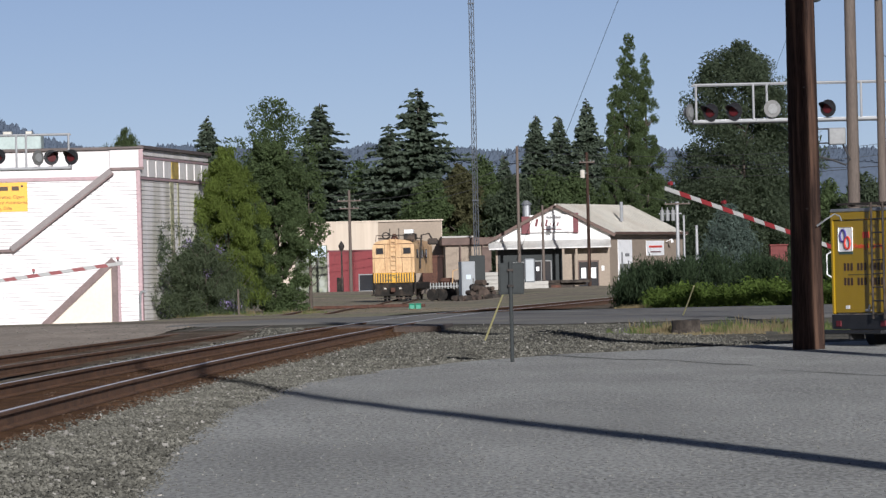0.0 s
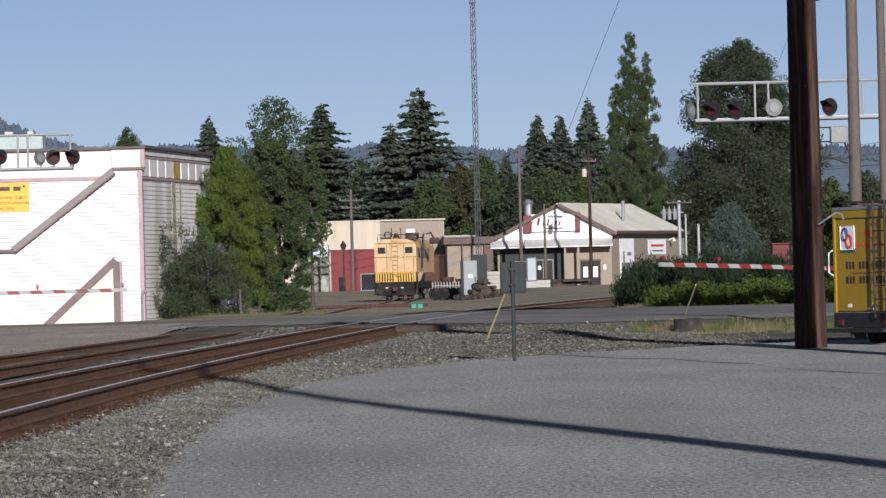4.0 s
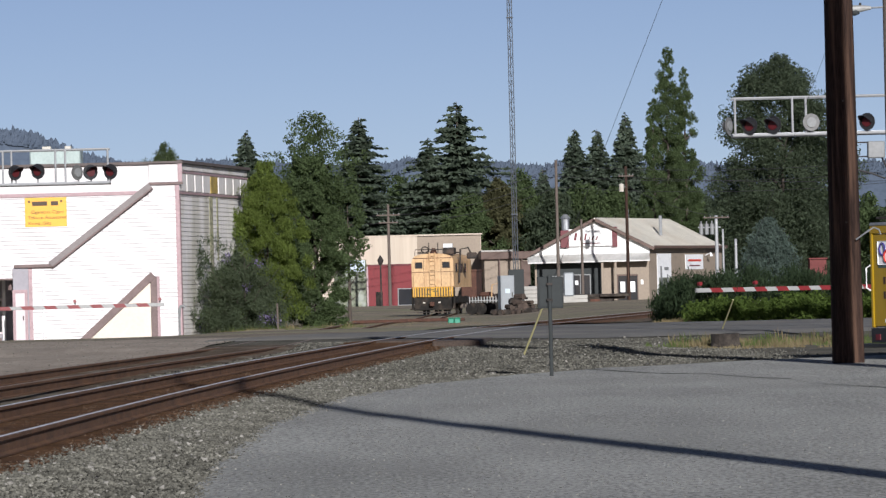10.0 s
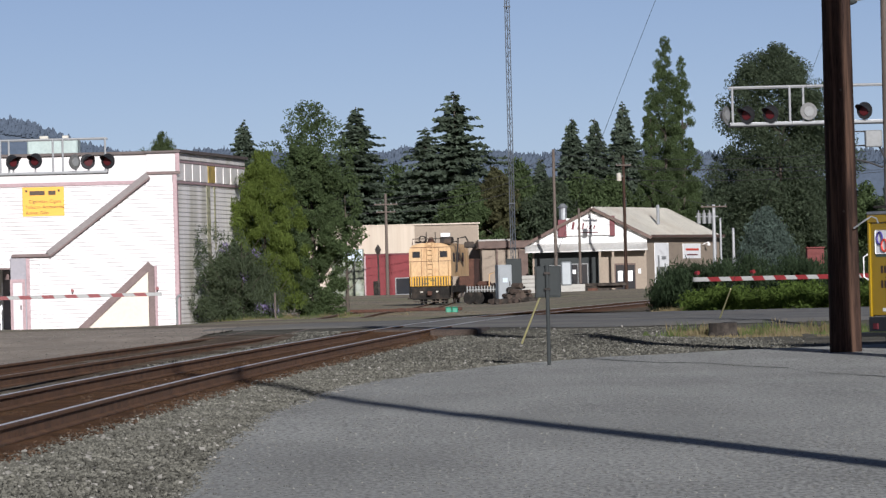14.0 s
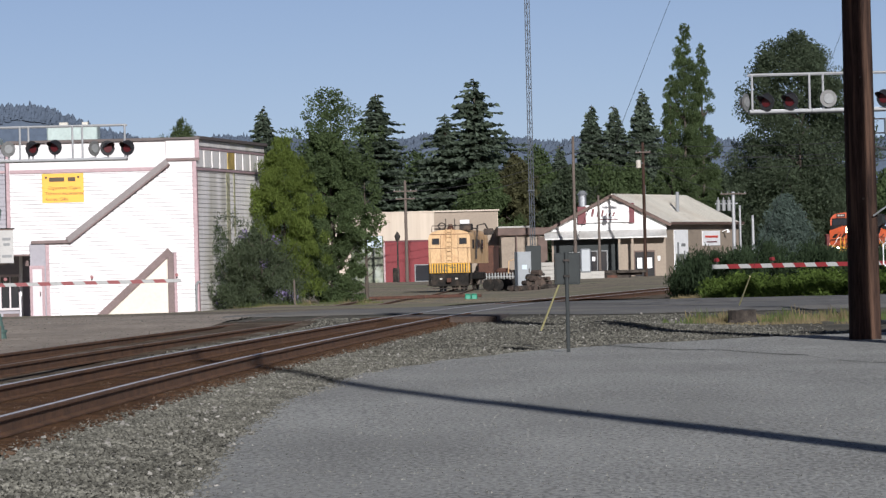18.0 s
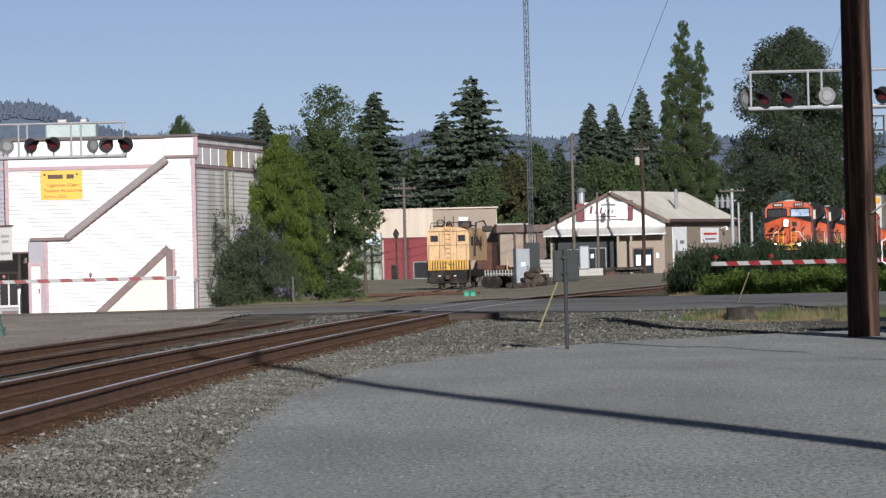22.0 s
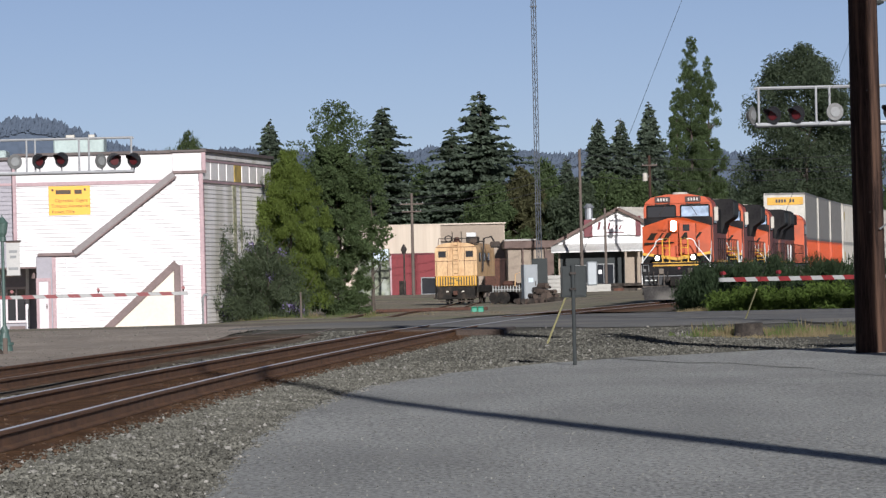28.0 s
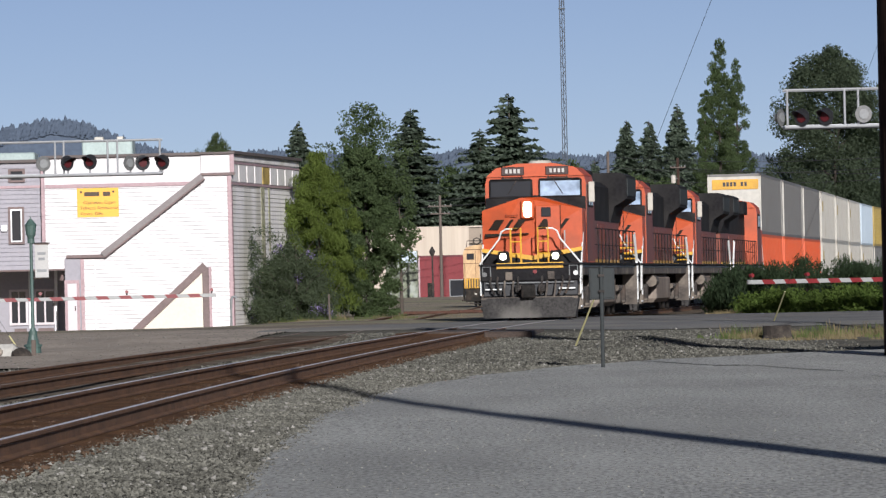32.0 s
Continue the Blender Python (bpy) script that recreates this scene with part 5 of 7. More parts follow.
        part("step_edge", boxes((s * 1.08 - 0.24, s * 1.08 + 0.24, 10.5, 10.58, 0.9, 0.94)), "rail_white", h, "white step edge")
        part("corner_lamp", rods(((s * 1.34, 10.5, 1.36), (s * 1.34, 10.54, 1.36), 0.07), n=12), "rail_white" if s < 0 else "clear_lens", h)
        for z in (0.36, 0.78, 1.2):
            part("step_edge", boxes((s * 1.475 - 0.012, s * 1.475 + 0.012, 9.9, 10.4, z, z + 0.05), (s * 1.475 - 0.012, s * 1.475 + 0.012, -10.5, -10.0, z, z + 0.05)), "rail_white", h, "white step edge")
        handrail(h, [(s * 0.55, 10.5, 1.66), (s * 0.55, 10.5, 2.7), (s * 0.25, 10.5, 2.7), (s * 0.25, 10.5, 1.66)], 0.03, "yellow")
        for z in (1.95, 2.3):
            handrail(h, [(s * 0.25, 10.5, z), (s * 0.55, 10.5, z)], 0.022, "yellow")
        # corner steps
        st = part("step_well", boxes((s * 1.25 - 0.22, s * 1.25 + 0.22, 9.9, 10.4, 0.3, 0.36), (s * 1.25 - 0.22, s * 1.25 + 0.22, 9.9, 10.4, 0.72, 0.78), (s * 1.25 - 0.22, s * 1.25 + 0.22, 9.9, 10.4, 1.14, 1.2), (s * 1.25 - 0.24, s * 1.25 + 0.24, 9.86, 9.9, 0.3, 1.6)), "loco_grey", h)
        part("step_well", boxes((s * 1.25 - 0.22, s * 1.25 + 0.22, -10.5, -10.0, 0.3, 0.36), (s * 1.25 - 0.22, s * 1.25 + 0.22, -10.5, -10.0, 0.72, 0.78), (s * 1.25 - 0.22, s * 1.25 + 0.22, -10.5, -10.0, 1.14, 1.2), (s * 1.25 - 0.24, s * 1.25 + 0.24, -10.0, -9.96, 0.3, 1.6)), "loco_grey", h)
        handrail(h, [(s * 1.47, -10.5, 0.45), (s * 1.47, -10.5, 1.75), (s * 1.47, -9.7, 2.65)], 0.026, "rail_white")
        handrail(h, [(s * 1.47, -10.05, 0.45), (s * 1.47, -10.05, 1.75), (s * 1.47, -9.25, 2.6)], 0.026, "rail_white")
    # plough, coupler, hoses
    bm = bmesh.new()
    prof = [(-1.44, 0.66), (1.44, 0.66), (1.34, 0.08), (-1.34, 0.08)]
    lo, hi = [bm.verts.new((u, 10.3, v)) for u, v in prof], [bm.verts.new((u, 10.75 if v > 0.5 else 10.95, v)) for u, v in prof]
    for i in range(4):
        bm.faces.new((lo[i], lo[(i + 1) % 4], hi[(i + 1) % 4], hi[i]))
    mid = [bm.verts.new((0, 10.95, 0.66)), bm.verts.new((0, 11.2, 0.08))]
    bm.faces.new((hi[0], mid[0], mid[1], hi[3])), bm.faces.new((mid[0], hi[1], hi[2], mid[1])), bm.faces.new(lo[::-1])
    bmesh.ops.recalc_face_normals(bm, faces=bm.faces)
    part("snow_plough", bm, "plough", h, "grimy black steel plough")
    for y, sgn in ((10.5, 1), (-10.7, -1)):
        part("coupler", boxes((-0.14, 0.14, min(y, y + 0.65 * sgn), max(y, y + 0.65 * sgn), 0.72, 0.98), (-0.2, 0.2, min(y + 0.5 * sgn, y + 0.72 * sgn), max(y + 0.5 * sgn, y + 0.72 * sgn), 0.66, 1.04), bevel=0.03), "wagon_dark", h)
        for x in (-0.75, -0.5, 0.5, 0.75):
            part("hose", polyline([(x, y, 1.15), (x, y + 0.25 * sgn, 0.85), (x * 0.9, y + 0.3 * sgn, 0.5), (x * 0.75, y + 0.35 * sgn, 0.45)], 0.03, 6), "loco_grey", h)
        part("cut_lever", rods(((-1.3, y + 0.05 * sgn, 1.1), (1.3, y + 0.05 * sgn, 1.1), 0.016)), "dull_grey", h)
    part("pilot_plate", boxes((-1.4, 1.4, 10.3, 10.42, 0.7, 1.3), bevel=0.03), "black", h)
    for x in (-1.15, -0.95, -0.35, 0.35, 0.95, 1.15):
        part("air_hose", polyline([(x, 10.45, 1.3), (x * 1.02, 10.62, 1.15), (x * 0.97, 10.68, 0.9), (x * 0.9, 10.62, 0.78)], 0.035, 6), "iron", h)
    part("plough_edge", boxes((-1.42, 1.42, 10.72, 10.78, 0.62, 0.69)), "loco_grey", h)
    for x in (-0.62, 0.62):
        part("plug_box", boxes((x - 0.1, x + 0.1, 10.42, 10.6, 1.18, 1.42), bevel=0.02), "loco_grey", h)
        part("draft_pad", boxes((x * 0.55 - 0.1, x * 0.55 + 0.1, 10.42, 10.66, 0.82, 1.05), bevel=0.03), "iron", h)
    for x in (-1.28, 1.28):
        part("grab_loop", polyline([(x - 0.12, 10.5, 1.3), (x - 0.12, 10.55, 1.58), (x + 0.12, 10.55, 1.58), (x + 0.12, 10.5, 1.3)], 0.018), "dull_grey", h)
    part("class_lamp", rods(((-0.15, 10.5, 1.42), (-0.15, 10.56, 1.42), 0.06), n=10), "gate_red", h)
    part("rear_plate", boxes((-1.46, 1.46, -10.75, -10.55, 0.6, 1.66), bevel=0.03), "loco_black", h)
    # long hood
    bm = bmesh.new()
    add_prism(bm, [(-0.92, 1.66), (0.92, 1.66), (0.92, 3.0), (-0.92, 3.0)], "y", -10.0, 5.7)
    part("hood_lower", bm, "orange_grime_shade", h, "orange hood side")
    bm = bmesh.new()
    add_prism(bm, [(-0.93, 3.0), (0.93, 3.0), (0.93, 4.1), (0.7, 4.28), (-0.7, 4.28), (-0.93, 4.1)], "y", -6.2, 5.7)
    part("hood_top", bm, "loco_black", h, "black upper hood")
    bm = bmesh.new()
    add_prism(bm, [(-0.95, 3.0), (0.95, 3.0), (1.1, 3.5), (1.5, 3.75), (1.5, 4.5), (1.3, 4.6), (-1.3, 4.6), (-1.5, 4.5), (-1.5, 3.75), (-1.1, 3.5)], "y", -10.1, -6.4)
    rad = part("radiator", bm, "loco_black", h, "black flared radiator wings")
    for s in (-1, 1):
        part("radiator_grille", boxes((s * 1.51 - 0.02, s * 1.51 + 0.02, -9.9, -6.6, 3.85, 4.42)), "box_grey", rad)
        for k in range(9):
            y = 4.6 - k * 1.15
            part("hood_door", boxes((s * 0.925 - 0.02, s * 0.925 + 0.02, y - 0.5, y + 0.5, 1.8, 2.9), bevel=0.008), "orange_grime_shade", h)
        part("hood_stripe", boxes((s * 0.94 - 0.012, s * 0.94 + 0.012, -10.0, 5.7, 1.68, 1.78)), "yellow", h, "yellow hood stripe")
        for k in range(12):
            y = 5.4 - k * 1.3
            part("stanchion", rods(((s * 1.46, y, 1.66), (s * 1.46, y, 2.7), 0.018), n=5), "loco_black", h)
        part("side_rail", rods(((s * 1.46, 5.5, 2.7), (s * 1.46, -9.9, 2.7), 0.02), ((s * 1.46, 5.5, 2.2), (s * 1.46, -9.9, 2.2), 0.014), n=5), "loco_black", h)
        part("sill_stripe", boxes((s * 1.43 - 0.01, s * 1.43 + 0.01, -10.5, 10.2, 1.52, 1.58)), "dull_grey", h)
    part("intake_box", boxes((-1.15, 1.15, 2.0, 4.6, 3.9, 4.5), bevel=0.05), "loco_black", h)
    part("exhaust", boxes((-0.35, 0.35, -2.0, -1.2, 4.26, 4.62), bevel=0.04), "loco_black", h)
    part("roof_dome", rods(((0, 6.8, 4.58), (0, 6.8, 4.74), 0.42, 0.3), n=14), "container_white", h, "pale roof aerial dome")
    part("horn", rods(((0.5, 3.0, 4.5), (0.5, 3.0, 4.65), 0.03), ((0.5, 2.8, 4.65), (0.5, 3.3, 4.65), 0.04, 0.1), n=8), "galv", h)
    part("fuel_tank", boxes((-1.35, 1.35, -3.2, 3.0, 0.3, 1.28), bevel=0.14), "tank_dust", h, "tan dust-coated fuel tank")
    for x in (-1.3, 1.3):
        part("air_tank", rods(((x, 3.2, 1.05), (x, 4.4, 1.05), 0.2), n=10), "loco_grey", h)
    bogie(h, 6.7, (-2.0, 0.0, 2.0), 5.2)
    bogie(h, -6.7, (-2.0, 0.0, 2.0), 5.2)
    grown = Matrix.Diagonal((1.035, 1.0, 1.037, 1.0))   # 3.1 m wide, 4.8 m high
    for o in h.children_recursive:
        o.data.transform(grown)
    return h


def container(material, label, sign=None, length=16.15):
    h = base("container", label, "shipping container", group="containers on the train")
    w, H, L = 1.3, 2.95, length / 2
    out, back = [], []
    k = 0
    y = -L + 0.06
    while y < L - 0.3:
        for dy, dx in ((0.0, 0.0), (0.1, 0.0), (0.14, 0.03), (0.26, 0.03)):
            out.append((w - 0.035 + dx, y + dy))
            back.append((-(w - 0.035 + dx), y + dy))
        y += 0.3
    out.append((w - 0.035, L - 0.05))
    back.append((-(w - 0.035), L - 0.05))
    bm = bmesh.new()
    add_prism(bm, out + back[::-1], "z", 0.06, H - 0.04)
    part("shell", bm, material, h, "corrugated shell")
    for s in (-1, 1):
        for e in (-1, 1):
            part("corner_post", boxes((s * w - 0.07 * (s > 0), s * w + 0.07 * (s < 0), e * L - 0.1 * (e > 0), e * L + 0.1 * (e < 0), 0, H)), "container_white" if sign or material == "container_grey" else material, h)
    part("frame_rail", boxes((-w, -w + 0.08, -L, L, 0, 0.14), (w - 0.08, w, -L, L, 0, 0.14), (-w, -w + 0.08, -L, L, H - 0.12, H), (w - 0.08, w, -L, L, H - 0.12, H), (-w, w, L - 0.08, L, H - 0.12, H), (-w, w, L - 0.08, L, 0, 0.14)), material, h)
    for k in range(9):
        x = -w + 0.2 + k * (2 * w - 0.4) / 8
        if not sign:
            part("end_rib", boxes((x - 0.05, x + 0.05, L - 0.045, L - 0.01, 0.14, H - 0.12)), material, h)
    part("end_panel", boxes((-w + 0.072, w - 0.072, L - 0.046, L - 0.03, 0.142, H - 0.122)), "container_white" if sign else material, h)
    if material == "container_white" and not sign:
        part("label_plate", boxes((-w - 0.006, -w + 0.01, L - 1.9, L - 0.9, 1.75, 2.35)), "dull_yellow", h, "small yellow side label")
    if sign:
        s = part("sign_panel", boxes((-w + 0.12, w - 0.22, L, L + 0.012, 2.2, 2.68)), "yellow", h, "yellow name panel with dark bars")
        for k in (0, 1, 3, 4, 5, 6):
            part("name_bar", boxes((-0.62 + k * 0.175, -0.62 + k * 0.175 + 0.12, L + 0.012, L + 0.02, 2.35, 2.55)), "black", s)
    return h


def well_car(label):
    h = base("well_car", label, "freight wagon", group="wagons of the train")
    L = 18.4 / 2
    for s in (-1, 1):
        part("side_sill", boxes((s * 1.46 - 0.06, s * 1.46 + 0.06, -L + 1.1, L - 1.1, 0.3, 1.15), bevel=0.03), "rust", h)
    part("well_floor", boxes((-1.4, 1.4, -L + 1.1, L - 1.1, 0.28, 0.36)), "rust", h)
    for e in (-1, 1):
        y0, y1 = sorted((e * (L - 1.15), e * L))
        part("end_platform", boxes((-1.45, 1.45, y0, y1, 0.95, 1.2), bevel=0.03), "rust", h)
        bogie(h, e * L, (-0.89, 0.89), 2.4, 0.46)
    return h


def line_pose(d, half):
    """A vehicle's pose with its middle d metres up the line (measured along y), its ends riding half metres each way."""
    a, b = (main_x(d - half), d - half), (main_x(d + half), d + half)
    ang = math.degrees(math.atan2(b[0] - a[0], b[1] - a[1]))
    return pose((a[0] + b[0]) / 2, (a[1] + b[1]) / 2, 0, 0, 0, 180 - ang)


SPEED, HEAD = 17.5, 146.8   # metres a second; where the leader's plough is at 32 s
COS = 0.9918
TRAIN = []                  # (thing, distance of its middle behind the leader's nose, lift, turned round)
pos = 11.1
for k in range(4):
    lead = k == 0
    lo = locomotive(("orange and black leading locomotive with lit headlamps" if lead else "orange and black locomotive coupled behind the leader"), lead)
    TRAIN.append((lo, pos, 6.7, 0.0, k == 3))
    pos += 22.3
pos += -11.15 + 9.2 + 0.9
LOADS = [("container_grey", "orange_dull"), ("container_grey", "orange_dull"), ("container_grey", "orange_dull"), ("container_white", "container_white"), ("container_white", "container_white"),
         ("container_white", "container_white"), ("container_blue", "container_white"), ("dull_yellow", "container_grey"), ("container_white", "orange_dull"), ("container_grey", "container_white"), ("container_white", "container_blue")]
NAMES = {"container_grey": "grey ribbed container", "orange_dull": "dull orange container", "container_white": "off-white ribbed container", "container_blue": "pale blue-grey container", "dull_yellow": "dull yellow container"}
for k, (top, low) in enumerate(LOADS):
    TRAIN.append((well_car("rusty well wagon carrying two stacked containers"), pos, 9.2, 0.0, False))
    TRAIN.append((container(low, NAMES[low] + " in the well wagon"), pos, 9.2, 0.26, False))
    TRAIN.append((container(top, NAMES[top] + " stacked on another", sign=(k == 0)), pos, 9.2, 3.22, False))
    pos += 18.4


# ---- trees and plants ----
def leaf_cloud(centres, size, count, seed, flat=0.0, droop=0.0, slim=0.42):
    """Many small bent leaf sprays scattered about centres (x, y, z, radius); returns vertices and faces."""
    rng = np.random.default_rng(seed)
    c = np.array(centres, float)
    wt = c[:, 3] ** 2
    idx = rng.choice(len(c), count, p=wt / wt.sum())
    d = rng.normal(size=(count, 3))
    far = np.linalg.norm(d, axis=1)
    d *= (np.minimum(far, 2.2) / far)[:, None]
    p = c[idx, :3] + d * (c[idx, 3] * 0.62)[:, None]
    u = rng.normal(size=(count, 3)) * np.array([1, 1, 1 - flat])
    u[:, 2] -= droop
    u /= np.linalg.norm(u, axis=1)[:, None]
    v = np.cross(u, rng.normal(size=(count, 3)))
    v /= np.linalg.norm(v, axis=1)[:, None] + 1e-9
    s = size * (0.6 + 0.8 * rng.random(count))
    a, b = u * s[:, None], v * (s * slim)[:, None]
    up = np.cross(u, v) * (s * 0.22)[:, None]
    verts = np.empty((count, 4, 3))
    verts[:, 0], verts[:, 1], verts[:, 2], verts[:, 3] = p - a, p - b + up, p + a, p + b + up
    f = np.arange(count * 4).reshape(-1, 4)
    return verts.reshape(-1, 3), f


def crown_mesh(name, centres, size, count, seed, material, **kw):
    v, f = leaf_cloud(centres, size, count, seed, **kw)
    me = bpy.data.meshes.new(name)
    me.from_pydata(v.tolist(), [], f.tolist())
    me.materials.append(M[material])
    return me


def branching(bm, trunk_h, r, limbs, seed, spread, tall):
    rng = random.Random(seed)
    add_rod(bm, (0, 0, -0.3), (0.1 * r, 0, trunk_h), r, r * 0.6, n=9)
    add_rod(bm, (0.1 * r, 0, trunk_h), (0, 0, tall * 0.85), r * 0.6, r * 0.12, n=7)
    for k in range(limbs):
        z = trunk_h * 0.7 + (tall * 0.75 - trunk_h * 0.7) * k / limbs
        a = k * 2.4 + rng.random()
        L = spread * (0.55 + 0.4 * rng.random()) * (1.15 - z / tall)
        p = Vector((0, 0, z))
        q = p + Vector((math.cos(a) * L * 0.6, math.sin(a) * L * 0.6, L * 0.45))
        e = q + Vector((math.cos(a + 0.4) * L * 0.4, math.sin(a + 0.4) * L * 0.4, L * 0.5))
        add_rod(bm, p, q, r * 0.32, r * 0.18, n=6, caps=False)
        add_rod(bm, q, e, r * 0.18, r * 0.05, n=5, caps=False)


def broadleaf(x, y, z0, tall, width, seed, material, label, count=9000, leaf=0.16, shape=None, trunk=0.25, clumps=60, bark="bark", category="tree", low=0.1, group="", droop=0.25, slim=0.42, grain=1.0, wild=0.5):
    """shape(f): half-width share at height share f."""
    rng = random.Random(seed)
    h = base("tree", label, category, pose(x, y, z0, 0, 0, 0), group)
    shape = shape or (lambda f: math.sin(math.pi * min(1, max(0, 0.12 + 0.86 * f))) ** 0.7)
    bm = bmesh.new()
    branching(bm, tall * trunk, max(0.07, tall * 0.017), 11, seed, width / 2, tall)
    part("trunk", bm, bark, h)
    centres = []
    for k in range(clumps):
        f = low + (1 - low) * (k + rng.random()) / clumps
        R = width / 2 * shape(f) * (1.0 - 0.56 * wild + wild * rng.random())
        a, q = rng.random() * 6.283, math.sqrt(rng.random())
        cr = grain * min(0.4 * R + 0.03 * width, width * 0.15) * (0.4 + 0.9 * rng.random())
        rr = max(0.0, R - cr * 0.7) * (0.35 + 0.65 * q)
        centres.append((rr * math.cos(a), rr * math.sin(a), tall * f - cr * 0.4 * (f > 0.9), cr))
    ob = new("crown", crown_mesh("crown", centres, leaf, count, seed, material, droop=droop, slim=slim))
    ob.parent = h
    return h


def fir_mesh(tall, width, seed, material, layers=26, ragged=0.35, spray=0.5, start=0.12):
    """Whorls of drooping boughs, each a row of flat needle sprays."""
    rng = np.random.default_rng(seed)
    vs, fs = [], []
    n = 0
    for k in range(layers):
        f = k / layers
        z = tall * (start + (1 - start) * f)
        R = width / 2 * (1 - f) ** 0.82 + 0.006 * width
        arms = int(8 + 7 * (1 - f))
        for j in range(arms):
            a = j * 6.283 / arms + rng.random() * 0.9
            L = R * (1 - ragged * rng.random() ** 0.8) * (1.0 + 0.5 * ragged * rng.random() ** 3)
            lift = rng.normal() * 1.3 * tall / layers
            steps = max(2, int(L / spray * 1.6))
            for s in range(steps):
                q = (s + 0.5) / steps
                r = L * q
                zz = z + lift - L * 0.42 * q + L * 0.2 * q * q
                for side in (-1, 1, 0):
                    aa = a + side * 0.75 + rng.normal() * 0.15
                    w = spray * 1.6 * (1.15 - 0.45 * q) * (0.7 + 0.5 * rng.random()) * min(1.0, 0.35 + L / (2.5 * spray))
                    px, py = r * math.cos(a), r * math.sin(a)
                    ex, ey = px + w * math.cos(aa), py + w * math.sin(aa)
                    dz = (-0.62 + 0.3 * rng.normal()) * w
                    nx, ny = -math.sin(aa) * w * 0.3, math.cos(aa) * w * 0.3
                    mz, t1 = zz + dz * 0.3, rng.normal()
                    vs += [(px, py, zz), ((px + ex) / 2 + nx, (py + ey) / 2 + ny, mz - (0.1 + 0.45 * t1) * w), (ex, ey, zz + dz), ((px + ex) / 2 - nx, (py + ey) / 2 - ny, mz + (0.05 + 0.35 * t1) * w)]
                    fs.append((n, n + 1, n + 2, n + 3))
                    n += 4
    return raw("crown", vs, fs, material)


FIRS = {}


def fir(x, y, z0, tall, width, kind, label, turn=0.0, material="needle", group="conifers"):
    """Conifers share a few crown meshes; each stands at its own size and turn."""
    key = (kind, material)
    ws = {"slim": 7.0, "ragged": 10.0, "dense": 8.0, "top": 8.0}[kind]
    if key not in FIRS:
        ragged, spray, layers, start = {"slim": (0.55, 0.2, 74, 0.05), "ragged": (0.85, 0.24, 54, 0.06), "dense": (0.5, 0.22, 76, 0.02), "top": (0.7, 0.26, 46, 0.08)}[kind]
        bm = bmesh.new()
        add_rod(bm, (0, 0, -0.8), (0, 0, 20.2), 0.26, 0.02, n=7)
        FIRS[key] = (fir_mesh(20.0, ws, 11 + len(FIRS), material, layers, ragged, spray, start), mesh_of(bm, "bark"))
    crown, trunk = FIRS[key]
    h = base("tree", label, "tree", pose(x, y, z0, 0, 0, turn), group)
    for nm, me in (("crown", crown), ("trunk", trunk)):
        o = new(nm, me)
        o.parent = h
        o.scale = (width / ws, width / ws, tall / 20)
    return h


def grass_patch(name, spots, count, tall, seed, material, label):
    rng = np.random.default_rng(seed)
    vs, fs = [], []
    for k in range(count):
        x0, x1, y0, y1, t = spots[int(rng.integers(len(spots)))]
        x, y = x0 + (x1 - x0) * rng.random(), y0 + (y1 - y0) * rng.random()
        z = ground_z(x, y) - 0.04
        patch = noise.noise((x * 1.4, y * 0.5, seed))
        if patch < -0.12:
            continue
        H = tall * t * (0.45 + 1.3 * max(0.0, patch)) * (0.35 + 0.9 * rng.random() ** 1.5)
        a, lean = rng.random() * 6.283, H * 0.35 * rng.random()
        w = 0.004 + 0.006 * rng.random()
        c, s = math.cos(a), math.sin(a)
        m = len(vs)
        vs += [(x - w, y, z), (x + w, y, z), (x + lean * 0.4 * c + w * 0.6, y + lean * 0.4 * s, z + H * 0.6), (x + lean * c, y + lean * s, z + H)]
        fs.append((m, m + 1, m + 2, m + 3))
    return tagged(new(name, raw(name, vs, fs, material)), label, "grass", kind="stuff")


# beside the white building
broadleaf(-6.0, 190, -0.55, 3.5, 3.5, 3, "leaf_grey", "grey-green butterfly bush with lilac blossom", 34000, 0.062, lambda f: 1.0 - 0.2 * f if f < 0.55 else 1.98 * (1.0 - f), trunk=0.08, clumps=520, category="shrub", low=0.02, wild=1.0, grain=0.42, droop=-0.9, slim=0.24)
broadleaf(-5.7, 189.6, -0.55, 4.0, 4.4, 14, "leaf_grey", "straggling outer shoots of the butterfly bush", 3000, 0.07, lambda f: 1.0 if f < 0.5 else 1.9 * (1.03 - f), trunk=0.08, clumps=160, category="shrub", low=0.1, wild=1.2, grain=0.4, droop=-1.2, slim=0.2)
broadleaf(-6.9, 190.3, -0.55, 4.1, 1.7, 8, "leaf_grey", "thin straggling bush against the side wall", 2600, 0.062, lambda f: 0.7 + 0.4 * f, trunk=0.1, clumps=90, category="shrub", low=0.1, grain=0.7, droop=-0.8, slim=0.24)
broadleaf(-5.0, 198, -0.5, 7.1, 2.9, 4, "leaf_light", "tall yellow-green feathery shrub beside the building", 52000, 0.085, lambda f: 0.85 + 0.15 * math.sin(4 * f) if f < 0.8 else max(0.25, 4.2 * (1.0 - f)), trunk=0.08, clumps=300, low=0.1, wild=0.8, grain=0.5, droop=-1.8, slim=0.17)
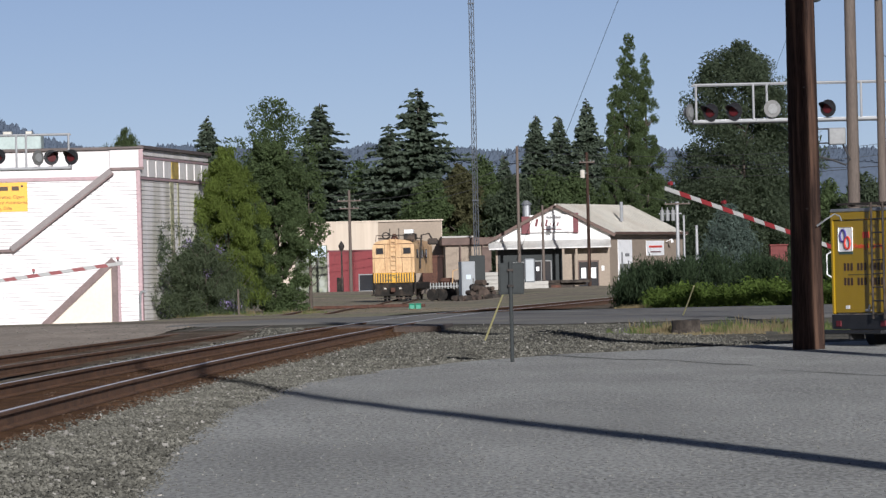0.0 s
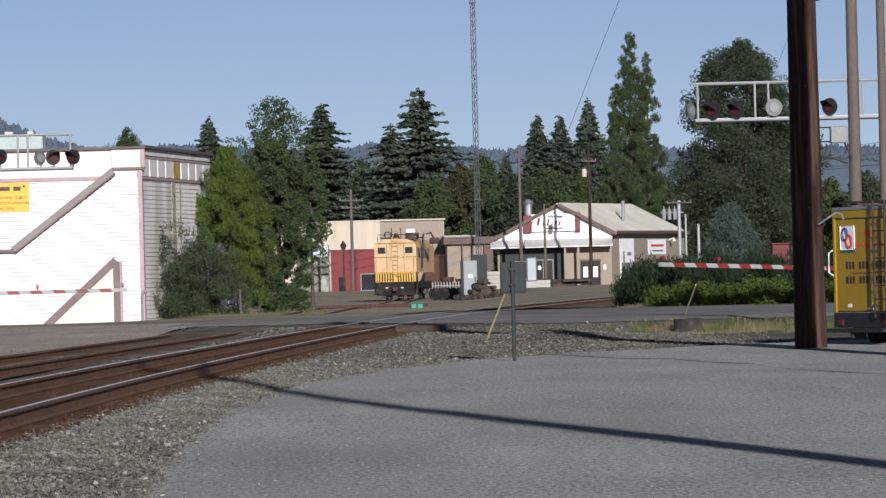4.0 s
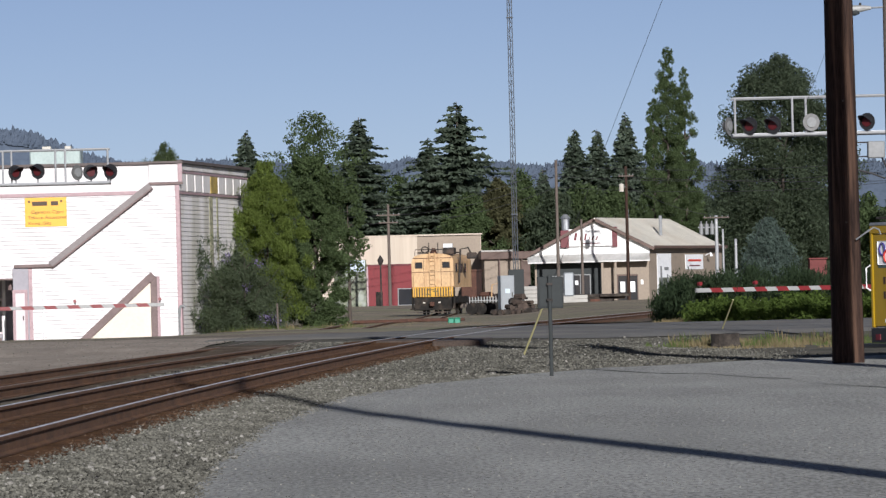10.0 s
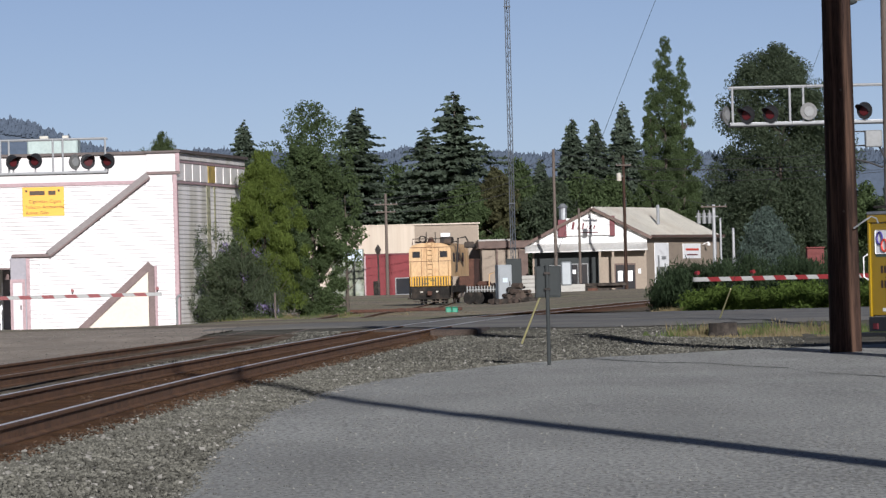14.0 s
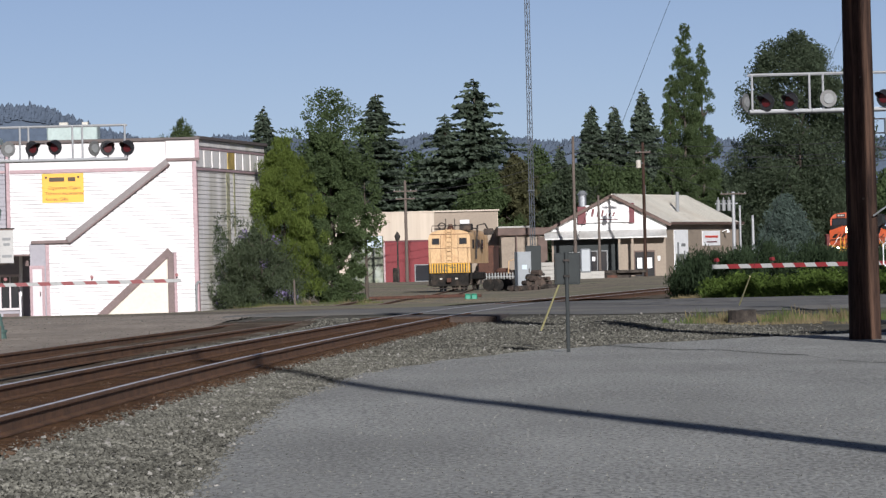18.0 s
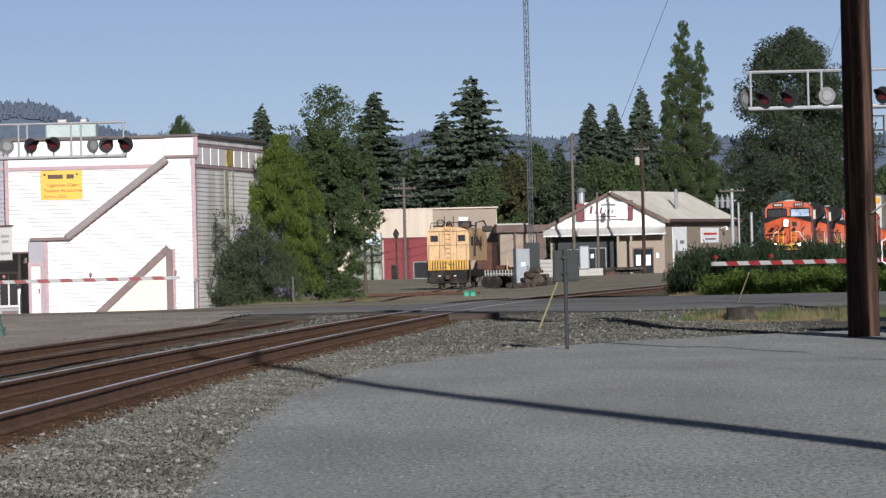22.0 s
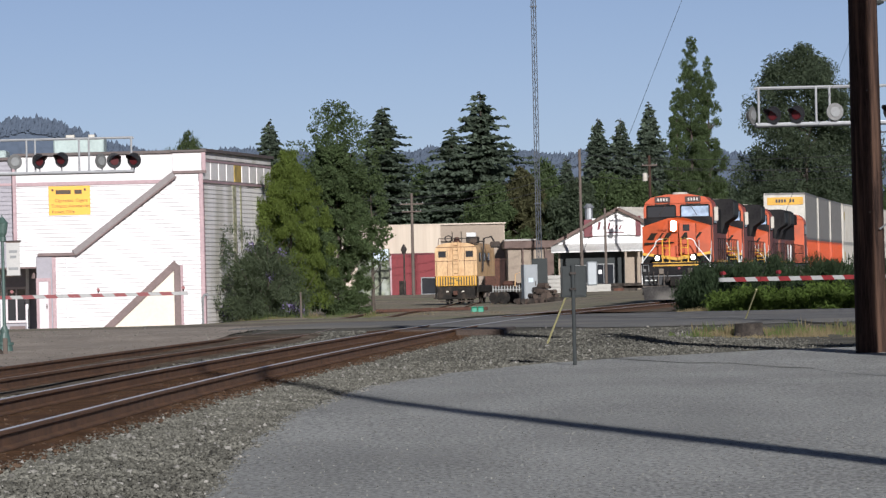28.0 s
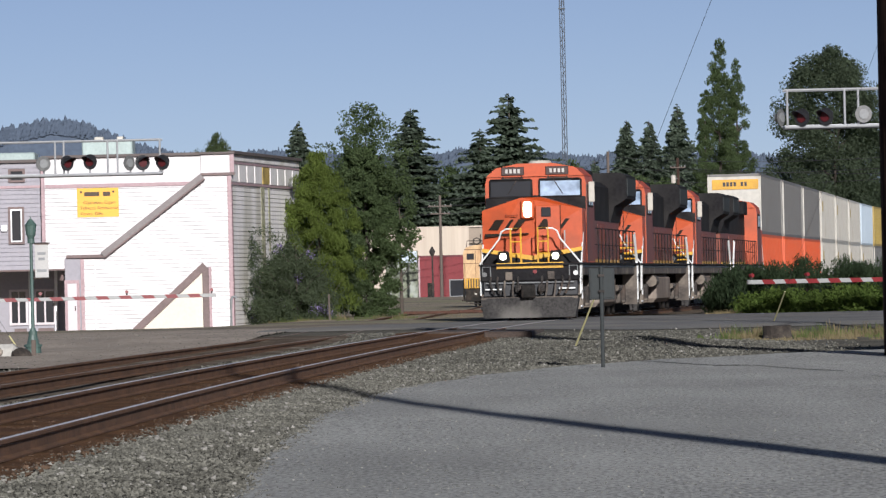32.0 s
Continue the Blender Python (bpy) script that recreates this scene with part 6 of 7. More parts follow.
broadleaf(-3.15, 202, -0.5, 7.4, 2.7, 5, "leaf_mid", "slender green birch-like tree with a loose top", 62000, 0.062, lambda f: 0.72 + 0.28 * math.sin(3.4 * f) if f < 0.6 else max(0.25, 0.96 - 1.1 * (f - 0.6)), trunk=0.12, clumps=340, low=0.03, grain=0.5, droop=0.5, wild=0.9)
broadleaf(-3.1, 202.6, -0.5, 9.2, 3.7, 6, "leaf_mid", "loose open crown of a young birch", 7800, 0.066, lambda f: 0.9 if f < 0.8 else max(0.2, 0.9 - 3 * (f - 0.8)), trunk=0.3, clumps=420, low=0.6, wild=1.1, grain=0.35, droop=0.3)
broadleaf(-1.75, 203, -0.5, 6.3, 1.9, 7, "leaf_mid", "thin young birch leaning over the yard", 5200, 0.066, lambda f: 0.6 + 0.4 * f, trunk=0.3, clumps=110, low=0.36, grain=0.6, droop=0.5)
b = base("stake", "pale wooden stake in the grass", "stake", pose(-4.4, 188, -0.5))
part("stick", rods(((0, 0, 0), (-0.02, 0, 1.35), 0.04), n=6), "pole_pale", b)
bl = leaf_cloud([(-7.4, 190.2, 0.1, 0.25), (-5.0, 189.8, 0.3, 0.3), (-4.6, 189.8, 0.2, 0.25), (-5.6, 189.7, 1.5, 0.2), (-6.3, 190, 2.6, 0.2), (-5.2, 190, 2.4, 0.15)], 0.085, 330, 9)
tagged(new("blossom", raw("blossom", bl[0].tolist(), bl[1].tolist(), "blossom")), "small lilac blossom spikes on the bush", "flowers", kind="stuff")
# the hedge at the street
def hedge(x0, x1, y0, y1, z0, z1, count, leaf, seed, material, label, name="hedge", lean=0.0, slim=0.42):
    rng = random.Random(seed)
    cs = []
    for k in range(620):
        x, y = x0 + (x1 - x0) * rng.random(), y0 + (y1 - y0) * rng.random()
        top = z1 * (0.82 + 0.25 * noise.noise((x * 0.9, y * 0.5, seed))) * (0.62 + 0.38 * ease(x0, x0 + 1.6, x))
        cs.append((x, y, z0 + (top - z0) * (rng.random() ** 0.55), 0.1 + 0.26 * rng.random()))
    h = base(name, label, "hedge", pose(0, 0, 0))
    o = new("foliage", crown_mesh("foliage", cs, leaf, count, seed, material, droop=lean, slim=slim))
    o.parent = h
    bm = bmesh.new()
    for k in range(14):
        x, y = x0 + (x1 - x0) * (k + 0.5) / 14, (y0 + y1) / 2
        add_rod(bm, (x, y, z0 - 0.2), (x + 0.2, y, z0 + (z1 - z0) * 0.5), 0.06, 0.03, n=5)
    part("stems", bm, "bark", h)
hedge(9.3, 23.0, 168.5, 176, -0.15, 1.74, 62000, 0.105, 21, "juniper", "dark juniper hedge along the street", lean=-2.0, slim=0.15)
hedge(10.0, 22.5, 160.5, 166, -0.12, 0.62, 26000, 0.085, 22, "ivy", "bright green ground ivy before the hedge", "ground_cover")
# middle distance
broadleaf(31.1, 400, -0.3, 6.7, 5.4, 30, "needle_blue", "round-topped blue spruce behind the hedge", 16000, 0.17, lambda f: 1.0 if f < 0.3 else max(0.08, 1.0 - 1.15 * (f - 0.3) ** 1.2), trunk=0.1, clumps=320, low=0.02, grain=0.5, droop=0.7, slim=0.25)
broadleaf(40.5, 500, -0.5, 25.2, 13.8, 31, "leaf_dark", "large dark maple behind the crossing", 95000, 0.165, lambda f: 1.0 if f < 0.5 else max(0.12, 1 - 0.92 * ((f - 0.5) / 0.5) ** 3.0), trunk=0.12, clumps=360, low=0.06, grain=0.55, wild=0.7)
POP = lambda f: 0.95 if f < 0.5 else max(0.22, 0.95 - 1.5 * (f - 0.5))
broadleaf(28.2, 490, -0.5, 25.5, 5.3, 32, "leaf_mid", "tall narrow poplar behind the cafe", 40000, 0.13, POP, trunk=0.1, clumps=300, low=0.04, grain=0.55, droop=-1.2, slim=0.3, wild=1.0)
broadleaf(26.7, 489, -0.5, 20.4, 3.4, 34, "leaf_mid", "shorter poplar leaning out beside the tall ones", 20000, 0.13, POP, trunk=0.1, clumps=200, low=0.04, grain=0.55, droop=-1.2, slim=0.3, wild=1.0)
broadleaf(30.0, 491, -0.5, 23.6, 4.2, 33, "leaf_mid", "tall narrow poplar beside its twin", 30000, 0.13, POP, trunk=0.1, clumps=260, low=0.04, grain=0.55, droop=-1.2, slim=0.3, wild=1.0)
for k, (x, top, w, kind) in enumerate(((8.0, 22.6, 25.0, "ragged"), (4.6, 18.6, 21.0, "ragged"), (-3.3, 21.1, 19.0, "slim"), (-16.3, 19.8, 15.0, "dense"), (21.5, 19.2, 12.5, "slim"), (24.1, 19.1, 12.5, "slim"), (27.4, 20.8, 13.5, "dense"), (-27.5, 16.0, 9.0, "dense"))):
    fir(x, 560, -0.5, top + 0.5, w, kind, "dark green conifer rising over the trees", k * 47)
for k, (x, tall, w, mt) in enumerate(((9.0, 12.6, 7.5, "leaf_mid"), (12.3, 14.2, 6.5, "leaf_brown"), (15.2, 13.3, 8.0, "leaf_mid"), (18.6, 12.8, 8.0, "leaf_dark"), (22.0, 13.4, 8.5, "leaf_mid"), (25.8, 12.9, 8.0, "leaf_mid"), (34.5, 12.5, 8.0, "leaf_dark"))):
    broadleaf(x, 548 + 3 * (k % 3), -0.5, tall, w, 60 + k, mt, "broad green tree behind the cafe", 14000, 0.23, trunk=0.12, clumps=220, low=0.03, grain=0.6, wild=0.7)
broadleaf(-25.6, 560, -0.5, 19.5, 5.0, 71, "pine", "bushy young pine top behind the shop", 22000, 0.2, lambda f: min(1.0, max(0.1, 6 * (1.02 - f))), trunk=0.2, clumps=300, low=0.3, grain=0.6, droop=-1.9, slim=0.16, wild=0.8)
rng = random.Random(77)
for k in range(44):
    x = -40 + (k % 22) * 3.6 + (1.8 if k >= 22 else 0) + rng.uniform(-1, 1)
    back = k >= 22
    tall = rng.uniform(13.0, 15.5) + (1.6 if back else -1.5) + (1.2 if 6 < x < 20 else 0) - (2.0 if x < -12 else 0)
    y = rng.uniform(600, 640) if back else rng.uniform(565, 595)
    if rng.random() < 0.2:
        fir(x, y, -0.5, tall * 1.08, tall * 0.75, rng.choice(("ragged", "dense", "top")), "dark conifer in the woods behind", rng.uniform(0, 360))
    else:
        broadleaf(x, y, -0.5, tall, tall * 0.62, 100 + k, rng.choice(("leaf_dark", "leaf_mid", "leaf_mid")), "broad green tree in the woods behind", 8000, 0.29, trunk=0.12, clumps=130, low=0.03, grain=0.7)
for k in range(18):
    x = 38 + (k % 9) * 4.0 + rng.uniform(-1, 1)
    broadleaf(x, rng.uniform(600, 640) + (30 if k > 8 else 0), -0.5, rng.uniform(11, 14.5), 8.5, 200 + k, rng.choice(("leaf_dark", "leaf_mid")), "broad green tree beyond the line", 6500, 0.29, trunk=0.12, clumps=110, low=0.04, grain=0.7)


def far_woods(name, y, x0, x1, top, seed, label, step):
    """A wooded ridge far off: a slope with rows of small conifer spires on its crest."""
    rng = np.random.default_rng(seed)
    vs, fs = [], []
    xs = np.arange(x0, x1, step)
    for x in xs:
        b = len(vs)
        vs += [(x, y, -5), (x, y + 60, top(x))]
    for i in range(len(xs) - 1):
        fs.append((2 * i, 2 * i + 2, 2 * i + 3, 2 * i + 1))
    for k in range(int((x1 - x0) / step * 40)):
        x = x0 + (x1 - x0) * rng.random()
        q = 1.0 - 0.07 * rng.random() ** 1.5
        z, yy = top(x) * q, y + 60 * q - 2
        hh = (0.8 + 4.0 * rng.random() ** 3) * (1.0 if q > 0.95 else 0.12)
        w = 0.7 + 0.16 * hh + 0.9 * rng.random()
        m = len(vs)
        for j in range(5):
            a = j * 1.2566
            vs.append((x + w * math.cos(a), yy + w * math.sin(a), z - 2))
        sh = 0.35 + 0.5 * rng.random()
        for j in range(5):
            a = j * 1.2566 + 0.6
            vs.append((x + w * sh * math.cos(a), yy + w * sh * math.sin(a), z + hh * (0.3 + 0.35 * rng.random())))
        vs.append((x + 0.3 * rng.normal(), yy, z + hh))
        for j in range(5):
            i = (j + 1) % 5
            fs += [(m + j, m + i, m + 5 + i, m + 5 + j), (m + 5 + j, m + 5 + i, m + 10)]
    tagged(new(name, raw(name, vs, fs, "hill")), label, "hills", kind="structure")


far_woods("backdrop", 3000, -420, 420, lambda x: 80.9 - 0.022 * x + 1.5 * math.sin(x * 0.05) + 22 * math.exp(-((x + 246) / 49) ** 2) + 4 * noise.noise((x * 0.03, 0, 0)), 5, "wooded hills on the horizon, blue haze painted in their colour", 5.0)
grass_patch("dry_grass", [(6.2, 8.6, 106.2, 109, 1.0), (7.6, 10.6, 106, 112, 0.9), (6.6, 9.6, 103.6, 105.6, 0.6), (6.4, 10.5, 106.5, 112, 1.0), (-6, 1.5, 196, 225, 0.5), (-7.5, -1.0, 187, 190, 0.9), (-3, 3.5, 186, 196, 0.5), (8.8, 11.5, 163, 167, 0.6), (-7, 0, 176, 186, 0.35)], 15000, 0.26, 12, "straw", "dry straw-coloured grass tufts")
grass_patch("green_weeds", [(5.6, 8.0, 106, 109, 1.0), (7.8, 10.8, 105, 110, 0.9), (-8.2, -1.0, 187.5, 190, 1.0), (-4, -1, 176, 188, 0.4)], 7500, 0.28, 13, "grass", "thin green weeds")


# ---- things about the crossing ----
def build_truck():
    """A yellow service truck, its back turned half towards the camera; local -y is its back."""
    h = base("service_truck", "yellow box-bodied service truck parked by the pole", "truck", pose(9.01, 85.9, -0.345, 0, 0, -62))
    W, H0, H1, L = 0.93, 0.69, 2.49, 4.2
    part("box_body", boxes((-W, W, 0.03, L, H0, H1), bevel=0.03), "white", h, "white box body sides")
    fr = part("rear_frame", boxes((-W, -W + 0.07, -0.03, 0.06, H0, H1), (W - 0.07, W, -0.03, 0.06, H0, H1), (-W, W, -0.035, 0.06, H1 - 0.13, H1), bevel=0.01), "truck_yellow", h, "yellow rear frame")
    d = part("rear_door", boxes((-W + 0.07, W - 0.07, -0.005, 0.04, H0 + 0.02, H1 - 0.14), bevel=0.006), "truck_yellow", h, "yellow rear door")
    part("roof_cap", boxes((-W - 0.01, W + 0.01, -0.04, L, H1, H1 + 0.07), bevel=0.02), "galv", h)
    part("roof_rack", boxes((-W + 0.1, W - 0.1, 0.05, 0.15, H1 + 0.13, H1 + 0.17), (-W + 0.1, W - 0.1, 1.5, 1.6, H1 + 0.13, H1 + 0.17), (-0.5, -0.46, 0.05, 3.6, H1 + 0.1, H1 + 0.13), (0.46, 0.5, 0.05, 3.6, H1 + 0.1, H1 + 0.13)), "iron", h)
    # emblem and print: the name and the phone lines stay plain bars
    e = part("emblem", boxes((-0.7, -0.26, -0.014, -0.005, 1.8, 2.23), bevel=0.02), "white", d, "white emblem square")
    ring = lambda x, z, r: [(x + r * math.cos(k * math.pi / 8), -0.022, z + 1.25 * r * math.sin(k * math.pi / 8)) for k in range(17)]
    part("emblem_ring", polyline(ring(-0.55, 2.08, 0.085), 0.018, 6), "purple_ink", e, "dark blue ring")
    part("emblem_ring", polyline(ring(-0.41, 1.95, 0.085), 0.018, 6), "red_ink", e, "red ring")
    part("emblem_base", boxes((-0.7, -0.26, -0.012, -0.005, 1.75, 1.795)), "lamp_green", e)
    part("name_bar", boxes((0.06, 0.26, -0.012, -0.005, 2.03, 2.14)), "red_ink", d)
    words("Heating & Cooling", 0.125, d, "lettering", "red_ink", pose(0.22, -0.006, 1.89))
    part("print_line", boxes((-0.42, 0.5, -0.012, -0.005, 1.378, 1.393)), "dark_ink", d)
    for z in (1.2, 1.46):
        for k in (0, 1, 2, 4, 5, 6, 8, 9, 10, 11):
            part("print_bar", boxes((-0.55 + k * 0.105, -0.55 + k * 0.105 + 0.062, -0.012, -0.005, z, z + 0.13)), "maroon_ink", d)
    part("small_plate", boxes((-0.52, -0.4, -0.012, -0.005, 0.78, 0.84)), "white", d)
    part("latch", rods(((0.18, -0.05, 0.75), (0.32, -0.05, 0.75), 0.025), ((0.25, -0.05, 0.75), (0.25, -0.02, 0.85), 0.02)), "galv", d, "bright door latch")
    lad = part("ladder", rods(((0.5, -0.12, 0.6), (0.5, -0.12, H1 + 0.16), 0.022), ((0.86, -0.12, 0.6), (0.86, -0.12, H1 + 0.16), 0.022), n=6), "iron", h, "dark rear ladder")
    for k in range(8):
        part("rung", rods(((0.5, -0.12, 0.68 + k * 0.24), (0.86, -0.12, 0.68 + k * 0.24), 0.014), n=5), "iron", lad)
    for s in (-1, 1):
        part("grab_handle", polyline([(s * (W + 0.0), -0.03, 1.35), (s * (W + 0.09), -0.06, 1.4), (s * (W + 0.09), -0.06, 1.75), (s * W, -0.03, 1.8)], 0.016), "white", h)
        part("tail_lamp", boxes((s * 0.7 - 0.07, s * 0.7 + 0.07, -0.06, -0.02, 0.47, 0.57)), "maroon", h)
    part("chassis_beam", boxes((-W, W, -0.04, 0.06, 0.42, 0.68), (-0.4, -0.3, 0, L, 0.4, 0.62), (0.3, 0.4, 0, L, 0.4, 0.62)), "black", h)
    part("bumper", boxes((-W - 0.12, W + 0.12, -0.34, -0.02, 0.34, 0.41), bevel=0.015), "black", h)
    part("tow_hitch", boxes((-0.04, 0.04, -0.3, 0.0, 0.24, 0.34), bevel=0.01), "rubber", h)
    for y in (1.0, 5.3):
        for s in (-1, 1):
            x0, x1 = sorted((s * (W - 0.3), s * (W - 0.02)))
            w = part("wheel", rods(((x0, y, 0.36), (x1, y, 0.36), 0.36), n=22), "rubber", h, "black tyre")
            part("rim", rods(((s * (W - 0.03), y, 0.36), (s * (W + 0.0), y, 0.36), 0.2), n=14), "galv", w)
    part("truck_cab", boxes((-0.85, 0.85, L + 0.1, L + 1.5, 0.5, 1.95), (-0.85, 0.85, L + 1.5, L + 2.4, 0.5, 1.2), bevel=0.12), "white", h, "white driver's cab")
    part("windscreen", boxes((-0.75, 0.75, L + 1.5, L + 1.52, 1.25, 1.85)), "dark_glass", h)


def build_signal_case():
    h = base("signal_case", "grey steel control case on a thin post", "control box", pose(2.6, 80, -0.32))
    part("post", rods(((0, 0, 0), (0, 0, 1.72), 0.032), n=8), "box_grey", h)
    part("case", boxes((-0.2, 0.22, 0.04, 0.18, 1.18, 1.7), bevel=0.012), "box_grey", h)
    part("door_lip", boxes((-0.17, 0.19, 0.03, 0.042, 1.21, 1.67), bevel=0.004), "box_grey", h)
    part("hinge", rods(((-0.19, 0.03, 1.25), (-0.19, 0.03, 1.35), 0.01), ((-0.19, 0.03, 1.5), (-0.19, 0.03, 1.6), 0.01), n=5), "iron", h)
    part("clamp", boxes((-0.05, 0.05, -0.036, 0.04, 1.3, 1.34), (-0.05, 0.05, -0.036, 0.04, 1.56, 1.6)), "iron", h)


def build_stump():
    h = base("tree_stump", "old grey cut log stump in the weeds", "stump", pose(7.25, 106, -0.26))
    bm = bmesh.new()
    n = 18
    rings = []
    for j, (r, z) in enumerate(((0.33, 0.0), (0.32, 0.1), (0.31, 0.24), (0.3, 0.36))):
        rings.append([bm.verts.new(((r + 0.05 * noise.noise((i * 0.9, j * 0.4, 2))) * math.cos(i * 6.2832 / n), (r + 0.05 * noise.noise((i * 0.9, j * 0.4, 2))) * math.sin(i * 6.2832 / n), z + 0.03 * noise.noise((i * 0.6, j, 5)))) for i in range(n)])
    for a, b2 in zip(rings, rings[1:]):
        for i in range(n):
            bm.faces.new((a[i], a[(i + 1) % n], b2[(i + 1) % n], b2[i]))
    bm.faces.new(rings[-1])
    part("wood", bm, "stump", h)
    for k in range(4):
        a = k * 1.7 + 0.4
        part("root", rods(((0.3 * math.cos(a), 0.3 * math.sin(a), 0.1), (0.45 * math.cos(a), 0.45 * math.sin(a), 0.0), 0.08, 0.04), n=7), "stump", h)


def build_street_lamp():
    h = base("street_lamp", "green ornamental street lamp with a hanging banner", "street lamp", pose(-9.12, 108, -0.22))
    part("foot", rods(((0, 0, 0), (0, 0, 0.2), 0.19, 0.17), ((0, 0, 0.2), (0, 0, 0.26), 0.2), ((0, 0, 0.26), (0, 0, 0.62), 0.14, 0.06), n=14), "lamp_green", h)
    part("shaft", rods(((0, 0, 0.5), (0, 0, 2.55), 0.042, 0.034), n=12), "lamp_green", h)
    part("collar", rods(((0, 0, 2.5), (0, 0, 2.6), 0.08), ((0, 0, 0.48), (0, 0, 0.55), 0.1), n=12), "lamp_green", h)
    l = part("lantern", rods(((0, 0, 2.6), (0, 0, 2.68), 0.06, 0.1), ((0, 0, 2.68), (0, 0, 2.9), 0.1, 0.13), ((0, 0, 2.9), (0, 0, 3.04), 0.14, 0.03), n=12), "lamp_green", h)
    part("finial", rods(((0, 0, 3.04), (0, 0, 3.1), 0.02, 0.008), n=6), "lamp_green", l)
    for z in (1.72, 2.5):
        part("banner_arm", rods(((0.03, 0, z), (0.42, 0, z), 0.015)), "iron", h)
    b = part("banner", boxes((0.08, 0.38, -0.006, 0.006, 1.74, 2.49)), "banner_white", h, "white cloth banner with grey print")
    part("hem", boxes((0.075, 0.385, -0.01, 0.01, 2.465, 2.5)), "brown", b, "dark top hem")
    for x0, x1, z0, z1 in ((0.14, 0.32, 2.24, 2.3), (0.16, 0.3, 2.12, 2.18), (0.12, 0.34, 1.86, 1.92)):
        part("print_bar", boxes((x0, x1, -0.012, -0.007, z0, z1)), "dull_grey", b)
    p = base("planter", "low tan stone slab at the foot of the lamp", "planter", pose(-9.6, 105, -0.27))
    part("stone", boxes((-0.5, 0.4, -0.3, 0.3, 0, 0.36), bevel=0.09), "concrete", p)
    part("rubble", boxes((-0.4, 0.1, -0.5, -0.2, 0.1, 0.3), bevel=0.07), "lot_dirt", p)
    k = base("boulder", "dark weathered boulder beside the stone slab", "boulder", pose(-9.08, 104.6, -0.3))
    bm = bmesh.new()
    bmesh.ops.create_icosphere(bm, subdivisions=2, radius=0.22, matrix=Matrix.Diagonal((1.1, 0.9, 0.8, 1.0)))
    for v in bm.verts:
        v.co *= 1.0 + 0.22 * noise.noise(v.co * 5.0)
        v.co.z += 0.14
    part("stone", bm, "stump", k)
    k = base("marker_post", "short pale wooden post by the boulder", "post", pose(-8.84, 104.8, -0.3))
    part("stick", boxes((-0.05, 0.05, -0.05, 0.05, 0, 0.47), bevel=0.015), "pole_pale", k)


def build_rail_machine():
    """The old yellow machine that stands on the side track, its end towards the camera (local -y)."""
    X, Y = 2.95, 345
    h = base("maintenance_vehicle", "faded yellow railway maintenance vehicle on the side track", "rail vehicle", pose(X, Y, -0.5, 0, 0, -9))
    bm = bmesh.new()
    out = [(-1.5, 1.9), (1.5, 1.9), (1.5, 3.75), (1.43, 3.98), (1.25, 4.16), (0.8, 4.28), (0, 4.34), (-0.8, 4.28), (-1.25, 4.16), (-1.43, 3.98), (-1.5, 3.75)]
    add_prism(bm, out, "y", 0.0, 9.0)
    b = part("body", bm, "amber", h, "amber-yellow body")
    for s in (-1, 1):
        w = part("end_window", boxes((s * 0.98 - 0.27, s * 0.98 + 0.27, -0.03, 0.01, 3.28, 3.72), bevel=0.01), "iron", b)
        part("pane", boxes((s * 0.98 - 0.21, s * 0.98 + 0.21, -0.045, -0.03, 3.33, 3.67)), "dark_glass", w)
        for y in (1.0, 3.2, 5.4):
            sw = part("side_window", boxes((s * 1.5 - 0.02, s * 1.5 + 0.02, y, y + 0.9, 2.95, 3.6)), "iron", b)
            part("pane", boxes((s * 1.52 - 0.01, s * 1.52 + 0.01, y + 0.08, y + 0.82, 3.02, 3.53)), "dark_glass", sw)
        part("grab_rail", rods(((s * 1.35, -0.12, 1.3), (s * 1.35, -0.12, 3.0), 0.03)), "amber", h)
    lad = part("end_ladder", rods(((-0.2, -0.1, 2.0), (-0.2, -0.1, 4.4), 0.03), ((0.2, -0.1, 2.0), (0.2, -0.1, 4.4), 0.03)), "amber", h)
    for k in range(7):
        part("rung", rods(((-0.2, -0.1, 2.15 + k * 0.33), (0.2, -0.1, 2.15 + k * 0.33), 0.022)), "amber", lad)
    bp = part("buffer_panel", boxes((-1.45, 1.45, -0.12, 0.05, 1.25, 1.95), bevel=0.02), "yellow", h, "yellow end panel with black bars")
    for k in range(-7, 8):
        if k:
            part("bar", boxes((k * 0.19 - 0.04, k * 0.19 + 0.04, -0.135, -0.12, 1.28, 1.9)), "black", bp)
    part("scrawl", boxes((-0.5, -0.1, -0.14, -0.12, 1.4, 1.48), (0.0, 0.45, -0.14, -0.12, 1.6, 1.68), (-0.4, 0.1, -0.14, -0.12, 1.74, 1.8), bevel=0.0), "dark_ink", bp)
    part("underframe", boxes((-1.3, 1.3, 0.0, 9.0, 0.75, 1.25), bevel=0.05), "wagon_dark", h)
    for s in (-1, 1):
        part("roof_pipe", rods(((s * 1.1, 0.4, 4.4), (s * 1.2, 6.0, 4.4), 0.05), n=6), "iron", h)
        part("door_seam", boxes((s * 0.62 - 0.012, s * 0.62 + 0.012, -0.02, 0.0, 2.0, 3.95)), "rust", h)
        part("side_step", boxes((s * 1.45 - 0.2, s * 1.45 + 0.1, -0.1, 0.3, 0.35, 0.45), (s * 1.5 - 0.06, s * 1.5 + 0.06, 0.1, 0.2, 0.4, 1.9)), "wagon_dark", h)
    part("seam_strip", boxes((-1.5, 1.5, -0.025, 0.0, 3.0, 3.03), (-1.4, 1.4, -0.025, 0.0, 3.98, 4.02)), "rust", h)
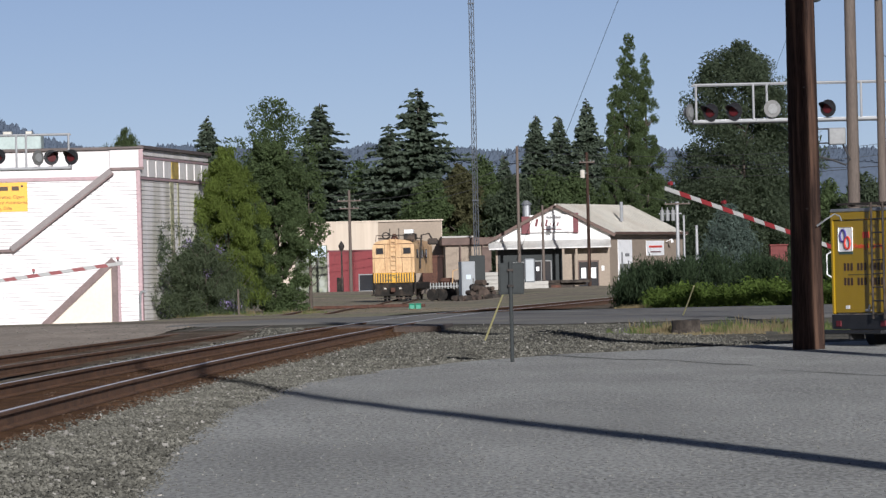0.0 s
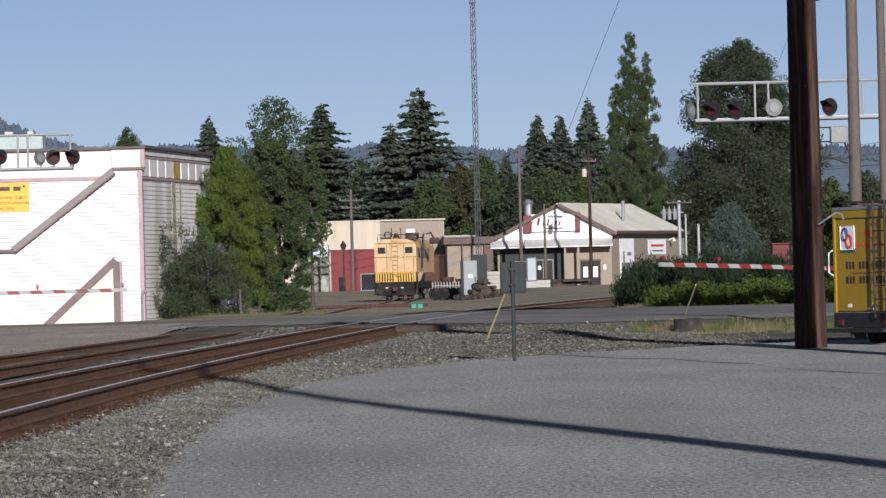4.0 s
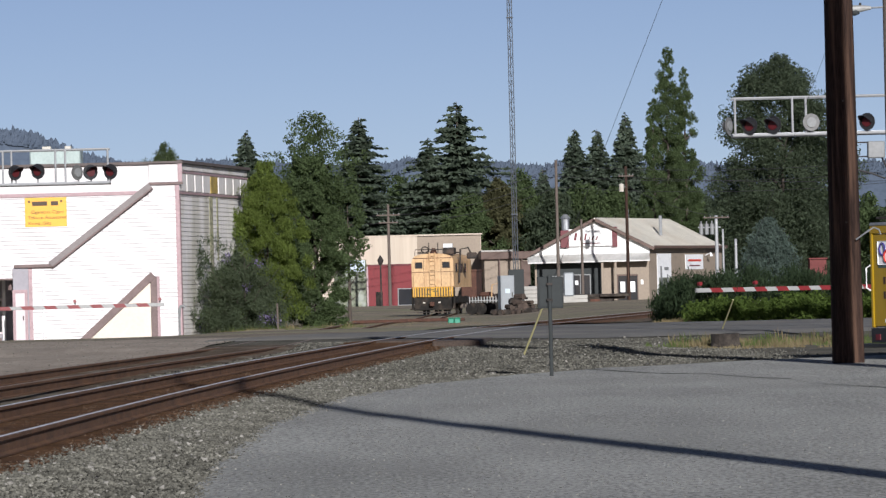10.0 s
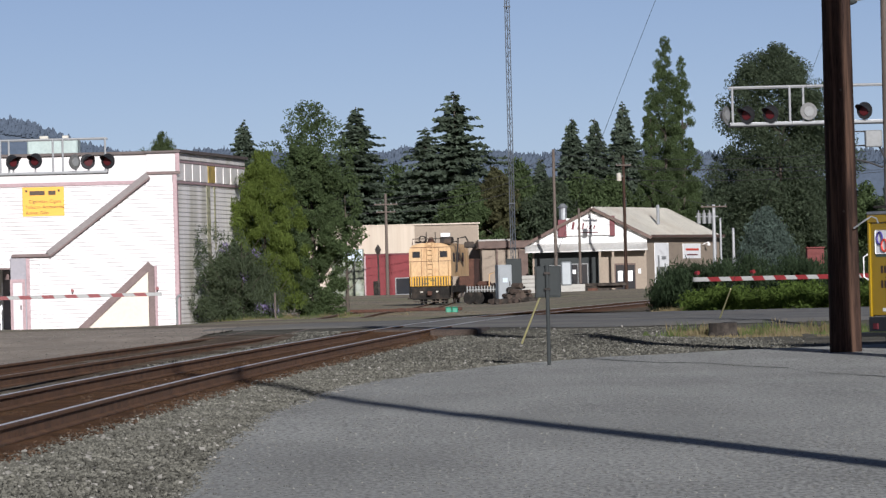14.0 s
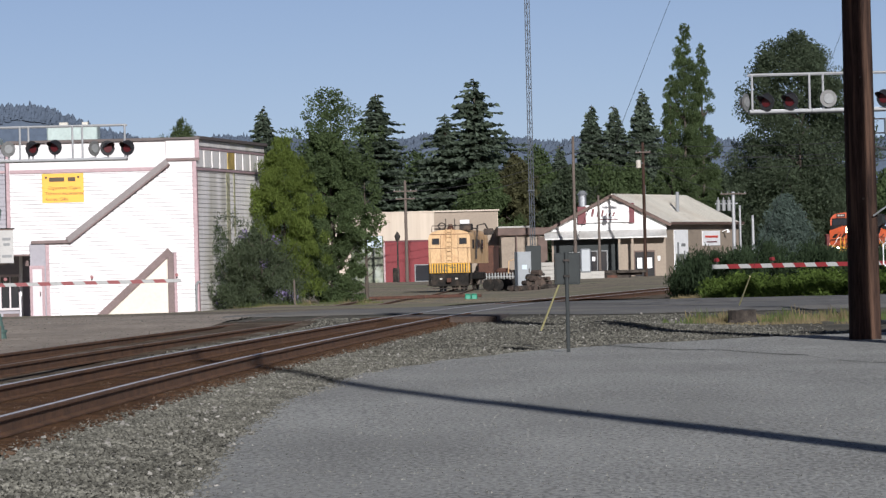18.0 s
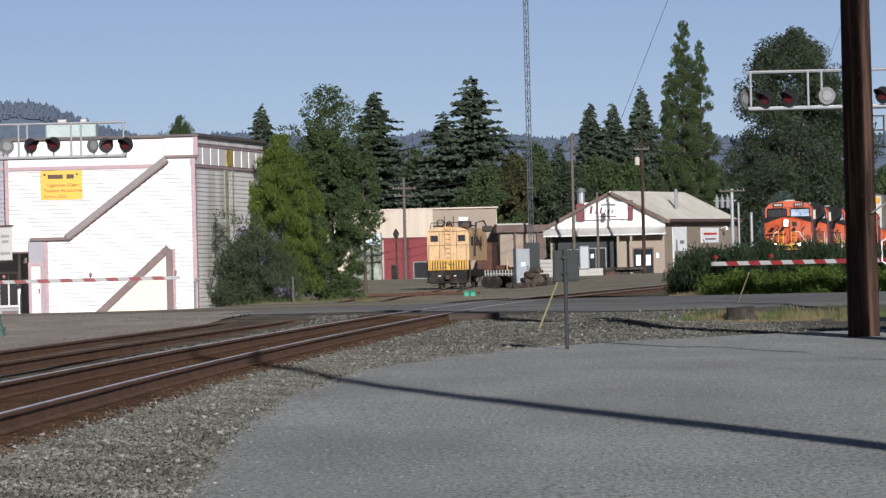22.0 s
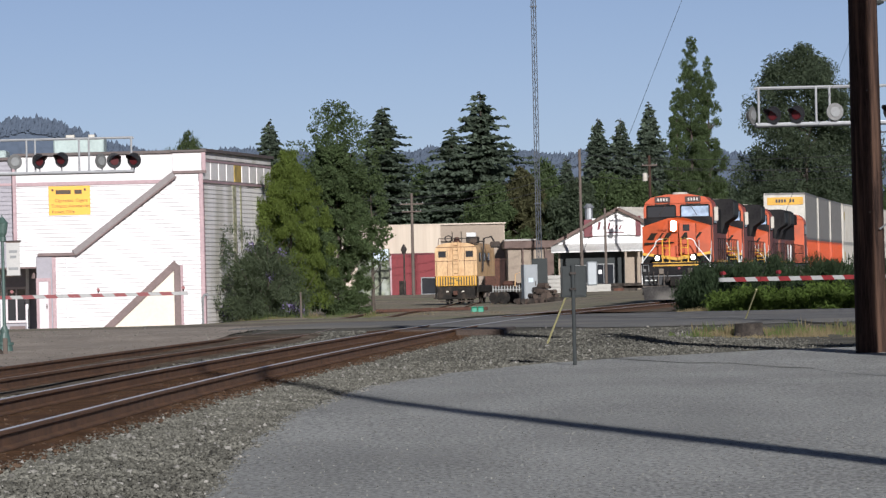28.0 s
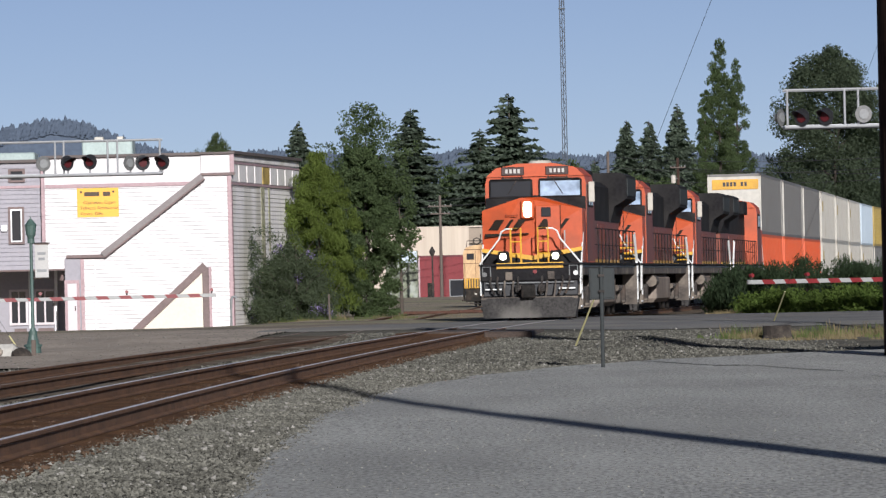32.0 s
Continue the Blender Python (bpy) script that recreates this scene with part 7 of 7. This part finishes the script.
    part("floor_edge", boxes((-1.52, 1.52, -0.05, 0.02, 1.86, 1.96)), "rust", h)
    part("buffer_beam", boxes((-1.35, 1.35, -0.25, 0.1, 0.3, 1.22), bevel=0.04), "wagon_dark", h)
    part("coupler", boxes((-0.15, 0.15, -0.7, -0.2, 0.6, 0.9), bevel=0.03), "rust", h)
    for x in (-0.7, 0.4):
        part("beam_plate", boxes((x, x + 0.18, -0.27, -0.25, 0.8, 0.9)), "container_white", h)
    bogie(h, 1.6, (-0.9, 0.9), 2.6, 0.45)
    bogie(h, 7.4, (-0.9, 0.9), 2.6, 0.45)
    part("guard_irons", boxes((-1.2, 1.2, -0.2, 0.0, 0.12, 0.2), bevel=0.01), "iron", h)
    # roof gear
    part("roof_rail", polyline([(-1.3, 0.3, 4.2), (-1.25, 0.3, 4.62), (1.1, 0.3, 4.6), (1.3, 0.3, 4.2)], 0.035), "iron", h)
    part("roof_coil", polyline([(-0.6 + 0.25 * math.cos(k * 0.7), 0.6 + 0.1 * math.sin(k), 4.6 + 0.22 * math.sin(k * 0.7)) for k in range(18)], 0.04), "iron", h)
    part("roof_lamp", boxes((0.75, 1.4, 0.3, 0.7, 4.72, 5.0), bevel=0.03), "white", h)
    part("roof_engine", boxes((0.7, 1.5, 0.3, 1.6, 4.25, 4.72), bevel=0.06), "iron", h)
    part("roof_fan", rods(((0.0, 0.7, 4.3), (0.0, 0.7, 4.72), 0.3, 0.12), n=10), "rust", h)
    for x in (-0.3, 0.35):
        part("whip_aerial", rods(((x, 0.5, 4.3), (x, 0.5, 5.1), 0.03)), "iron", h)
    part("side_boom", polyline([(1.6, 2.0, 2.2), (1.75, 2.0, 4.6), (2.3, 2.0, 4.7), (2.55, 2.0, 4.2)], 0.07), "iron", h, "dark hydraulic boom")
    part("boom_head", boxes((2.2, 2.9, 1.8, 2.3, 3.9, 4.35), bevel=0.08), "iron", h)
    h = base("flat_wagon", "rusty flat wagon with a steel bin behind the machine", "freight wagon", pose(6.4, 362, -0.5, 0, 0, -9))
    part("deck", boxes((-1.4, 2.6, 0, 9, 0.85, 1.05), bevel=0.03), "wagon_dark", h)
    for k in range(18):
        part("rail_post", boxes((-1.3 + k * 0.22, -1.22 + k * 0.22, -0.05, 0.0, 0.62, 1.16)), "gate_white", h)
    part("rail_bar", boxes((-1.4, 2.7, -0.06, -0.02, 0.84, 0.9)), "gate_white", h)
    part("bin", boxes((-1.35, -0.2, 1, 4, 1.1, 3.1), bevel=0.05), "rust", h, "rust-red steel bin")
    part("bin_rim", boxes((-1.4, -0.15, 0.95, 4.05, 3.05, 3.2)), "rust", h)
    part("scrap", boxes((-0.1, 0.9, 1, 3, 1.05, 1.5), bevel=0.2), "rust", h)
    part("scrap", boxes((1.0, 2.3, 1, 3, 1.05, 1.35), bevel=0.15), "wood_old", h)
    part("rail_loop", polyline([(1.0, 0.4, 1.1), (1.05, 0.4, 2.0), (1.5, 0.4, 2.15), (1.6, 0.4, 1.1)], 0.05), "amber", h)
    bogie(h, 1.5, (-0.9, 0.9), 2.6, 0.45)
    bogie(h, 7.5, (-0.9, 0.9), 2.6, 0.45)


def build_yard():
    h = base("relay_cabinet", "tall silver steel relay cabinet", "cabinet", pose(7.8, 330, -0.55, 0, 0, 14))
    part("body", boxes((-0.48, 0.48, -0.3, 0.5, 0.1, 2.65), bevel=0.02), "silver_box", h)
    part("door", boxes((-0.4, 0.4, -0.33, -0.3, 0.25, 2.5), bevel=0.01), "silver_box", h)
    part("handle", boxes((0.28, 0.34, -0.37, -0.33, 1.2, 1.5)), "iron", h)
    part("label_plate", boxes((-0.18, 0.16, -0.345, -0.33, 1.45, 1.75)), "container_blue", h)
    part("plinth", boxes((-0.55, 0.55, -0.35, 0.55, 0, 0.1)), "concrete", h)
    rng = random.Random(8)
    for row in range(5):
        z = -0.36 + row * 0.345
        b = base("concrete_block", "pale concrete beam in a stack", "concrete beam", pose(12.6 + rng.uniform(-0.1, 0.1), 418, z, 0, 0, rng.uniform(-4, 4)), group="stacked beams")
        part("beam", boxes((-1.3, 1.3, -0.5, 0.5, 0, 0.34), bevel=0.06), "concrete", b)
    for row in range(2):
        b = base("concrete_block", "pale concrete beam by the cafe", "concrete beam", pose(15.8, 430, -0.2 + row * 0.345), group="stacked beams")
        part("beam", boxes((-1.5, 1.5, -0.5, 0.5, 0, 0.34), bevel=0.03), "concrete", b)
    t = base("utility_tank", "grey steel utility cabinet by the pole", "cabinet", pose(15.5, 425, 0.4))
    part("body", boxes((-0.45, 0.45, -0.4, 0.4, 0, 2.1), bevel=0.1), "silver_box", t)
    part("stand", boxes((-0.5, 0.5, -0.4, 0.4, -0.75, 0), bevel=0.02), "concrete", t)
    for k in range(46):
        x = 6.6 + 3.1 * rng.random()
        level = max(0, int(rng.random() * (1 + 2.9 * math.exp(-((x - 8.55) / 0.6) ** 2))))
        r = rng.uniform(0.13, 0.24)
        b = base("scrap_timber", "dark weathered round timber end in a heap", "timber", pose(x, 322 + rng.uniform(-0.5, 0.5) + level * 0.15, -0.52 + r * 0.9 + level * 0.33, 0, rng.uniform(0, 360), rng.uniform(-50, 50)), group="heaped ties")
        part("log", rods(((0, -0.4, 0), (0, 0.4, 0.0), r, r * rng.uniform(0.75, 1.0)), n=8), rng.choice(("wood_old", "stump", "tie")), b)
    for k in range(5):
        b = base("wheelset_scrap", "old dark wheelset lying by the track", "wheelset", pose(5.7 + k * 0.55, 334 + k, -0.55, 0, 0, 70 + 8 * k), group="scrapped wheelsets")
        part("wheel", rods(((-0.7, 0, 0.42), (-0.58, 0, 0.42), 0.42), n=16), "wagon_dark", b)
        part("wheel", rods(((0.58, 0, 0.42), (0.7, 0, 0.42), 0.42), n=16), "wagon_dark", b)
        part("axle", rods(((-0.6, 0, 0.42), (0.6, 0, 0.42), 0.08), n=8), "wagon_dark", b)
    for dx in (0.0, 0.26):
        g = base("switch_case", "small green plastic track case", "case", pose(2.42 + dx, 200, -0.2), group="track cases")
        part("case", boxes((-0.12, 0.12, -0.12, 0.12, 0.0, 0.24), bevel=0.03), "teal", g)
        part("lid", boxes((-0.13, 0.13, -0.13, 0.13, 0.24, 0.27), bevel=0.01), "teal", g)
    for x, y, L in ((-0.6, 205, 2.6), (1.4, 212, 2.2), (2.2, 207, 1.8)):
        b = base("loose_rail", "rusty scrap rail lying in the dirt", "rail", pose(x, y, ground_z(x, y) + 0.05, 0, 0, 78))
        part("bar", boxes((-0.06, 0.06, -L / 2, L / 2, 0, 0.13), bevel=0.02), "rust", b)
    h = base("shed", "small red shed beyond the hedge", "shed", pose(41.2, 470, -0.3))
    part("wall", boxes((-0.7, 0.9, 0, 2, 0, 3.6)), "rust_red", h)
    part("roof", boxes((-0.8, 1.0, -0.2, 2.2, 3.6, 3.74), bevel=0.02), "rust_red", h)
    h = base("street_lamp", "dark ornamental lamp post before the red wall", "street lamp", pose(-0.95, 455, -0.6))
    part("shaft", rods(((0, 0, 0), (0, 0, 4.3), 0.1, 0.07), n=8), "iron", h)
    part("lantern", rods(((0, 0, 4.3), (0, 0, 4.75), 0.15, 0.3), ((0, 0, 4.75), (0, 0, 5.2), 0.3, 0.05), n=8), "iron", h)
    for k in range(22):
        level = k % 3
        b = base("tie_pile", "long dark used tie in a low pile before the cafe", "timber", pose(14.9 + 4.6 * rng.random() + 0.3 * level, 434 + rng.uniform(-0.8, 0.8), ground_z(17.0, 434) - 0.03 + 0.22 * level, 0, 0, rng.uniform(-14, 14)), group="low tie pile")
        part("timber", boxes((-1.35, 1.35, -0.13, 0.13, 0, 0.26), bevel=0.03), rng.choice(("stump", "stump", "rust", "wagon_dark")), b)


def stones_mesh(name, n, spot, size, seed, material):
    """Loose angular stones as joined small solids."""
    rng = np.random.default_rng(seed)
    oct_v = np.array([(1, 0, 0), (0, 1, 0), (-1, 0, 0), (0, -1, 0), (0, 0, 0.7), (0, 0, -0.7)], float)
    oct_f = np.array([(0, 1, 4), (1, 2, 4), (2, 3, 4), (3, 0, 4), (1, 0, 5), (2, 1, 5), (3, 2, 5), (0, 3, 5)])
    pts = np.array([spot(rng) for k in range(n)])
    s = size * (0.5 + rng.random((n, 1, 1)) ** 2 * 1.3)
    v = oct_v[None] * s * (0.7 + 0.6 * rng.random((n, 6, 3)))
    q = rng.normal(size=(n, 4))
    q /= np.linalg.norm(q, axis=1)[:, None]
    w, x, y, z = q.T
    turn = np.stack([1 - 2 * (y * y + z * z), 2 * (x * y - z * w), 2 * (x * z + y * w), 2 * (x * y + z * w), 1 - 2 * (x * x + z * z), 2 * (y * z - x * w),
                     2 * (x * z - y * w), 2 * (y * z + x * w), 1 - 2 * (x * x + y * y)], 1).reshape(n, 3, 3)
    v = np.einsum("nij,nkj->nki", turn, v) * np.array([1, 1, 0.75]) + pts[:, None, :]
    f = oct_f[None] + (np.arange(n) * 6)[:, None, None]
    return raw(name, v.reshape(-1, 3).tolist(), f.reshape(-1, 3).tolist(), material)


def shoulder(rng):
    y = 30 + 88 * rng.random() ** 1.25
    l, r = main_x(y) + 0.95, lot_left(y) if y < 88 else 6.5
    x = l + (r - l) * rng.random() if rng.random() < 0.84 else r + rng.exponential(0.55)
    return x, y, ground_z(x, y) - 0.012


def sparse(rng):
    y = 30 + 90 * rng.random() ** 1.2
    l, r = main_x(y) + 1.0, (lot_left(y) if y < 88 else 7.0) + 0.5
    x = l + (r - l) * rng.random()
    return x, y, ground_z(x, y) - 0.005


def between(rng):
    y = 38 + 84 * rng.random()
    x = siding_x(y) + 0.9 + (main_x(y) - 0.85 - siding_x(y) - 0.9) * rng.random()
    return x, y, ground_z(x, y) - 0.01


def by_yard(rng):
    y = 60 + 80 * rng.random()
    x = siding_x(y) - 1.2 - 7.5 * rng.random() ** 1.3
    return x, y, ground_z(x, y) + 0.0


def on_bed(rng):
    y = 30 + 90 * rng.random()
    x = main_x(y) + (rng.random() * 2 - 1) * 1.35
    return x, y, ground_z(x, y) + 0.004


def on_lot(rng):
    y = 26 + 55 * rng.random()
    x = lot_left(y) + 0.2 + 7.5 * rng.random()
    return x, y, ground_z(x, y) + 0.014


def build_stones():
    tagged(new("gravel", stones_mesh("gravel", 66000, shoulder, 0.0165, 1, "stones")), "grey-brown crushed gravel on the track shoulder", "gravel", kind="stuff")
    tagged(new("pale_gravel", stones_mesh("pale_gravel", 1100, sparse, 0.022, 2, "pale_stones")), "scattered pale larger stones in the gravel", "gravel", kind="stuff")
    tagged(new("gravel_between", stones_mesh("gravel_between", 12000, between, 0.02, 3, "stones")), "grey gravel between the two tracks", "gravel", kind="stuff")
    tagged(new("yard_gravel", stones_mesh("yard_gravel", 6000, by_yard, 0.022, 6, "stones")), "loose grey stones over the trodden dirt", "gravel", kind="stuff")
    tagged(new("bed_stones", stones_mesh("bed_stones", 9000, on_bed, 0.02, 4, "bed_stone")), "rust-brown stones between the rails", "gravel", kind="stuff")
    tagged(new("lot_grit", stones_mesh("lot_grit", 17000, on_lot, 0.0055, 5, "grit")), "fine pale grit on the asphalt", "gravel", kind="stuff")


def build_ties():
    me = mesh_of(boxes((-1.3, 1.3, -0.11, 0.11, -0.36, -0.165), bevel=0.012), "tie")
    bed = bpy.data.objects["track_bed"]
    y = 28.0
    k = 0
    while y < 120:
        m = main_x(y + 0.5) - main_x(y - 0.5)
        o = new("tie", me)
        o.parent = bed
        o.matrix_basis = pose(main_x(y), y, -0.034 - 0.012 * (k % 3), 0, 0, -math.degrees(math.atan(m)))
        y += 0.55
        k += 1
    # timber edge of the crossing beside the near rail
    e = base("crossing_timbers", "brown timber crossing deck beside the rail", "crossing deck", pose(main_x(118.5) + 1.6, 118.5, 0, 0, 0, -4.5))
    part("timber", boxes((-0.65, 0.5, -2.6, 2.6, -0.16, 0.0), bevel=0.03), "wood_old", e)
    e = base("crossing_timbers", "brown timber crossing deck between the rails", "crossing deck", pose(main_x(121), 121, 0, 0, 0, -4.5))
    part("timber", boxes((-0.65, 0.65, -2.0, 2.0, -0.14, -0.004), bevel=0.03), "wood_old", e)


build_truck()
build_signal_case()
build_stump()
build_street_lamp()
build_rail_machine()
build_yard()
build_stones()
build_ties()


# ---- what moves ----
def motions():
    rows = [(0.0, 16.6), (0.5, 14.5), (1.0, 12.3), (1.5, 10.2), (2.0, 8.2), (2.5, 5.9), (3.0, 4.5), (3.5, 3.2), (4.5, 1.5), (5.5, 0.6), (6.0, 0.0), (6.5, 0.1), (32.0, 0.1)]
    walk(right_gate, [(t, pose(*RG, 0, 0, RG_TURN) @ pose(0, 0, 0, 0, a, 0)) for t, a in rows])
    rows = [(0.0, 6.9), (0.25, 4.6), (0.5, 2.7), (0.75, 1.1), (1.0, 0.0), (1.5, -0.3), (2.0, 0.0), (2.5, 0.1), (32.0, 0.1)]
    walk(left_gate, [(t, pose(*LG) @ pose(0, 0, 0, 0, -a, 0)) for t, a in rows])
    for thing, behind, half, lift, turned in TRAIN:
        path = []
        for t in (0.0, 4.0, 8.0, 12.0, 16.0, 20.0, 24.0, 26.0, 28.0, 29.0, 30.0, 31.0, 32.0):
            m = line_pose(HEAD + (behind + SPEED * (32.0 - t)) * COS, half * COS) @ pose(0, 0, lift, 0, 0, 180 if turned else 0)
            path.append((t, m))
        walk(thing, path)


motions()
